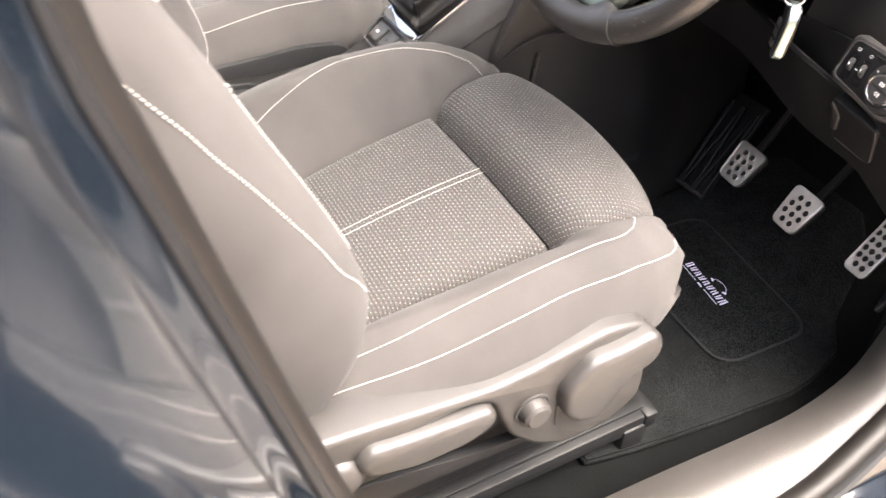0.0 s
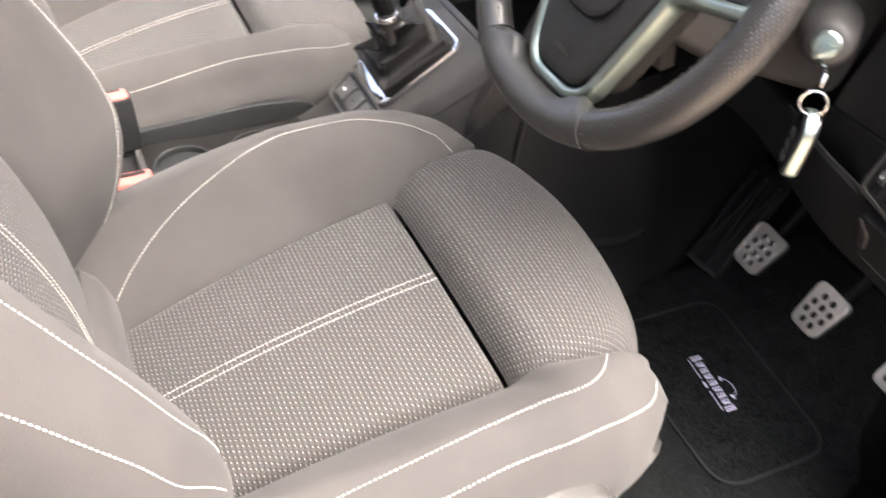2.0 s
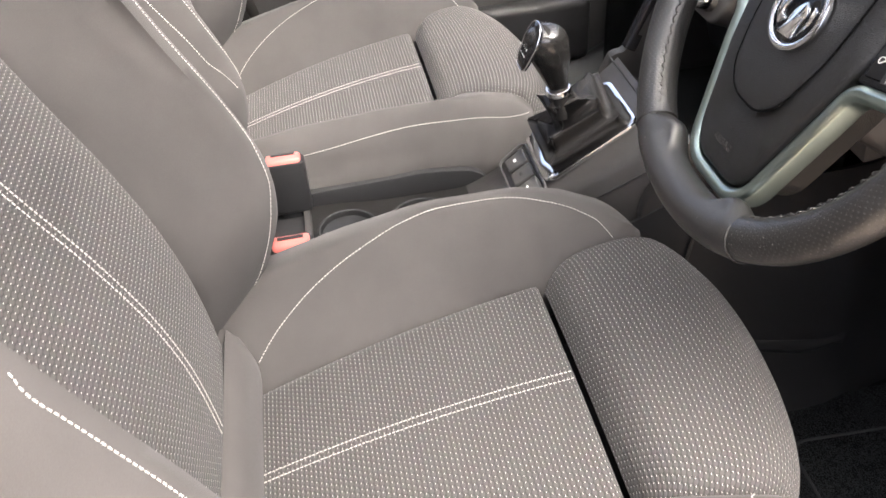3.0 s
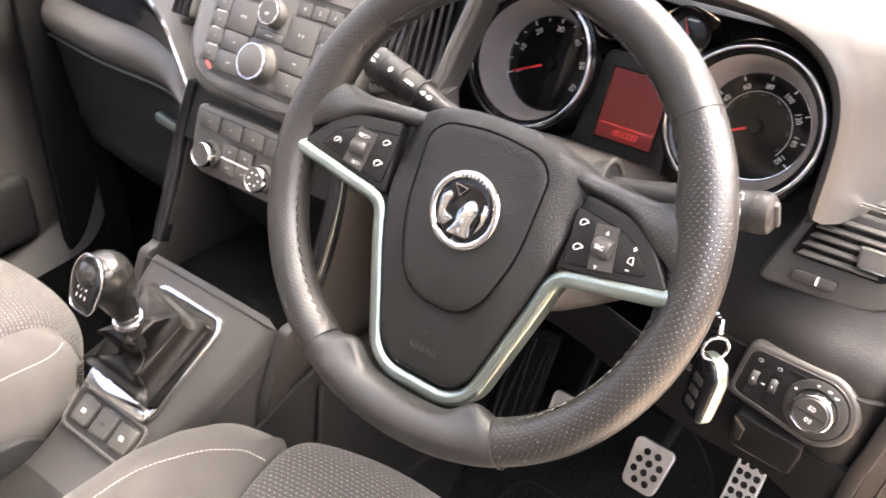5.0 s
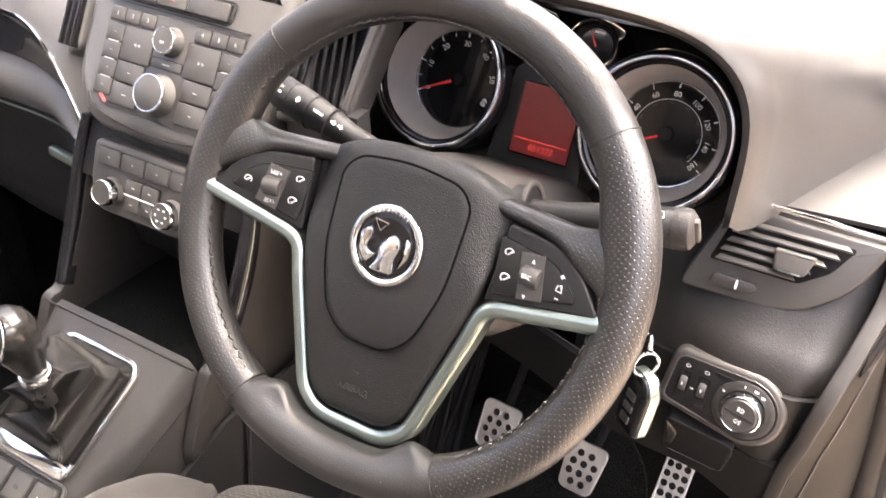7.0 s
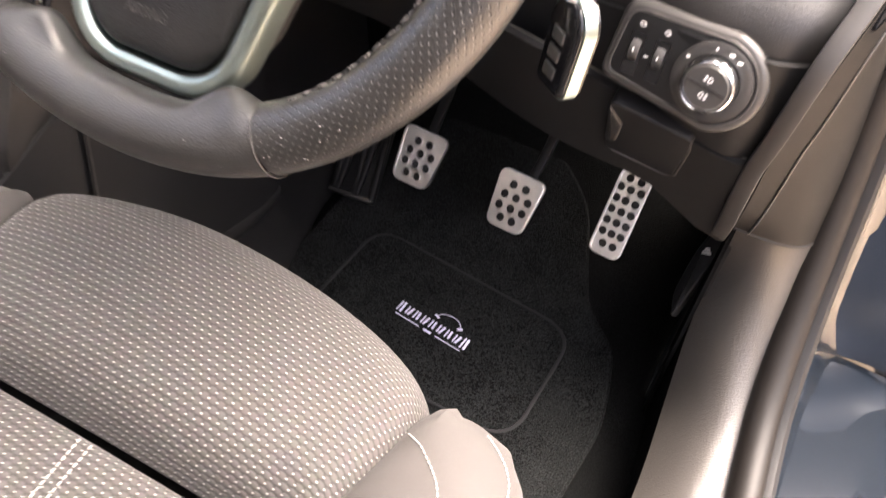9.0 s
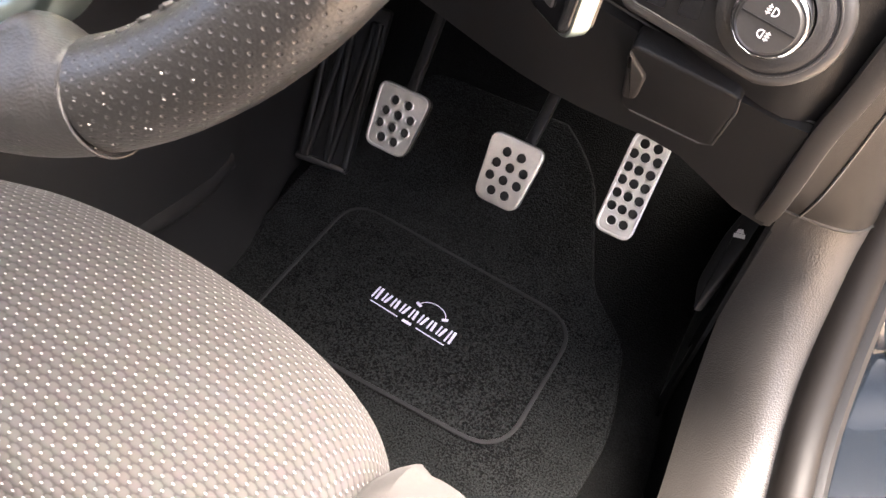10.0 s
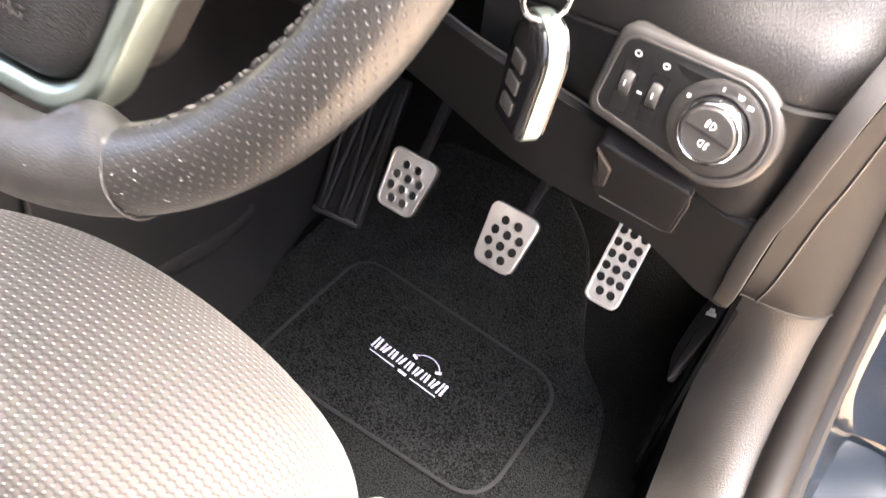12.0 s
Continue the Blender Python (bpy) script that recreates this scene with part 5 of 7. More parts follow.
for x0, x1 in ((-0.066, -0.030), (-0.0285, 0.0085), (0.010, 0.060)):
    kk = key(x0, x1, 0.086, 0.103, None, h=0.004)
    if x0 == -0.0285:
        part("hazard_mark", prism([(-0.003, -0.002), (0.003, -0.002), (0, 0.003)], 0.0005, RM @ pose(-0.010, 0.0945, 0.0046)), "red", kk, "red hazard triangle")
part("row_bezel", sweep([RM @ Vector((p.x, p.y, 0.0006)) for p in rounded([(-0.070, 0.0835), (0.064, 0.0835), (0.068, 0.1055), (-0.074, 0.1055)], 0.006)], ring2(0.0009, 0.0009, 6), up=NR, wrap=True), "dark", rad, "dark groove round the hazard row")
part("lower_lip", sweep([RM @ Vector((0.094 * math.sin(radians(q)), -0.004 - 0.0375 * math.cos(radians(q)) ** 0.6, 0.0006)) for q in range(-80, 81, 8)], ring2(0.0010, 0.0010, 6), up=NR), "dark", rad, "dark curved groove below the buttons")
part("slot", block((0.18, 0.0012, 0.002), RM @ pose(0, 0.0805, 0.0004)), "dark", rad)
# chrome cheeks and the display hood above
for s_ in (1, -1):
    sv = part("side_vent", prism(rounded([(-0.013, -0.060), (0.013, -0.050), (0.016, 0.070), (-0.016, 0.070)], 0.010), 0.03, frame_at((CX + s_ * 0.146, 0.330, 1.070), (1, 0.0, 0), (s_ * 0.35, -0.82, 0.46)), 0.004, seg=3), "frame", dash, "narrow upright centre air vent with satin grey edge")
    for k in range(3):
        part("slat", block((0.004, 0.105, 0.010), frame_at((CX + s_ * 0.146 + (k - 1) * 0.008, 0.327, 1.0755), (1, 0.0, 0), (s_ * 0.35, -0.82, 0.46)), 0.0012), "gloss", sv)
DH = frame_at((CX, 0.385, 1.168), (1, 0, 0), (0, -0.80, 0.60))
part("display_hood", prism(rounded([(-0.115, -0.055), (0.115, -0.055), (0.10, 0.05), (-0.10, 0.05)], 0.02), 0.10, DH, 0.01, seg=3), "dash", dash)
ds = part("info_display", prism(rounded([(-0.085, -0.040), (0.085, -0.040), (0.08, 0.035), (-0.08, 0.035)], 0.006), 0.004, DH @ pose(0, 0, 0.0035), 0.001), "gloss", dash, "dark information display")
part("display_glow", block((0.15, 0.010, 0.0006), DH @ pose(0, -0.032, 0.0042)), "redglow", ds)
cv = part("inner_vent", prism(rounded([(-0.040, -0.055), (0.030, -0.060), (0.044, 0.060), (-0.028, 0.066)], 0.010), 0.03, frame_at((-0.182, 0.338, 1.072), (1, 0.0, 0), (0.0, -0.87, 0.49)), 0.004, seg=3), "dash", dash, "centre air vent beside the wheel")
part("vent_throat", prism(rounded([(-0.028, -0.045), (0.022, -0.048), (0.032, 0.048), (-0.020, 0.054)], 0.008), 0.002, frame_at((-0.182, 0.337, 1.073), (1, 0.0, 0), (0.0, -0.87, 0.49)), 0.0), "gloss", cv)
for k in range(5):
    part("slat", block((0.003, 0.094, 0.010), frame_at((-0.199 + k * 0.0095, 0.335, 1.074), (1, 0.04, 0.07), (0.5, -0.78, 0.40)), 0.001), "dark", cv)
part("vent_edge", sweep([(-0.133, 0.352, 1.140), (-0.142, 0.322, 1.082), (-0.153, 0.300, 1.020)], ring2(0.004, 0.004, 8), up=(1, 0, 0)), "frame", cv, "satin grey edge beside the vent")
# climate panel
NL = Vector((0, -0.93, 0.37)).normalized()
LMc = frame_at((CX, 0.242, 0.913), (1, 0, 0), NL)
cp = part("climate_panel", prism(rounded([(-0.062, -0.024), (0.062, -0.024), (0.076, 0.0), (0.078, 0.050), (-0.078, 0.050), (-0.076, 0.0)], 0.012), 0.04, LMc @ pose(0, 0, -0.001), 0.004, seg=3), "fascia", dash, "dark climate control panel")
for i in range(4):
    key(-0.066 + i * 0.0335, -0.035 + i * 0.0335, 0.026, 0.043, (0.005, 0.0018), LMc, cp, h=0.003)
for i in range(2):
    for j in range(2):
        key(-0.022 + i * 0.0225, -0.001 + i * 0.0225, -0.013 + j * 0.0175, 0.002 + j * 0.0175, (0.006, 0.0022), LMc, cp, h=0.003)
part("white_line", block((0.045, 0.0012, 0.0004), LMc @ pose(0, 0.0035, 0.0034)), "white", cp)
for x in (-0.0415, 0.0415):
    k = part("rotary_knob", lathe([(0, 0.016), (0.0115, 0.016), (0.013, 0.0148), (0.0145, 0.004), (0.0155, 0)], LMc @ pose(x, 0.0, 0.0), 36), "button", cp, "black knob with a chrome ring")
    part("knob_ring", annulus(0.0112, 0.0142, 0.0165, LMc @ pose(x, 0, 0.0), 36), "chrome", k, "chrome knob ring")
for q in range(0, 360, 60):
    part("knob_symbol", block((0.0024, 0.0016, 0.0004), LMc @ pose(0.0415 + 0.0068 * math.cos(radians(q)), 0.0068 * math.sin(radians(q)), 0.0162)), "white", cp)
# cubby below and gloss side strips
part("cubby", block((0.18, 0.02, 0.14), pose(CX, 0.335, 0.83, 12), 0.004), "dark", dash, "dark open cubby")
for s_ in (1, -1):
    path = spline([(CX + s_ * 0.112, 0.285, 0.965), (CX + s_ * 0.119, 0.268, 0.91), (CX + s_ * 0.119, 0.245, 0.85), (CX + s_ * 0.116, 0.212, 0.784)], 24)
    part("gloss_strip", sweep(path, rounded([(-0.0075, -0.009), (0.0075, -0.009), (0.0075, 0.007), (-0.0075, 0.007)], 0.003, 3), up=(0, -0.9, 0.4), scale=lambda f: 0.55 + 0.6 * math.sin(math.pi * min(1, 0.12 + f * 0.62))), "gloss", dash, "piano black strip beside the centre stack")
    part("strip_edge", sweep([p + Vector((s_ * 0.0085, -0.003, 0.002)) for p in path[:22]], ring2(0.0006, 0.0006, 6), up=(0, -0.9, 0.4)), "satin", dash, "thin bright edge")
    cheek = rounded([(0.150, 0.700), (0.188, 0.782), (0.205, 0.782), (0.243, 0.845), (0.268, 0.905), (0.285, 0.965), (0.40, 0.965), (0.40, 0.45), (0.150, 0.45)], 0.012, 4)
    part("stack_cheek", prism(cheek, 0.014, Matrix(((0, 0, 1, CX + s_ * 0.116 + 0.007), (1, 0, 0, 0), (0, 1, 0, 0), (0, 0, 0, 1))), 0.003), "console", dash, "dark side cheek of the centre stack")
# carpet black puts the shade of the recess into the floor's colour
part("cubby_floor", block((0.22, 0.20, 0.012), pose(CX, 0.295, 0.738), 0.003), "carpet", dash, "floor of the open cubby, blackened for shade")

# passenger side of the dash: bands that sweep back towards the centre stack
L1 = spline([(-1.05, 0.46, 0.97), (-0.824, 0.42, 0.984), (-0.674, 0.37, 1.007), (-0.565, 0.32, 1.009), (-0.516, 0.297, 0.993), (-0.478, 0.285, 0.948)], 60)
L2 = spline([(-1.05, 0.44, 0.84), (-0.83, 0.39, 0.865), (-0.65, 0.35, 0.895), (-0.56, 0.32, 0.913), (-0.482, 0.287, 0.922)], 60)


def across(tabs, a=L1, b=None):
    """A band: (share of the way from a to b, set back, raised) down its profile."""
    n = 6 * (len(tabs) - 1)
    prof = spline([(f, y, z) for f, y, z in tabs], n)

    def fn(u, v):
        i, q = round(u * 60), prof[round(v * n)]
        p = a[i].lerp(b[i], q.x) if b else a[i]
        return p + Vector((0, q.y, q.z))

    return sheet(fn, 60, n, 0.006)


part("gloss_band", across([(0.0, 0.002, 0.0), (0.06, 0.016, 0), (0.30, 0.022, 0), (0.50, 0.012, 0)], L1, L2), "gloss", dash, "piano black band across the dash")
part("middle_pad", across([(0.50, 0.010, 0), (0.58, -0.004, 0), (0.72, -0.012, 0), (0.88, -0.008, 0), (1.0, 0.004, 0)], L1, L2), "dash", dash, "grey soft middle pad")
part("glove_box", across([(0, 0.008, 0.0), (0, 0.016, -0.02), (0, 0.03, -0.12), (0, 0.06, -0.22), (0, 0.25, -0.25)], L2), "dark", dash, "black glove box lid")
part("chrome_strip", sweep([p + Vector((0, -0.001, 0)) for p in L1], ring2(0.0026, 0.0026, 8)), "chrome", dash, "thin bright strip")
part("chrome_strip", sweep([p + Vector((0, -0.002, -0.002)) for p in L2], ring2(0.0014, 0.0014, 8)), "satin", dash, "thin bright strip")


def pass_top(u, v):
    p = L1[round(u * 60)]
    q = spline([(p.x, p.y, p.z + 0.002), (p.x, p.y + 0.035, p.z + 0.05), (p.x, p.y + 0.11, 1.085), (p.x, 0.75, 1.09), (p.x, 1.05, 1.075)], 20)[round(v * 20)]
    return q


part("upper_pad", sheet(pass_top, 60, 20, 0.006), "dash", dash, "grey soft upper pad")
part("glove_catch", block((0.07, 0.012, 0.014), pose(-0.60, 0.345, 0.845, 0, 8, 0), 0.004), "satin", dash, "silver glove box catch")
part("footwell_side", block((0.02, 0.62, 0.80), pose(-1.045, 0.70, 0.68), 0.005), "carpet", dash)
profile_sheet([(1.05, 1.075), (0.85, 1.08), (0.65, 1.085), (0.52, 1.10), (0.43, 1.11), (0.375, 1.105)], CX - 0.13, CX + 0.21, 12, 20, "dash", "upper_pad", "grey soft upper pad")
part("dash_core", block((1.36, 0.42, 0.28), pose(CX, 0.72, 0.90), 0.02), "dark", dash)
part("column_cheek", sheet(lambda u, v: (-0.225 + 0.085 * u, 0.335 + 0.035 * v, 1.04 - 0.25 * v), 6, 10, 0.02), "dash", dash, "grey cheek between stack and column")
part("demist_grille", block((0.9, 0.03, 0.004), pose(CX, 0.98, 1.084), 0.001), "dark", dash, "black demister grille")

# ---------------------------------------------------------------- steering column
WN = Vector((0, -0.883, 0.467)).normalized()
WM = frame_at((-0.003, 0.160, 1.040), (1, 0, 0), WN)
col = thing("steering_column", (0, 0.30, 0.95), "grey plastic steering column shroud with stalks and ignition lock", "steering column")
rings = []
for s_, w, top, bot in ((0.03, 0.045, 0.045, 0.05), (0.05, 0.060, 0.058, 0.062), (0.10, 0.066, 0.064, 0.066), (0.16, 0.070, 0.068, 0.062), (0.24, 0.075, 0.070, 0.055), (0.28, 0.075, 0.06, 0.05)):
    rings.append([WM @ Vector((p.x, p.y, -s_)) for p in rounded([(-w, -bot), (w, -bot), (w * 0.85, top), (-w * 0.85, top)], 0.025, 5)])
part("shroud", loft(rings), "charcoal", col, "dark two-part shroud")
part("shroud_joint", sweep([WM @ Vector((x, -0.002, -z)) for x, z in ((-0.0705, 0.18), (-0.0665, 0.10), (-0.060, 0.05))], ring2(0.0012, 0.0012, 6)), "dark", col)


def stalk(a, b, r0, r1, name, label):
    a, b = Vector(a), Vector(b)
    m = frame_at(a, (0, 1, 0.3), b - a)
    L = (b - a).length
    return part(name, lathe([(0, 0), (r0, 0), (r0, L * 0.35), (r0 * 1.05, L * 0.4), (r1, L * 0.72), (r1, L - 0.003), (r1 - 0.002, L), (0, L)], m, 24), "dark", col, label), m, L


ls, m_, L = stalk((-0.055, 0.240, 1.052), (-0.172, 0.250, 1.080), 0.010, 0.0145, "indicator_stalk", "dark grey stalk with buttons")
def on_stalk(a, b, f, r):
    """A frame on the skin of a stalk, towards the driver's eyes; x along the stalk."""
    a, b = Vector(a), Vector(b)
    d = (b - a).normalized()
    o = Vector((0.15, -0.72, 0.68))
    o = (o - d * o.dot(d)).normalized()
    return frame_at(a.lerp(b, f) + o * r, d if d.x > 0 else -d, o)


LS = ((-0.055, 0.240, 1.052), (-0.172, 0.250, 1.080))
for f in (0.50, 0.68, 0.86):
    part("stalk_collar", annulus(0.0135, 0.0149, 0.0016, m_ @ pose(0, 0, L * f), 24), "dark", ls)
part("stalk_word", lettering("MENU", 0.0037, on_stalk(*LS, 0.59, 0.0140), 0.0001), "white", ls)
part("stalk_mark", prism([(-0.0022, 0), (0, 0.0028), (0.0022, 0), (0, -0.0028)], 0.0004, on_stalk(*LS, 0.77, 0.0147)), "white", ls)
part("stalk_word", lettering("SET", 0.0030, on_stalk(*LS, 0.93, 0.0147) @ pose(0, 0.0024, 0), 0.0001), "white", ls)
part("stalk_word", lettering("CLR", 0.0030, on_stalk(*LS, 0.93, 0.0147) @ pose(0, -0.0024, 0), 0.0001), "white", ls)
for q in (0.40, 0.46):
    part("stalk_mark", prism([(-0.0024, -0.0009), (0.0004, -0.0009), (0.0004, -0.0023), (0.0027, 0), (0.0004, 0.0023), (0.0004, 0.0009), (-0.0024, 0.0009)], 0.0004, on_stalk(*LS, q, 0.0128)), "white", ls)
RS = ((0.055, 0.238, 1.045), (0.178, 0.246, 1.069))
rs, m_, L = stalk(*RS, 0.011, 0.0142, "wiper_stalk", "dark grey wiper stalk")
part("stalk_slot", lathe([(0, 0.0), (0.019, 0.0), (0.021, -0.002), (0.021, -0.012)], m_ @ pose(0, 0, 0.014), 28), "dark", col, "dark opening for the stalk")
part("slot_rim", annulus(0.020, 0.0245, 0.003, m_ @ pose(0, 0, 0.0125), 32), "charcoal", col)
part("stalk_end", lathe([(0, 0.006), (0.010, 0.006), (0.0140, 0.003), (0.0147, 0), (0.0147, -0.008)], m_ @ pose(0, 0, L), 24), "console", rs)
part("end_rocker", block((0.006, 0.019, 0.006), m_ @ pose(0, 0, L + 0.006), 0.0015), "fascia", rs)
for dy in (0.0052, -0.0052):
    mk = sweep([on_stalk(*RS, 0.87, 0.0144) @ Vector(p) for p in ((-0.0028, dy - 0.002, 0), (0.0028, dy - 0.002, 0), (0.0022, dy + 0.0022, 0), (-0.0022, dy + 0.0022, 0))], ring2(0.00045, 0.0004, 4), up=(0.15, -0.72, 0.68), wrap=True)
    part("stalk_mark", mk, "white", rs)
# ignition lock
IM = frame_at((0.134, 0.270, 0.982), (0, 1, 0.2), (0.62, -0.75, 0.22))
part("lock_housing", lathe([(0, 0.0), (0.014, 0.0), (0.018, -0.003), (0.022, -0.012), (0.024, -0.03), (0.026, -0.08)], IM, 32), "charcoal", col, "round ignition lock housing")
part("lock_barrel", lathe([(0, 0.003), (0.009, 0.003), (0.0115, 0.001), (0.012, -0.004)], IM @ pose(0, 0, 0.001), 28), "satin", col, "silver lock barrel")

# key hanging from the lock
ky = thing("car_key", (0.178, 0.226, 0.890), "silver-edged black folding car key hanging on its ring", "key")
kb = IM @ Vector((0, 0, 0.006))
part("key_head", prism(rounded([(-0.009, -0.007), (0.009, -0.007), (0.010, 0.007), (-0.010, 0.007)], 0.006), 0.004, IM @ pose(0, 0, 0.020, 90, 0, 0) @ pose(0, 0.008, 0.0025), 0.0015), "satin", ky, "worn silver key bow")
part("key_blade", block((0.007, 0.002, 0.02), IM @ pose(0, 0, 0.008)), "satin", ky)
rc = Vector((0.176, 0.226, 0.962))
ringm = frame_at(rc, (0.5, 0.5, 0.7), (0.7, -0.7, 0.1))
part("key_ring", sweep([ringm @ Vector((0.0100 * math.cos(a), 0.0100 * math.sin(a), 0)) for a in [2 * math.pi * i / 28 for i in range(28)]], ring2(0.0013, 0.0013, 8), up=(0.7, -0.7, 0.1), wrap=True), "chrome", ky, "bright split ring")
part("link", sweep(spline([kb + Vector((0.004, -0.012, -0.004)), (0.172, 0.232, 0.985), rc + Vector((0, 0, 0.014))], 10), ring2(0.002, 0.002, 8), up=(1, 0, 0)), "chrome", ky)
FB = frame_at((0.1765, 0.2255, 0.9195), (0.78, -0.62, 0.0), (-0.62, -0.78, 0.08))
fob = rounded([(-0.0145, -0.022), (0.0125, -0.021), (0.0145, 0.022), (0.006, 0.033), (-0.009, 0.033), (-0.0155, 0.022)], 0.006)
fb = part("fob", prism(fob, 0.013, FB @ pose(0, 0, 0.0065), 0.003, seg=3), "gloss", ky, "black key fob")
part("fob_edge", sweep([FB @ Vector((p.x * 1.02, p.y * 1.01, 0.0)) for p in fob], rounded([(-0.0012, -0.0044), (0.0012, -0.0044), (0.0012, 0.0038), (-0.0012, 0.0038)], 0.001, 2), up=FB.to_3x3().col[2], wrap=True), "satin", fb, "silver edge of the fob")
for y in (-0.010, 0.001, 0.012):
    part("fob_button", block((0.011, 0.0075, 0.002), FB @ pose(-0.002, y, 0.0068), 0.001), "button", fb)

# ---------------------------------------------------------------- steering wheel, local: x right, y up the rim, z to the driver
wheel = thing("steering_wheel", WM.translation, "black leather three-spoke steering wheel with perforated grips and silver trim", "steering wheel")


def wpt(x, y, z=0.0):
    return WM @ Vector((x, y, z))


def rim_piece(a0, a1, material, label, name="rim_section", fat=1.0):
    n = max(8, int(abs(a1 - a0) / 3))
    rings = []
    for i in range(n + 1):
        a = radians(a0 + (a1 - a0) * i / n)
        R, rw, rd = 0.1705, 0.0168 * fat, 0.0175 * fat
        deg = math.degrees(a) % 360
        grip = max(math.exp(-((deg - 18) / 11) ** 2), math.exp(-((deg - 162) / 11) ** 2))
        low = math.exp(-((deg - 270) / 28) ** 2)
        R2 = R - 0.004 * low
        e = Vector((math.cos(a), math.sin(a), 0))
        ring = []
        for cx_, cz in ring2(1, 1, 22):
            inner = 0.006 * grip if cx_ < 0 else 0.0
            ring.append(WM @ (e * (R2 + (rw + inner + 0.004 * low * (cx_ < 0)) * cx_) + Vector((0, 0, rd * cz))))
        rings.append(ring)
    return part(name, loft(rings), material, wheel, label)


rim_piece(40, 138, "leather", "smooth black leather top of the rim", "rim_top")
rim_piece(-59.5, 39.6, "perf", "perforated black leather grip", "rim_grip")
rim_piece(138.4, 239.5, "perf", "perforated black leather grip", "rim_grip")
for a in (39.8, 138.2, 239.8, 300.2):
    e = Vector((math.cos(radians(a)), math.sin(radians(a)), 0))
    lp = [WM @ (e * (0.1705 + 0.0170 * c) + Vector((0, 0, 0.0177 * s_))) for c, s_ in ring2(1, 1, 26)]
    part("rim_seam", sweep(lp, ring2(0.0006, 0.0006, 5), up=WM.to_3x3() @ Vector((-e.y, e.x, 0)), wrap=True), "charcoal", wheel)
for a0, a1 in ((42, 136), (-57, 36), (142, 237)):
    pts = [WM @ (Vector((math.cos(radians(a)), math.sin(radians(a)), 0)) * 0.1545 + Vector((0, 0, 0.0075 + 0.0022 * (1 if k % 2 else -1)))) for k, a in enumerate([a0 + (a1 - a0) * i / 60 for i in range(61)])]
    part("rim_stitching", stitches(pts, 0.0042, 0.0036, 0.0008, up=WN), "charcoal", wheel, "black lacing on the inside of the rim")

# the foot of the rim swells up to meet the silver V
FOOT = [(0, 0.1485), (8, 0.1492), (13, 0.1500), (16, 0.1482), (19, 0.1445), (22, 0.1412), (24, 0.1412), (26.5, 0.1455), (28.5, 0.1510), (30, 0.1537)]
rings = []
for i in range(61):
    deg = -30 + i
    a = radians(270 + deg)
    d = abs(deg)
    rin = sum(lerp_table(FOOT, abs(deg + q)) for q in (-1.5, -0.75, 0, 0.75, 1.5)) / 5
    k = 1 - smooth(d, 22, 30)
    low = math.exp(-(deg / 28) ** 2)
    R = 0.1705 - 0.004 * low
    e = Vector((math.cos(a), math.sin(a), 0))
    ring = []
    for cx_, cz in ring2(1, 1, 28):
        if cx_ < 0:
            x = (R - rin) * abs(cx_) ** (1 - 0.25 * k)
            z = 0.0178 * cz
            if cz > 0:
                slope = 0.0182 * math.sqrt(1 - 0.72 * min(1.0, (x / 0.0160) ** 2)) - 0.45 * max(0.0, x - 0.0160)
                z += (slope - z) * k * (1 - abs(cx_) ** 8)
            x = -x
        else:
            x, z = 0.0172 * cx_, 0.0178 * cz + 0.0015 * k * cz * (cz > 0)
        ring.append(WM @ (e * (R + x) + Vector((0, 0, z))))
    rings.append(ring)
part("rim_foot", loft(rings), "leather", wheel, "smooth black leather foot of the rim", 70)
# hub, airbag cover, pad
hubo = rounded([(-0.081, 0.050), (-0.040, 0.067), (0.040, 0.067), (0.081, 0.050), (0.0765, 0.0), (0.069, -0.035), (0.0425, -0.121), (0.027, -0.136), (-0.027, -0.136), (-0.0425, -0.121), (-0.069, -0.035), (-0.0765, 0.0)], [0.012, 0.035, 0.035, 0.012, 0.02, 0.02, 0.015, 0.014, 0.014, 0.015, 0.02, 0.02], 8)


def shoulder(x, y):
    """The cover falls away towards the two spokes."""
    return 0.017 * smooth(abs(x), 0.050, 0.082) * smooth(y, -0.02, 0.045) + 0.008 * smooth(y, 0.050, 0.068)


hubring = []
for z, k in ((-0.055, 0.96), (-0.016, 1.0), (-0.0075, 0.998), (-0.0030, 0.988), (-0.0004, 0.965), (0.0008, 0.93), (0.0016, 0.87), (0.0024, 0.78), (0.0032, 0.60), (0.0040, 0.30), (0.0042, 0.05)):
    ring = []
    for p in hubo:
        x, y = p.x * k, -0.03 + (p.y + 0.03) * k
        ring.append(wpt(x, y, z - 0.006 * smooth(-p.y, 0.05, 0.14) - (shoulder(x, y) if z > -0.02 else 0.0)))
    hubring.append(ring)
hub = part("airbag_cover", loft(hubring), "airbag", wheel, "grained black airbag cover", 60)
shield = rounded([(-0.052, 0.040), (-0.040, 0.052), (0.0, 0.057), (0.040, 0.052), (0.052, 0.040), (0.050, -0.02), (0.036, -0.062), (0.018, -0.077), (-0.018, -0.077), (-0.036, -0.062), (-0.050, -0.02)], 0.018)


def pad_z(x, y):
    """Height of the cover's face."""
    r = math.hypot(x / 0.075, (y + 0.03) / 0.10)
    return 0.0043 - 0.0030 * r * r - 0.006 * smooth(-y, 0.05, 0.14)


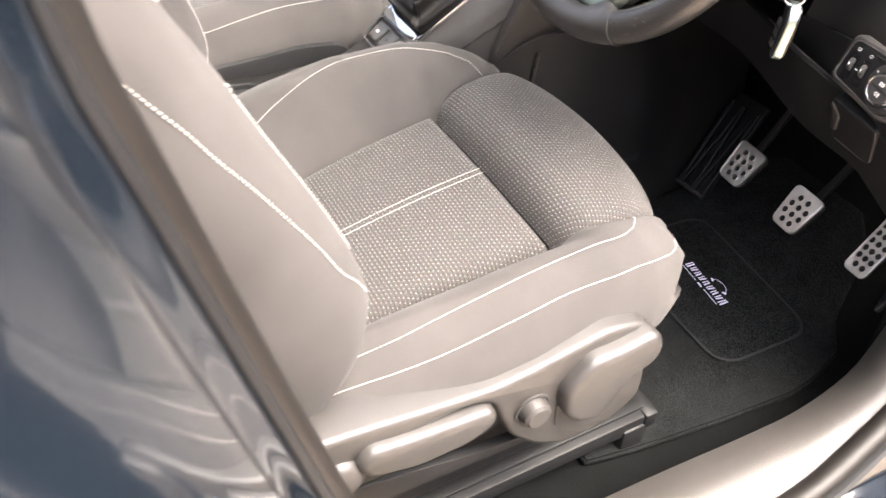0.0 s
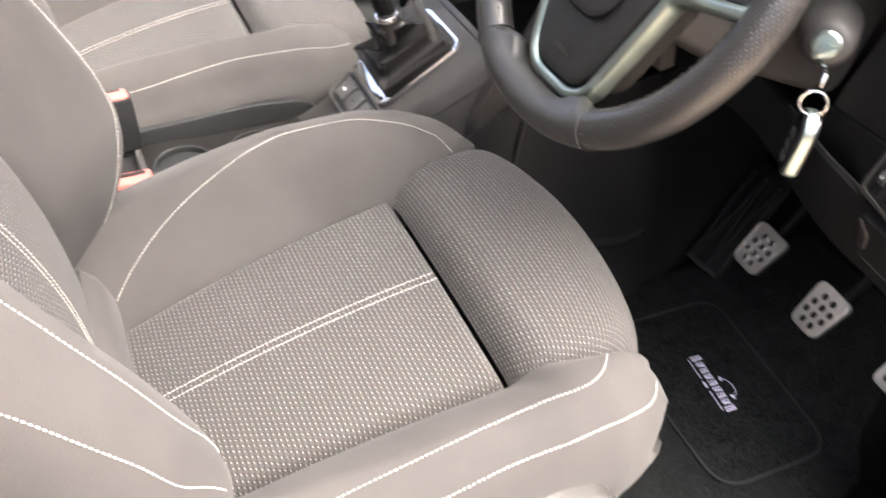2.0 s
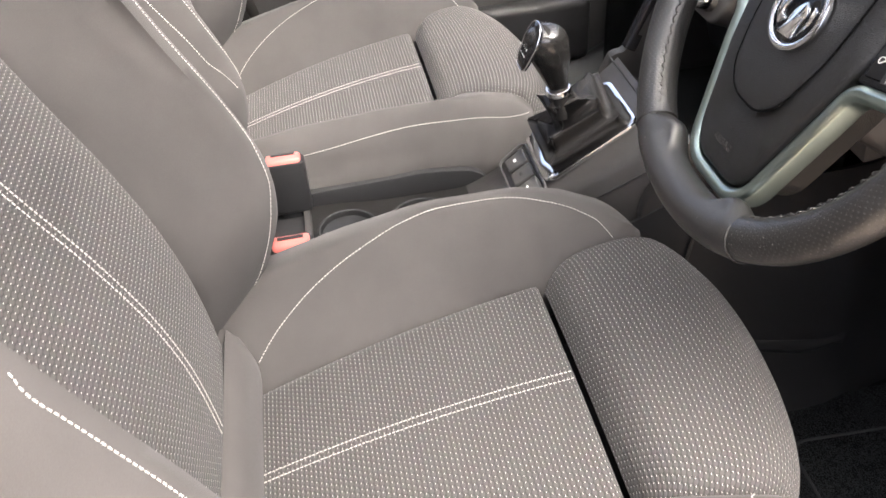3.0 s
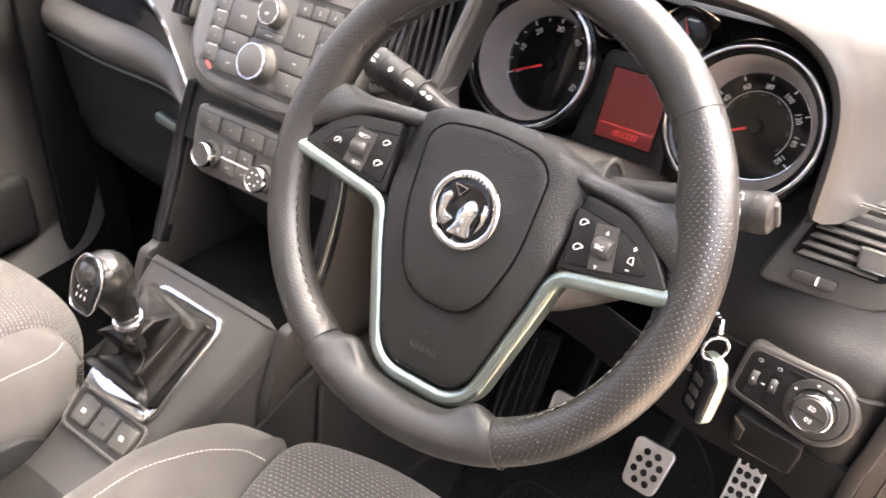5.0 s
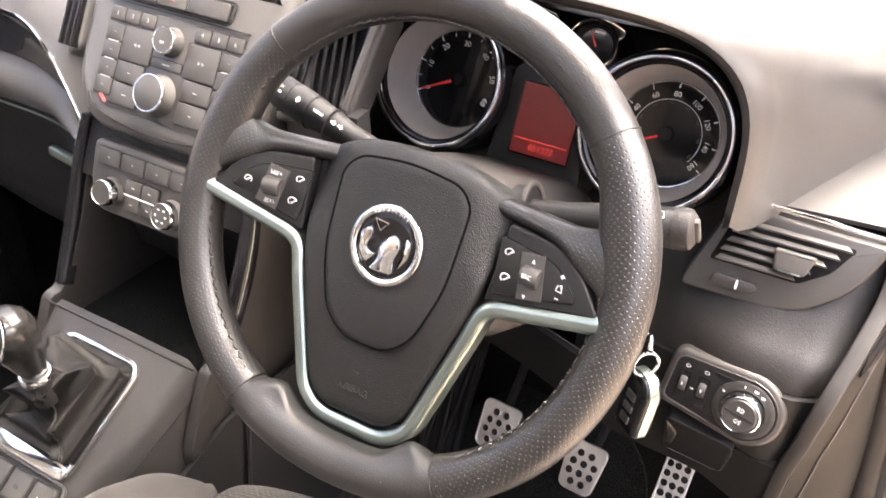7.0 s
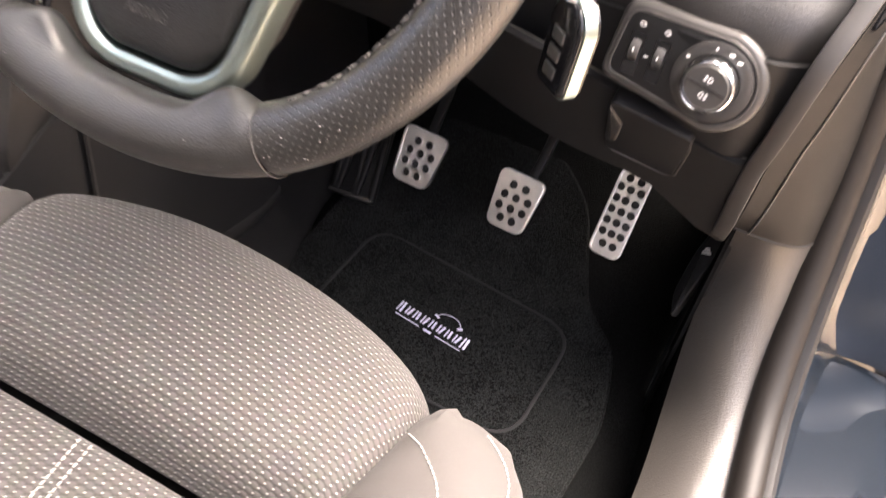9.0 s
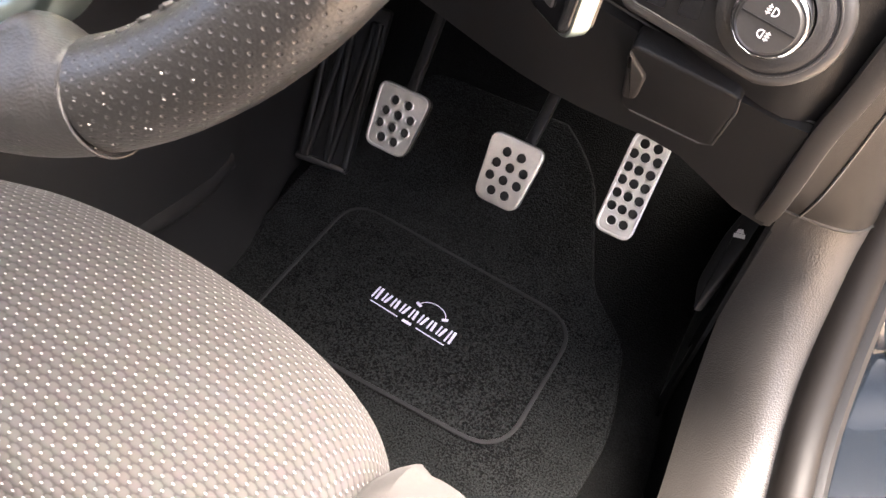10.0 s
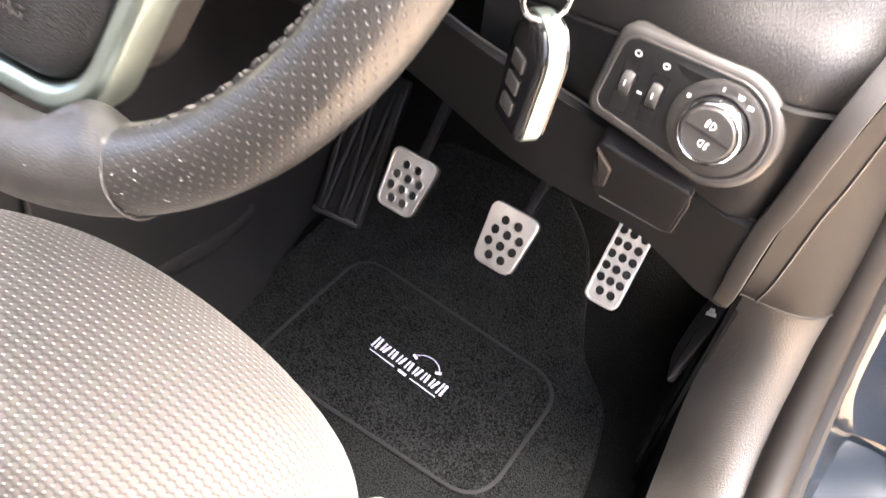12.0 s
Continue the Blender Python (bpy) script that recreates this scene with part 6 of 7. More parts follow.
rings = []
for k, dz in ((1.0, -0.004), (1.0, 0.0000), (0.985, 0.0006), (0.9, 0.0008), (0.6, 0.0009), (0.3, 0.0009), (0.03, 0.0009)):
    rings.append([wpt(p.x * k, -0.008 + (p.y + 0.008) * k, pad_z(p.x * k, -0.008 + (p.y + 0.008) * k) + dz) for p in shield])
part("centre_pad", loft(rings), "airbag", hub, "raised shield-shaped pad", 60)
part("pad_groove", sweep([wpt(p.x, p.y, pad_z(p.x, p.y) + 0.0002) for p in shield], ring2(0.0010, 0.0008, 6), up=WN, wrap=True), "carpet", hub, "fine dark groove round the pad")
part("airbag_word", lettering("AIRBAG", 0.0075, WM @ pose(0.0, -0.113, pad_z(0, -0.113) + 0.0008), 0.0004), "charcoal", hub, "embossed lettering")
part("airbag_mark", prism([(-0.003, 0), (0.003, 0), (0.0015, -0.002), (-0.0015, -0.002)], 0.0004, WM @ pose(0, -0.099, pad_z(0, -0.10) + 0.001)), "charcoal", hub)
BM_ = WM @ pose(0.0, -0.003, pad_z(0, 0) + 0.0016)
bd = part("badge", lathe([(0, 0.003), (0.019, 0.0028), (0.0235, 0.002), (0.0255, 0)], BM_, 44), "gloss", hub, "round chrome and black badge")
part("badge_ring", annulus(0.0238, 0.0288, 0.0045, BM_, 56), "chrome", bd, "chrome badge ring")
# plain bright shapes on the badge
sh = prism(rounded([(-0.009, -0.0195), (0.012, -0.0185), (0.0095, -0.008), (0.013, 0.001), (0.007, 0.010), (0.001, 0.006), (-0.004, -0.003), (-0.003, -0.012)], 0.004), 0.002, BM_ @ pose(0, 0, 0.0046), 0.0010)
prism(rounded([(-0.021, 0.004), (-0.014, 0.011), (-0.011, 0.006), (-0.014, -0.006), (-0.005, -0.008), (-0.012, -0.016), (-0.019, -0.008)], 0.003), 0.002, BM_ @ pose(0, 0, 0.0044), 0.0008, bm=sh)
prism(rounded([(0.013, -0.016), (0.020, -0.004), (0.020, 0.007), (0.015, 0.010), (0.016, -0.004)], 0.002), 0.002, BM_ @ pose(0, 0, 0.0044), 0.0006, bm=sh)
sweep([BM_ @ Vector(p) for p in ((-0.012, 0.0165, 0.004), (-0.001, 0.0155, 0.004), (-0.006, 0.009, 0.004))], ring2(0.0008, 0.0008, 6), up=WN, wrap=True, bm=sh)
for q in range(60, 130, 8):
    block((0.0014, 0.0034, 0.0014), BM_ @ pose(0, 0, 0.0042, 0, 0, q - 90) @ pose(0, 0.0248, 0), 0.0003, bm=sh)
part("badge_relief", sh, "chrome", bd, "polished relief")
# silver V with its two arms
vpath = rounded([(-0.160, -0.0050), (-0.0785, -0.0220), (-0.0710, -0.050), (-0.0455, -0.131), (-0.028, -0.1430), (0.028, -0.1430), (0.0455, -0.131), (0.0710, -0.050), (0.0785, -0.0220), (0.160, -0.0050)], [0.0, 0.012, 0.01, 0.012, 0.014, 0.014, 0.012, 0.01, 0.012, 0.0], 6)
vpath = vpath[7 - 1:-(7 - 1)]
vp = [wpt(p.x, p.y, -0.005 + 0.014 * min(1.0, max(0.0, (abs(p.x) - 0.076) / 0.084)) - 0.007 * smooth(-p.y, 0.02, 0.14)) for p in vpath]
vt = part("silver_trim", sweep(vp, rounded([(-0.0060, -0.016), (0.0060, -0.016), (0.0058, 0.0008), (0.0034, 0.0042), (-0.0020, 0.0046), (-0.0056, 0.0018)], 0.0013, 3), up=WN), "satin", wheel, "satin silver V-shaped trim", 60)
for s_ in (1, -1):
    part("trim_end", lathe([(0, 0.004), (0.004, 0.0035), (0.0068, 0.001), (0.0070, -0.012)], WM @ pose(s_ * 0.1585, -0.0053, 0.0085), 20), "satin", vt)
# spokes and switch pods
for s_ in (1, -1):
    arm = []
    for x, yl, yh, zt, zb in ((0.055, -0.02, 0.050, -0.020, -0.036), (0.085, -0.018, 0.048, -0.016, -0.034), (0.115, -0.012, 0.044, -0.008, -0.028), (0.140, -0.008, 0.044, -0.003, -0.020), (0.158, -0.006, 0.050, 0.002, -0.013)):
        arm.append([wpt(s_ * x, p.x, p.y) for p in rounded([(yl, zb), (yh, zb), (yh, zt), (yl, zt)], 0.008, 4)])
    part("spoke", loft(arm), "leather", wheel, "leather-covered spoke")
    # leather that runs from the hub's shoulder over the switches and flares into the rim
    upper = spline([(0.066, 0.0530, -0.016), (0.082, 0.0520, -0.013), (0.098, 0.0510, -0.009), (0.114, 0.0500, -0.004), (0.130, 0.0500, 0.000), (0.143, 0.0550, 0.004), (0.1500, 0.0650, 0.007)], 28)
    lower = spline([(0.066, 0.0400, -0.014), (0.082, 0.0385, -0.010), (0.098, 0.0370, -0.006), (0.113, 0.0345, -0.001), (0.126, 0.0280, 0.003), (0.139, 0.0160, 0.006), (0.158, -0.0040, 0.009)], 28)
    rings = []
    for j in range(29):
        k = smooth(j / 28, 0.62, 1.0)
        top, low = [], []
        for i in range(19):
            u = i / 18
            p = upper[j].lerp(lower[j], u)
            q = math.atan2(p.y, p.x)
            p = p.lerp(Vector((0.1660 * math.cos(q), 0.1660 * math.sin(q), 0.0120)), k)
            rise = 0.0070 * math.sin(math.pi * u) ** 0.7 * (1 - k)
            top.append(WM @ Vector((s_ * p.x, p.y, p.z + rise)))
            if i % 6 == 0:
                low.append(WM @ Vector((s_ * p.x, p.y, p.z - 0.012)))
        rings.append(top + low[::-1])
    part("spoke_cover", loft(rings), "perf", wheel, "perforated leather between hub, switches and rim", 50)
    PM = WM @ pose(s_ * 0.115, 0, 0.0045) @ pose(0, 0, 0, 0, -s_ * 9, 0) @ pose(-s_ * 0.115, 0, -0.0115)
    pod_o = rounded([(s_ * 0.0760, -0.0165), (s_ * 0.0795, 0.0385), (s_ * 0.120, 0.034), (s_ * 0.139, 0.022), (s_ * 0.158, -0.0015)], [0.003, 0.004, 0.018, 0.012, 0.004])
    pod = part("switch_pod", prism(pod_o, 0.012, PM @ pose(0, 0, 0.0110), 0.002, seg=3), "dark", wheel, "black switch pod with white symbols")
    bed = rounded([(s_ * 0.081, -0.0105), (s_ * 0.077, 0.029), (s_ * 0.122, 0.0235), (s_ * 0.141, 0.003)], [0.003, 0.004, 0.012, 0.004])
    part("switch_face", prism(bed, 0.002, PM @ pose(0, 0, 0.0122), 0.0006), "dark", pod)
    part("face_joint", sweep([PM @ Vector((p.x, p.y, 0.0116)) for p in bed], ring2(0.0006, 0.0006, 6), up=WN, wrap=True), "gloss", pod)
    dm = [(s_ * 0.100, -0.0075), (s_ * 0.095, 0.0235), (s_ * 0.112, 0.0255), (s_ * 0.118, -0.0035)]
    part("rocker_bed", prism(dm, 0.001, PM @ pose(0, 0, 0.0131)), "fascia", pod, "grey diamond behind the rocker")
    part("bed_shade", prism([(s_ * 0.098, 0.0145), (s_ * 0.0955, 0.0225), (s_ * 0.1115, 0.0245), (s_ * 0.1135, 0.0155)], 0.001, PM @ pose(0, 0, 0.0134)), "button", pod)
    rk = part("rocker", lathe([(0, -0.0065), (0.0062, -0.0065), (0.0070, -0.005), (0.0070, 0.005), (0.0062, 0.0065), (0, 0.0065)], PM @ pose(s_ * 0.1065, 0.0095, 0.0130, 0, 90, 0), 20), "button", pod)
    if s_ > 0:
        part("rocker_word", lettering("SRC", 0.0042, PM @ pose(0.1065, 0.0095, 0.0202), 0.0001), "white", rk)
    for x, y, w in ((0.086, 0.020, 0.0032), (0.088, 0.003, 0.0036)):
        o = PM @ pose(s_ * x, y, 0.0126)
        ic = sweep([o @ Vector((w * math.cos(q), w * 0.75 * math.sin(q), 0)) for q in [radians(20 + 22 * i) for i in range(11)]], ring2(0.0004, 0.0003, 4), up=WN)
        block((w * 1.3, 0.0008, 0.0004), o @ pose(0.0008, -0.0004, 0, 0, 0, 40), bm=ic)
        part("switch_symbol", ic, "white", pod)
    o = PM @ pose(s_ * 0.1275, 0.009, 0.0126)
    if s_ > 0:
        plus = block((0.0030, 0.0007, 0.0004), o @ pose(0, 0.0078, 0))
        block((0.0007, 0.0030, 0.0004), o @ pose(0, 0.0078, 0), bm=plus)
        part("plus_sign", plus, "white", pod)
        part("minus_sign", block((0.0028, 0.0007, 0.0004), o @ pose(0, -0.0068, 0)), "white", pod)
        part("switch_symbol", sweep([o @ Vector(p) for p in ((-0.0022, -0.0018, 0), (0.0022, -0.0024, 0), (0.0012, 0.0024, 0), (-0.0014, 0.0014, 0))], ring2(0.0004, 0.0003, 4), up=WN, wrap=True), "white", pod)
    else:
        ic = sweep([o @ Vector((0.003 * math.cos(q), 0.0026 * math.sin(q), 0)) for q in [radians(-30 + 24 * i) for i in range(11)]], ring2(0.0004, 0.0003, 4), up=WN)
        block((0.004, 0.0008, 0.0004), o @ pose(0, 0, 0, 0, 0, 35), bm=ic)
        part("switch_symbol", ic, "white", pod)
    for y, txt in ((0.0195, "RES/+" if s_ < 0 else ""), (-0.0022, "SET/-" if s_ < 0 else "")):
        o = PM @ pose(s_ * 0.1055, y, 0.0137)
        bm = lettering(txt, 0.0042, o, 0.0001) if txt else prism([(-0.0013, -0.001), (0.0013, -0.001), (0, 0.0016 if y > 0 else -0.0036)], 0.0003, o)
        part("switch_print", bm, "white", pod)
# pale dust on the leather of the rim
dust = None
for i in range(40):
    a, th, q = radians(random.uniform(225, 320)), random.uniform(0.5, 1.7), random.uniform(0.00018, 0.00042)
    deg = math.degrees(a)
    R = 0.1705 - 0.004 * math.exp(-((deg - 270) / 28) ** 2)
    e = Vector((math.cos(a), math.sin(a), 0))
    nrm = e * math.cos(th) + Vector((0, 0, math.sin(th)))
    m_ = frame_at(WM @ (e * (R + 0.0168 * math.cos(th)) + Vector((0, 0, 0.0175 * math.sin(th) + (0.0012 if 242 < deg < 298 else 0)))), WM.to_3x3() @ Vector((-e.y, e.x, 0)), WM.to_3x3() @ nrm)
    dust = lathe([(0, 0.0003), (q, 0.0001), (q, -0.0003)], m_, 5, dust)
tagged(part("dust", dust, "thread", wheel, "pale dust specks"), kind="stuff")
# ---------------------------------------------------------------- centre console
con = thing("centre_console", (CX, 0.0, 0.33), "grey plastic centre console sloping up to the dashboard", "centre console")
TOP = [(-0.75, 0.66), (-0.42, 0.655), (-0.30, 0.645), (-0.15, 0.640), (-0.03, 0.648), (0.02, 0.670), (0.105, 0.730), (0.190, 0.785), (0.30, 0.86)]
HALF = [(-0.75, 0.085), (-0.2, 0.080), (-0.03, 0.062), (0.02, 0.066), (0.075, 0.075), (0.116, 0.089), (0.197, 0.106), (0.26, 0.112), (0.30, 0.112)]
rings = []
for i in range(95):
    y = -0.75 + 0.94 * i / 94
    z, w = lerp_table(TOP, y), lerp_table(HALF, y)
    z = sum(lerp_table(TOP, y + d) for d in (-0.02, -0.01, 0, 0.01, 0.02)) / 5 if y < 0.14 else lerp_table(TOP, y)
    rings.append([Vector((CX + x, y, zz)) for x, zz in [(-w - 0.035, 0.33), (-w - 0.030, z - 0.14), (-w - 0.008, z - 0.055), (-w, z - 0.012), (-w + 0.012, z), (0, z + 0.001), (w - 0.012, z), (w, z - 0.012), (w + 0.008, z - 0.055), (w + 0.030, z - 0.14), (w + 0.035, 0.33)]])
part("console_body", loft(rings[72:]), "console", con, "grey soft plastic body", 50)
# rear of the same body, its black standing for the shadow between the seats
part("console_rear", loft(rings[:73]), "gaiter", con, "rear part between the seats, blackened for shade", 50)
for s_ in (1, -1):
    def skirt(u, v, s_=s_):
        y = -0.5 + 1.2 * u
        z0 = min(lerp_table(TOP, min(y, 0.30)) - 0.075, 0.72)
        w = lerp_table(HALF, min(y, 0.30)) + 0.021
        x = w + 0.045 * v - 0.034 * smooth(y, 0.40, 0.56)
        return (CX + s_ * x, y, z0 + (0.32 - z0) * v)
    part("tunnel_side", sheet(skirt, 40, 10, 0.006), "dark", con, "black tunnel side panel")
part("tunnel_ridge", sweep(spline([(-0.197, 0.10, 0.50), (-0.193, 0.28, 0.475), (-0.190, 0.38, 0.455), (-0.196, 0.44, 0.452)], 24), ring2(0.006, 0.013, 10)), "dark", con, "low moulded ridge along the tunnel")
part("panel_joint", sweep([(CX + 0.142, 0.215, 0.70), (CX + 0.150, 0.20, 0.62), (CX + 0.160, 0.18, 0.50)], ring2(0.0025, 0.0025, 6), up=(1, 0, 0)), "console", con, "grey edge of the side panel")
for s_ in (1, -1):
    part("panel_joint", sweep([(CX + s_ * (lerp_table(HALF, y) + 0.0035), y, lerp_table(TOP, y) - 0.030) for y in [0.0 + 0.215 * i / 14 for i in range(15)]], ring2(0.0013, 0.0013, 6)), "dark", con)
part("panel_joint", sweep([(CX - 0.106 + 0.212 * i / 10, 0.183, 0.781) for i in range(11)], ring2(0.0012, 0.0012, 6)), "dark", con)
SN = Vector((0, -0.56, 0.83)).normalized()
SM = frame_at((CX, 0.112, 0.7355), (1, 0, 0), SN)
# gear lever surround, gaiter and knob
gl = thing("gear_lever", (CX, 0.10, 0.735), "black gear lever with leather gaiter, silver surround and glossy knob", "gear lever")
sur = rounded([(-0.058, -0.062), (0.044, -0.062), (0.052, 0.064), (-0.052, 0.064)], 0.014, 5)
part("surround", sweep([SM @ Vector((p.x, p.y, 0.004)) for p in sur], rounded([(-0.0045, -0.004), (0.0045, -0.004), (0.003, 0.0025), (-0.003, 0.0025)], 0.002, 2), up=SN, wrap=True), "chrome", gl, "polished silver surround")
lip = rounded([(-0.060, -0.066), (0.046, -0.066), (0.040, -0.044), (-0.052, -0.044)], 0.012, 5)
part("surround_lip", prism(lip, 0.004, SM @ pose(0, 0, 0.0075), 0.0015), "chrome", gl, "broad silver lip of the surround")
top_c, top_d = Vector((-0.342, 0.0775, 0.8105)), Vector((0.03, -0.14, 0.99)).normalized()
TMg = frame_at(top_c, (1, 0, 0), top_d)
rings = []
sur2 = rounded([(-0.058, -0.062), (0.044, -0.062), (0.052, 0.064), (-0.052, 0.064)], 0.014, 15)
NB = len(sur2)
CREASES = [(0.24, 0.11, 0.5, 0.075, 0.022), (0.46, -0.15, 2.2, 0.06, 0.019), (0.68, 0.12, 4.0, 0.06, 0.013), (0.10, 0.06, 3.5, 0.05, 0.010), (0.36, 0.20, 5.2, 0.05, 0.012)]
for j in range(37):
    f = j / 36
    h = lerp_table([(0, 0), (0.12, 0.05), (0.3, 0.26), (0.5, 0.55), (0.7, 0.82), (1, 1)], f)
    up = lerp_table([(0, 0), (0.12, 0.08), (0.3, 0.26), (0.5, 0.50), (0.7, 0.74), (1, 1)], f)
    ring = []
    for i, p in enumerate(sur2):
        a = math.atan2(p.y, p.x)
        b = SM @ Vector((p.x * 0.97, max(p.y * 0.97, -0.047), 0.002))
        c = TMg @ Vector((0.0135 * math.cos(a), 0.0135 * math.sin(a), 0))
        q = b.lerp(c, h)
        q += SN * (up - h) * (c - b).dot(SN)
        mid = SM.translation.lerp(top_c, h)
        out_ = Vector((q.x - mid.x, q.y - mid.y, 0))
        env = math.sin(math.pi * f) ** 0.8
        crease = sum(h_ * math.exp(-abs(f - f0 - k_ * math.sin(a - a0)) / w_) for f0, k_, a0, w_, h_ in CREASES)
        fine = noise.noise(Vector((math.cos(a) * 5, math.sin(a) * 5, f * 5)))
        turn = [math.remainder(a - c_ - t_ * f, 2 * math.pi) for c_, t_ in ((0.35, 0.5), (2.0, -0.6), (3.6, 0.7), (5.1, -0.5))]
        lobe = max(math.exp(-abs(d_) / 0.42) for d_ in turn)
        roll_ = math.cos(2 * math.pi * (1.6 * f + 0.25 * math.sin(a - 0.6)))
        ridge = 1 - 2 * abs(noise.noise(Vector((math.cos(a) * 2.2, math.sin(a) * 2.2, f * 2.6 + 4.0))))
        fold = env * (crease + 0.014 * lobe + 0.007 * roll_ + 0.014 * ridge - 0.020 + 0.002 * fine)
        q += (out_.normalized() * 0.6 + SN * 0.6) * fold
        ring.append(q)
    rings.append(ring)
gt = part("gaiter", loft(rings, caps=False), "gaiter", gl, "creased black leather gaiter", 80)
for c0 in (NB // 4 + 6, NB // 4 + 9):
    sewn(gt, [rings[j][c0 % NB] for j in range(3, 34)], gl, 0.0004, 0.0032, 0.0024, 0.0005, "fascia", "grey gaiter stitching")
part("collar", annulus(0.010, 0.0155, 0.007, TMg @ pose(0, 0, -0.002), 28), "chrome", gl, "silver collar")
part("shaft_cover", lathe([(0.012, -0.035), (0.0135, 0.0), (0.012, 0.008)], TMg, 20), "leather", gl)
# knob: taller than wide, its rear face flattened and capped
rings = []
for j in range(25):
    f = j / 24
    z = 0.006 + 0.084 * f
    r = lerp_table([(0, 0.0125), (0.08, 0.0140), (0.25, 0.0178), (0.5, 0.0240), (0.7, 0.0262), (0.85, 0.0240), (0.94, 0.0175), (0.985, 0.009), (1, 0.001)], f)
    lean = -0.010 * f
    rings.append([TMg @ Vector((r * 0.92 * c, lean + r * (1.0 if d > 0 else 0.95) * d, z)) for c, d in ring2(1, 1, 28)])
kb_ = part("knob", loft(rings), "knob", gl, "smooth dark gear knob", 60)
cap = []
for k, dz in ((1.0, -0.003), (1.0, 0.0), (0.9, 0.0016), (0.5, 0.0028), (0.02, 0.003)):
    cap.append([TMg @ pose(0, -0.0215, 0.066, 58) @ Vector((p.x * k, p.y * k, dz + 0.0065)) for p in rounded([(-0.016, -0.028), (0.016, -0.028), (0.0225, 0.008), (0.012, 0.028), (-0.012, 0.028), (-0.0225, 0.008)], 0.010)])
cp_ = part("knob_cap", loft(cap), "gloss", kb_, "glossy black knob cap")
part("cap_rim", sweep([p + (TMg.to_3x3() @ Vector((0, 0, 0.0))) for p in cap[1]], ring2(0.0008, 0.0008, 6), up=TMg.to_3x3() @ Vector((0, -0.85, 0.5)), wrap=True), "chrome", kb_, "chrome rim of the cap")
for i in range(3):
    for j in (-1, 1):
        part("shift_mark", block((0.0011, 0.0026, 0.0005), TMg @ pose(0, -0.0215, 0.066, 58) @ pose((i - 1) * 0.006, -0.008 + j * 0.004, 0.0092)), "white", cp_)
# parking brake switches behind the lever
for i, (x, mm) in enumerate(((-0.032, "fascia"), (0.0, "button"), (0.032, "fascia"))):
    k = part("console_switch", prism(rounded([(x - 0.013, -0.104), (x + 0.013, -0.104), (x + 0.014, -0.074), (x - 0.014, -0.074)], 0.004), 0.008, SM @ pose(0, 0, 0.006), 0.0025, seg=3), mm, con, "dark switch on the console")
    part("switch_symbol", block((0.006, 0.004, 0.0004), SM @ pose(x, -0.090, 0.0063)), "white" if i != 1 else "charcoal", k)
part("switch_bezel", sweep([SM @ Vector((p.x, p.y, 0.004)) for p in rounded([(-0.052, -0.112), (0.052, -0.112), (0.056, -0.068), (-0.056, -0.068)], 0.012)], ring2(0.0015, 0.0025, 6), up=SN, wrap=True), "frame", con, "thin grey switch bezel")
# cup holders
for y in (-0.10, -0.195):
    c = part("cup_holder", annulus(0.034, 0.040, 0.012, pose(CX, y, 0.640), 36), "dark", con, "black rim of a cup holder")
    part("cup_floor", lathe([(0, 0.003), (0.034, 0.004), (0.034, 0.001)], pose(CX, y, 0.640), 32), "dark", c)
tray = rounded([(CX - 0.055, -0.335), (CX + 0.055, -0.335), (CX + 0.055, -0.245), (CX - 0.055, -0.245)], 0.012)
tr = part("tray_rim", sweep([Vector((p.x, p.y, 0.657)) for p in tray], rounded([(-0.005, -0.012), (0.005, -0.012), (0.004, 0.004), (-0.004, 0.004)], 0.002, 2), wrap=True), "charcoal", con, "dark rim of an open tray")
part("tray_floor", prism([(p.x, p.y) for p in tray], 0.004, pose(0, 0, 0.650)), "dark", tr)


def buckle(x, y, z, lean, label):
    b = thing("seat_belt_buckle", (x, y, z - 0.12), label, "seat belt buckle", "seat belt buckles")
    m = pose(x, y, z, 0, lean, 0)
    part("housing", block((0.026, 0.052, 0.075), m @ pose(0, 0, -0.0385), 0.005, 3), "dark", b, "black buckle housing")
    part("release_button", block((0.022, 0.044, 0.014), m @ pose(0.001, 0, -0.004), 0.004, 3), "red", b, "pale red release button")
    part("tongue_slot", block((0.005, 0.030, 0.002), m @ pose(-0.003, 0, 0.0030)), "dark", b)
    part("stem", block((0.014, 0.03, 0.13), m @ pose(0, 0, -0.13), 0.004), "dark", b)
    return b


buckle(-0.270, -0.262, 0.708, 4, "black driver's seat belt buckle with pale red button")
buckle(-0.412, -0.262, 0.733, -6, "black passenger seat belt buckle with pale red button")

# ---------------------------------------------------------------- footwell
def mat_z(y):
    pts = spline([(0, a, b) for a, b in FLOOR], 80)
    for p, q in zip(pts, pts[1:]):
        if p.y <= y <= q.y:
            return p.z + (q.z - p.z) * (y - p.y) / max(1e-6, q.y - p.y)
    return 0.33


fm = thing("floor_mat", (0.03, 0.35, 0.325), "black carpet floor mat with embroidered heel pad", "floor mat")


def mat_edge(y):
    """Left and right edges of the mat, softened."""
    pair = [mat_line(y + d) for d in (-0.018, -0.012, -0.006, 0.0, 0.006, 0.012, 0.018)]
    return sum(p[0] for p in pair) / 7, sum(p[1] for p in pair) / 7


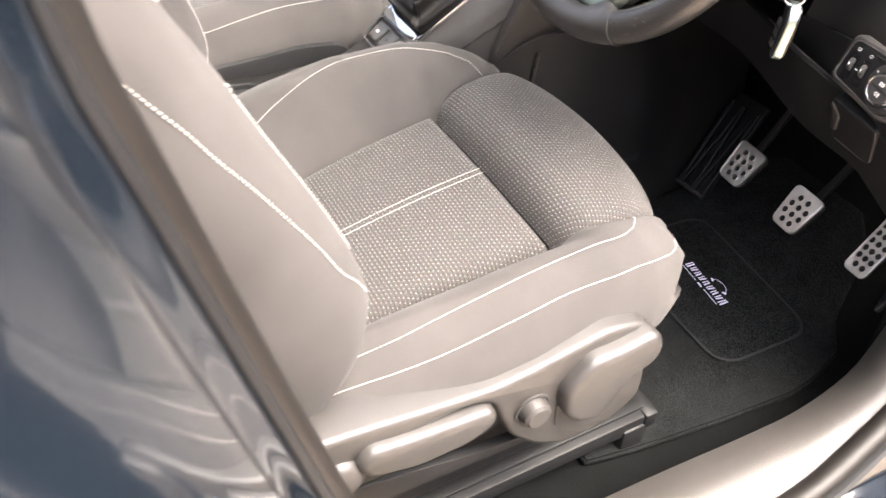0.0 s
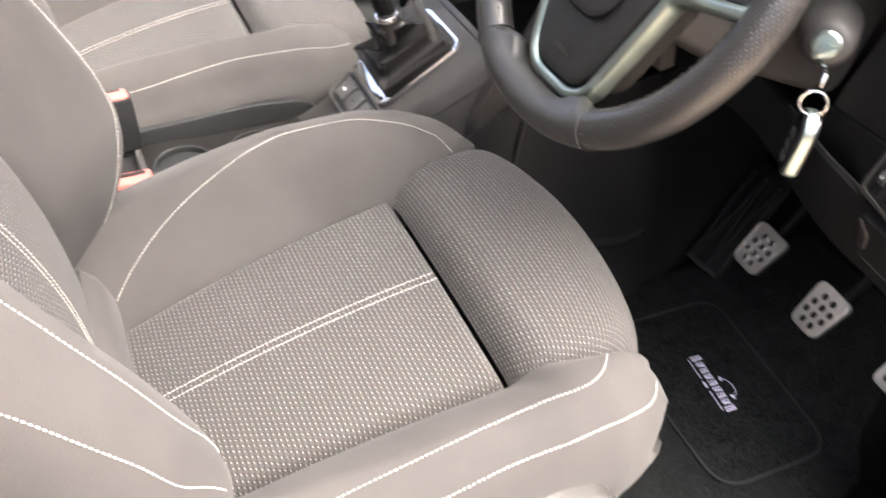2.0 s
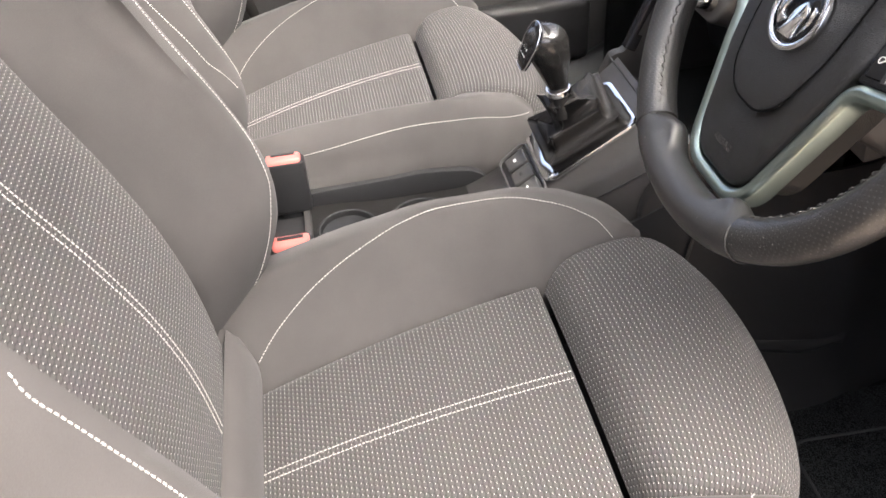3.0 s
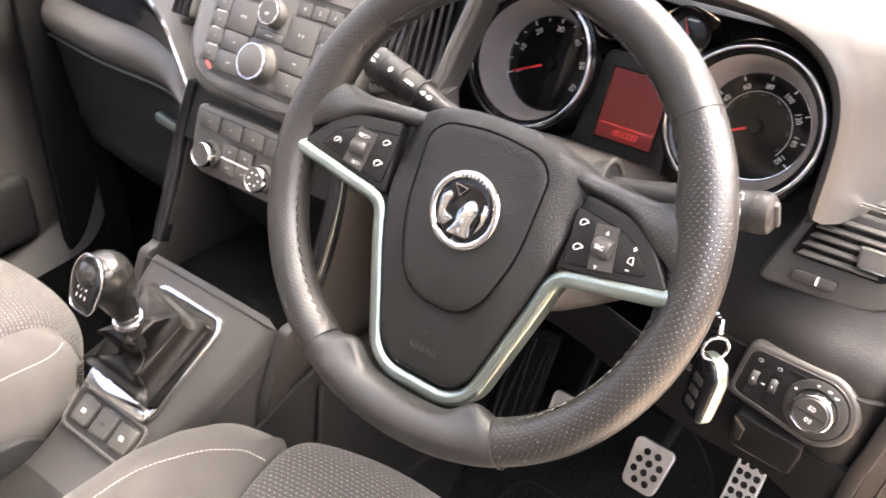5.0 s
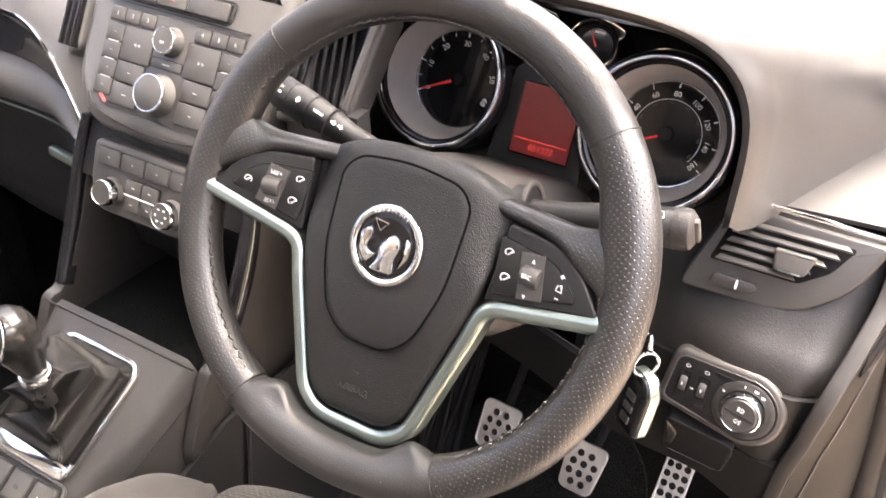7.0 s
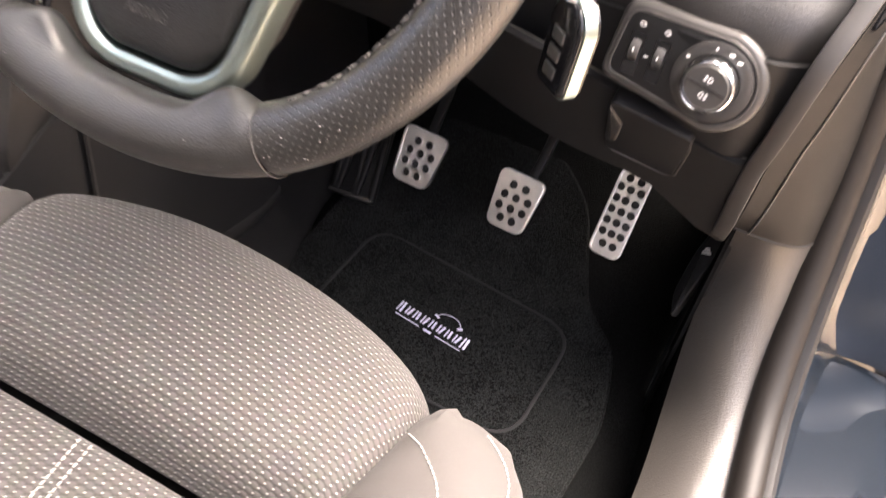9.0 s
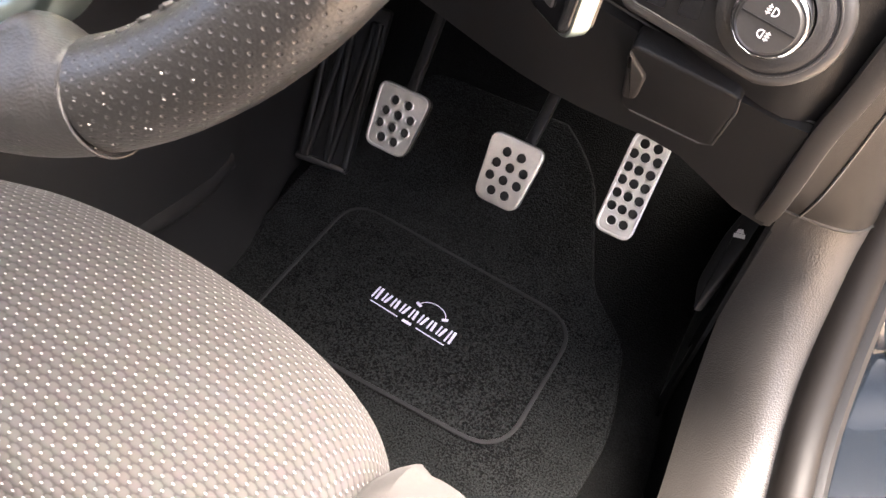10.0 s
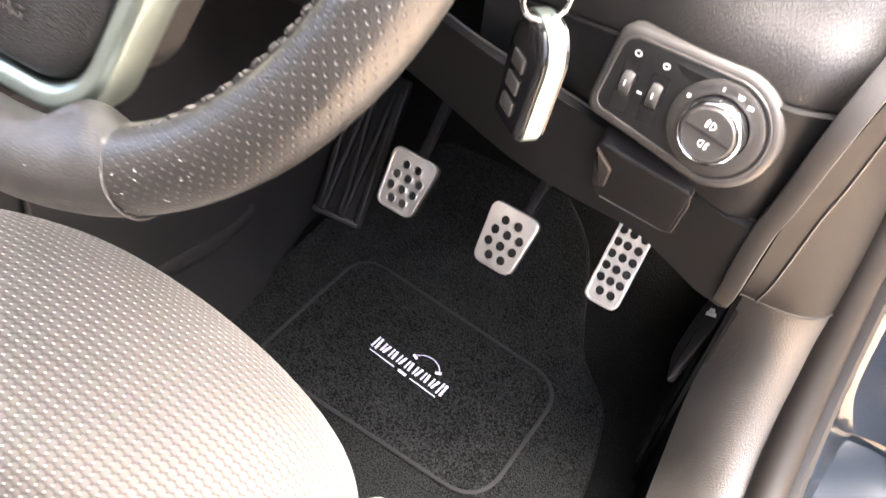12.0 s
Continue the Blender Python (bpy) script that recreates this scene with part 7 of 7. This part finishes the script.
def mat_line(y):
    l = lerp_table([(0.05, -0.19), (0.56, -0.187), (0.61, -0.180), (0.65, -0.157), (0.68, -0.122), (0.70, -0.085), (0.73, -0.03)], y)
    r = lerp_table([(0.05, 0.22), (0.14, 0.235), (0.27, 0.250), (0.34, 0.256), (0.41, 0.262), (0.46, 0.254), (0.50, 0.243), (0.53, 0.236), (0.545, 0.212), (0.565, 0.188), (0.60, 0.168), (0.64, 0.148), (0.675, 0.127), (0.70, 0.08), (0.73, 0.02)], y)
    return l, r


def mat_fn(u, v):
    y = 0.06 + 0.640 * v
    l, r = mat_edge(y)
    x = l + (r - l) * u
    return (x, y, mat_z(y) + 0.010 + 0.0012 * noise.noise(Vector((x * 9, y * 9, 0))))


part("mat_surface", sheet(mat_fn, 40, 60, 0.006), "mat", fm, "black cut pile")
edge = []
for i in range(61):
    y = 0.06 + 0.640 * i / 60
    edge.append(Vector((mat_edge(y)[1], y, mat_z(y) + 0.0085)))
for i in range(21):
    l, r = mat_edge(0.700)
    edge.append(Vector((r + (l - r) * i / 20, 0.700, mat_z(0.700) + 0.0085)))
for i in range(61):
    y = 0.700 - 0.640 * i / 60
    edge.append(Vector((mat_edge(y)[0], y, mat_z(y) + 0.0085)))
part("edge_binding", sweep(edge, ring2(0.0036, 0.0042, 8), wrap=True), "mat", fm, "dark sewn edge binding")
heel = rounded([(-0.122, 0.345), (0.180, 0.338), (0.187, 0.520), (-0.113, 0.548)], [0.03, 0.045, 0.045, 0.04], 8)
HM = pose(0, 0, 0.3405)
part("heel_pad", prism([(p.x, p.y) for p in heel], 0.004, HM, 0.0008), "mat", fm, "darker pile heel pad")
part("heel_binding", sweep([Vector((p.x, p.y, 0.3412)) for p in heel], ring2(0.0024, 0.0015, 8), wrap=True), "binding", fm, "sewn edge of the heel pad")
TX = pose(0.0285, 0.4395, 0.3412, 0, 0, -6.5)
for i in range(9):
    tall = 0.0082 if i in (0, 8) else 0.0062
    for dx, wide, lean in ((-0.0026, 0.0009, 0.0), (0.0022, 0.0014, 0.0010 if i % 2 else -0.0006)):
        bar = rounded([(dx - wide - lean, -tall), (dx + wide - lean, -tall), (dx + wide + lean, tall), (dx - wide + lean, tall)], 0.0006, 3)
        part("embroidered_bar", prism(bar, 0.0008, TX @ pose(-0.0475 + 0.0119 * i, 0, 0.0004), 0.0002), "lavender", fm, "pale embroidered bar")
for x in (-0.030, 0.030):
    part("embroidered_line", block((0.036, 0.0009, 0.0008), TX @ pose(x, -0.0128, 0)), "lavender", fm, "thin embroidered line")
part("small_embroidered_bar", block((0.011, 0.0030, 0.0008), TX @ pose(0, -0.0128, 0)), "lavender", fm, "small pale embroidered bar")
arcp = [TX @ Vector((0.014 + 0.017 * math.cos(a), 0.0135 + 0.012 * math.sin(a), 0)) for a in [math.pi * i / 12 for i in range(13)]]
part("embroidered_arch", sweep(arcp, ring2(0.0005, 0.0004, 4)), "lavender", fm, "thin embroidered arch")
for x in (-0.003, 0.031):
    part("arch_end", block((0.007, 0.003, 0.0008), TX @ pose(x, 0.0145, 0, 0, 0, 30 if x > 0 else -20)), "lavender", fm)

# pedals


def pedal(name, label, c, w0, w1, h, tilt, roll, rows, arm):
    p = thing(name, (c[0], c[1], c[2] - h / 2), label, "pedal", "pedals")
    m = pose(*c) @ pose(0, 0, 0, tilt, 0, roll)
    out = rounded([(-w1 / 2, -h / 2), (w1 / 2, -h / 2), (w0 / 2, h / 2), (-w0 / 2, h / 2)], 0.010, 5)
    holes = []
    for v, us in rows:
        for u in us:
            holes.append((u, v))
    # plate with real holes: scan cells round every hole
    r = 0.0051
    b = bmesh.new()
    lo = [b.verts.new((q.x, q.y, 0)) for q in out]
    loops = [[b.edges.new((lo[i], lo[(i + 1) % len(lo)])) for i in range(len(lo))]]
    for hx, hy in holes:
        vs = [b.verts.new((hx + r * math.cos(2 * math.pi * i / 14), hy + r * math.sin(2 * math.pi * i / 14), 0)) for i in range(14)]
        loops.append([b.edges.new((vs[i], vs[(i + 1) % 14])) for i in range(14)])
    bmesh.ops.triangle_fill(b, edges=[e for l in loops for e in l], use_beauty=True)
    bmesh.ops.recalc_face_normals(b, faces=b.faces[:])
    bmesh.ops.solidify(b, geom=b.faces[:] + b.edges[:] + b.verts[:], thickness=0.003)
    bmesh.ops.transform(b, matrix=m, verts=b.verts[:])
    part("pedal_plate", b, "steel", p, "perforated brushed steel plate", 30)
    rim = None
    for hx, hy in holes:
        rim = annulus(r * 0.96, r * 1.25, 0.0012, m @ pose(hx, hy, 0.0006), 14, rim)
    part("hole_rims", rim, "steel", p)
    part("rubber_back", prism([(q.x * 0.98, q.y * 0.98) for q in out], 0.012, m @ pose(0, 0, -0.0042), 0.001), "rubber", p, "black rubber pad behind the plate")
    part("rolled_edge", sweep([m @ Vector((q.x, q.y, -0.002)) for q in out], rounded([(-0.0016, -0.004), (0.0016, -0.004), (0.0016, 0.003), (-0.0016, 0.003)], 0.001, 2), up=m.to_3x3().col[2], wrap=True), "steel", p)
    part("pedal_arm", sweep(spline(arm, 16), rounded([(-0.005, -0.0055), (0.005, -0.0055), (0.005, 0.0055), (-0.005, 0.0055)], 0.002, 2), up=(1, 0, 0)), "dark", p, "black steel pedal arm")
    return p


PROWS = [(0.019, (-0.0075, 0.0085)), (0.0055, (-0.0135, 0.0015, 0.0165)), (-0.0085, (-0.015, 0.0, 0.015)), (-0.022, (-0.0075, 0.0075))]
pedal("clutch_pedal", "perforated steel clutch pedal on a black arm", (-0.0645, 0.549, 0.490), 0.058, 0.046, 0.066, 53, -3, PROWS, [(-0.062, 0.560, 0.488), (-0.055, 0.600, 0.56), (-0.045, 0.64, 0.66), (-0.04, 0.66, 0.78)])
pedal("brake_pedal", "perforated steel brake pedal on a black arm", (0.0695, 0.538, 0.4945), 0.056, 0.044, 0.066, 53, -3, PROWS, [(0.075, 0.552, 0.492), (0.085, 0.595, 0.56), (0.095, 0.64, 0.66), (0.10, 0.66, 0.78)])
AROWS = [(0.043, (-0.0065, 0.0075)), (0.0305, (0.0125, -0.0005, -0.0125)), (0.0165, (0.0115, -0.001, -0.0125)), (0.0025, (0.0120, 0.0, -0.0125)), (-0.0115, (0.0120, 0.0, -0.0120)), (-0.0255, (0.0115, 0.0, -0.0115)), (-0.0395, (-0.0055, 0.0075))]
pedal("accelerator_pedal", "long perforated steel accelerator pedal", (0.1845, 0.591, 0.4925), 0.036, 0.037, 0.105, 53, -2, AROWS, [(0.186, 0.606, 0.495), (0.188, 0.65, 0.56), (0.19, 0.70, 0.64), (0.19, 0.72, 0.74)])

fr = thing("foot_rest", (-0.165, 0.60, 0.34), "black ribbed plastic foot rest beside the clutch", "foot rest")
FR = pose(-0.180, 0.632, 0.425, 52, 0, 6)
part("rest_plate", block((0.070, 0.20, 0.012), FR, 0.004), "dark", fr)
for i, (x, a) in enumerate(((-0.028, 3), (-0.0135, -4), (0.001, 4), (0.0155, -4), (0.029, 2))):
    part("rib", block((0.009, 0.175, 0.010), FR @ pose(x, -0.005, 0.009, 0, 0, a), 0.003, 3), "dark", fr)
part("end_lip", block((0.066, 0.008, 0.009), FR @ pose(0, -0.094, 0.008), 0.003), "rubber", fr)
# bonnet release and kick trim
br = thing("bonnet_release", (0.285, 0.46, 0.50), "black bonnet release lever with a white car symbol", "bonnet release")
BR = frame_at((0.2870, 0.489, 0.556), (0.02, 0.35, 0.93), (-0.62, -0.58, 0.42))
part("lever_body", prism(rounded([(-0.060, -0.004), (0.040, -0.012), (0.046, 0.012), (0.010, 0.016), (-0.035, 0.012)], 0.008), 0.008, BR @ pose(0, 0, -0.002), 0.003, seg=3), "dark", br)
sy = block((0.0036, 0.0115, 0.0006), BR @ pose(0.020, 0.0, 0.0004, 0, 0, 25))
prism([(0.002, -0.004), (0.0055, -0.0025), (0.0055, 0.002), (0.002, 0.004)], 0.0006, BR @ pose(0.020, 0.0, 0.0006, 0, 0, 25), bm=sy)
part("car_symbol", sy, "white", br, "white car symbol")
part("kick_panel", sheet(lambda u, v: (0.300 + 0.012 * v, 0.48 + 0.28 * u, 0.34 + 0.38 * v), 10, 8, 0.006), "dark", br, "black kick panel")
# loose wiring and brackets in the dark beneath the dash
wb = thing("wiring_loom", (0.06, 0.60, 0.72), "black wiring loom under the dashboard", "wiring")
for i, (x, d) in enumerate(((-0.03, 0.0), (0.02, 0.02), (0.13, -0.01))):
    part("cable", sweep(spline([(x, 0.62 + d, 0.80), (x + 0.02, 0.58 + d, 0.70), (x + 0.05, 0.63 + d, 0.66), (x + 0.04, 0.68, 0.80)], 24), ring2(0.005 + 0.001 * i, 0.005, 8), up=(1, 0, 0.2)), "rubber", wb)
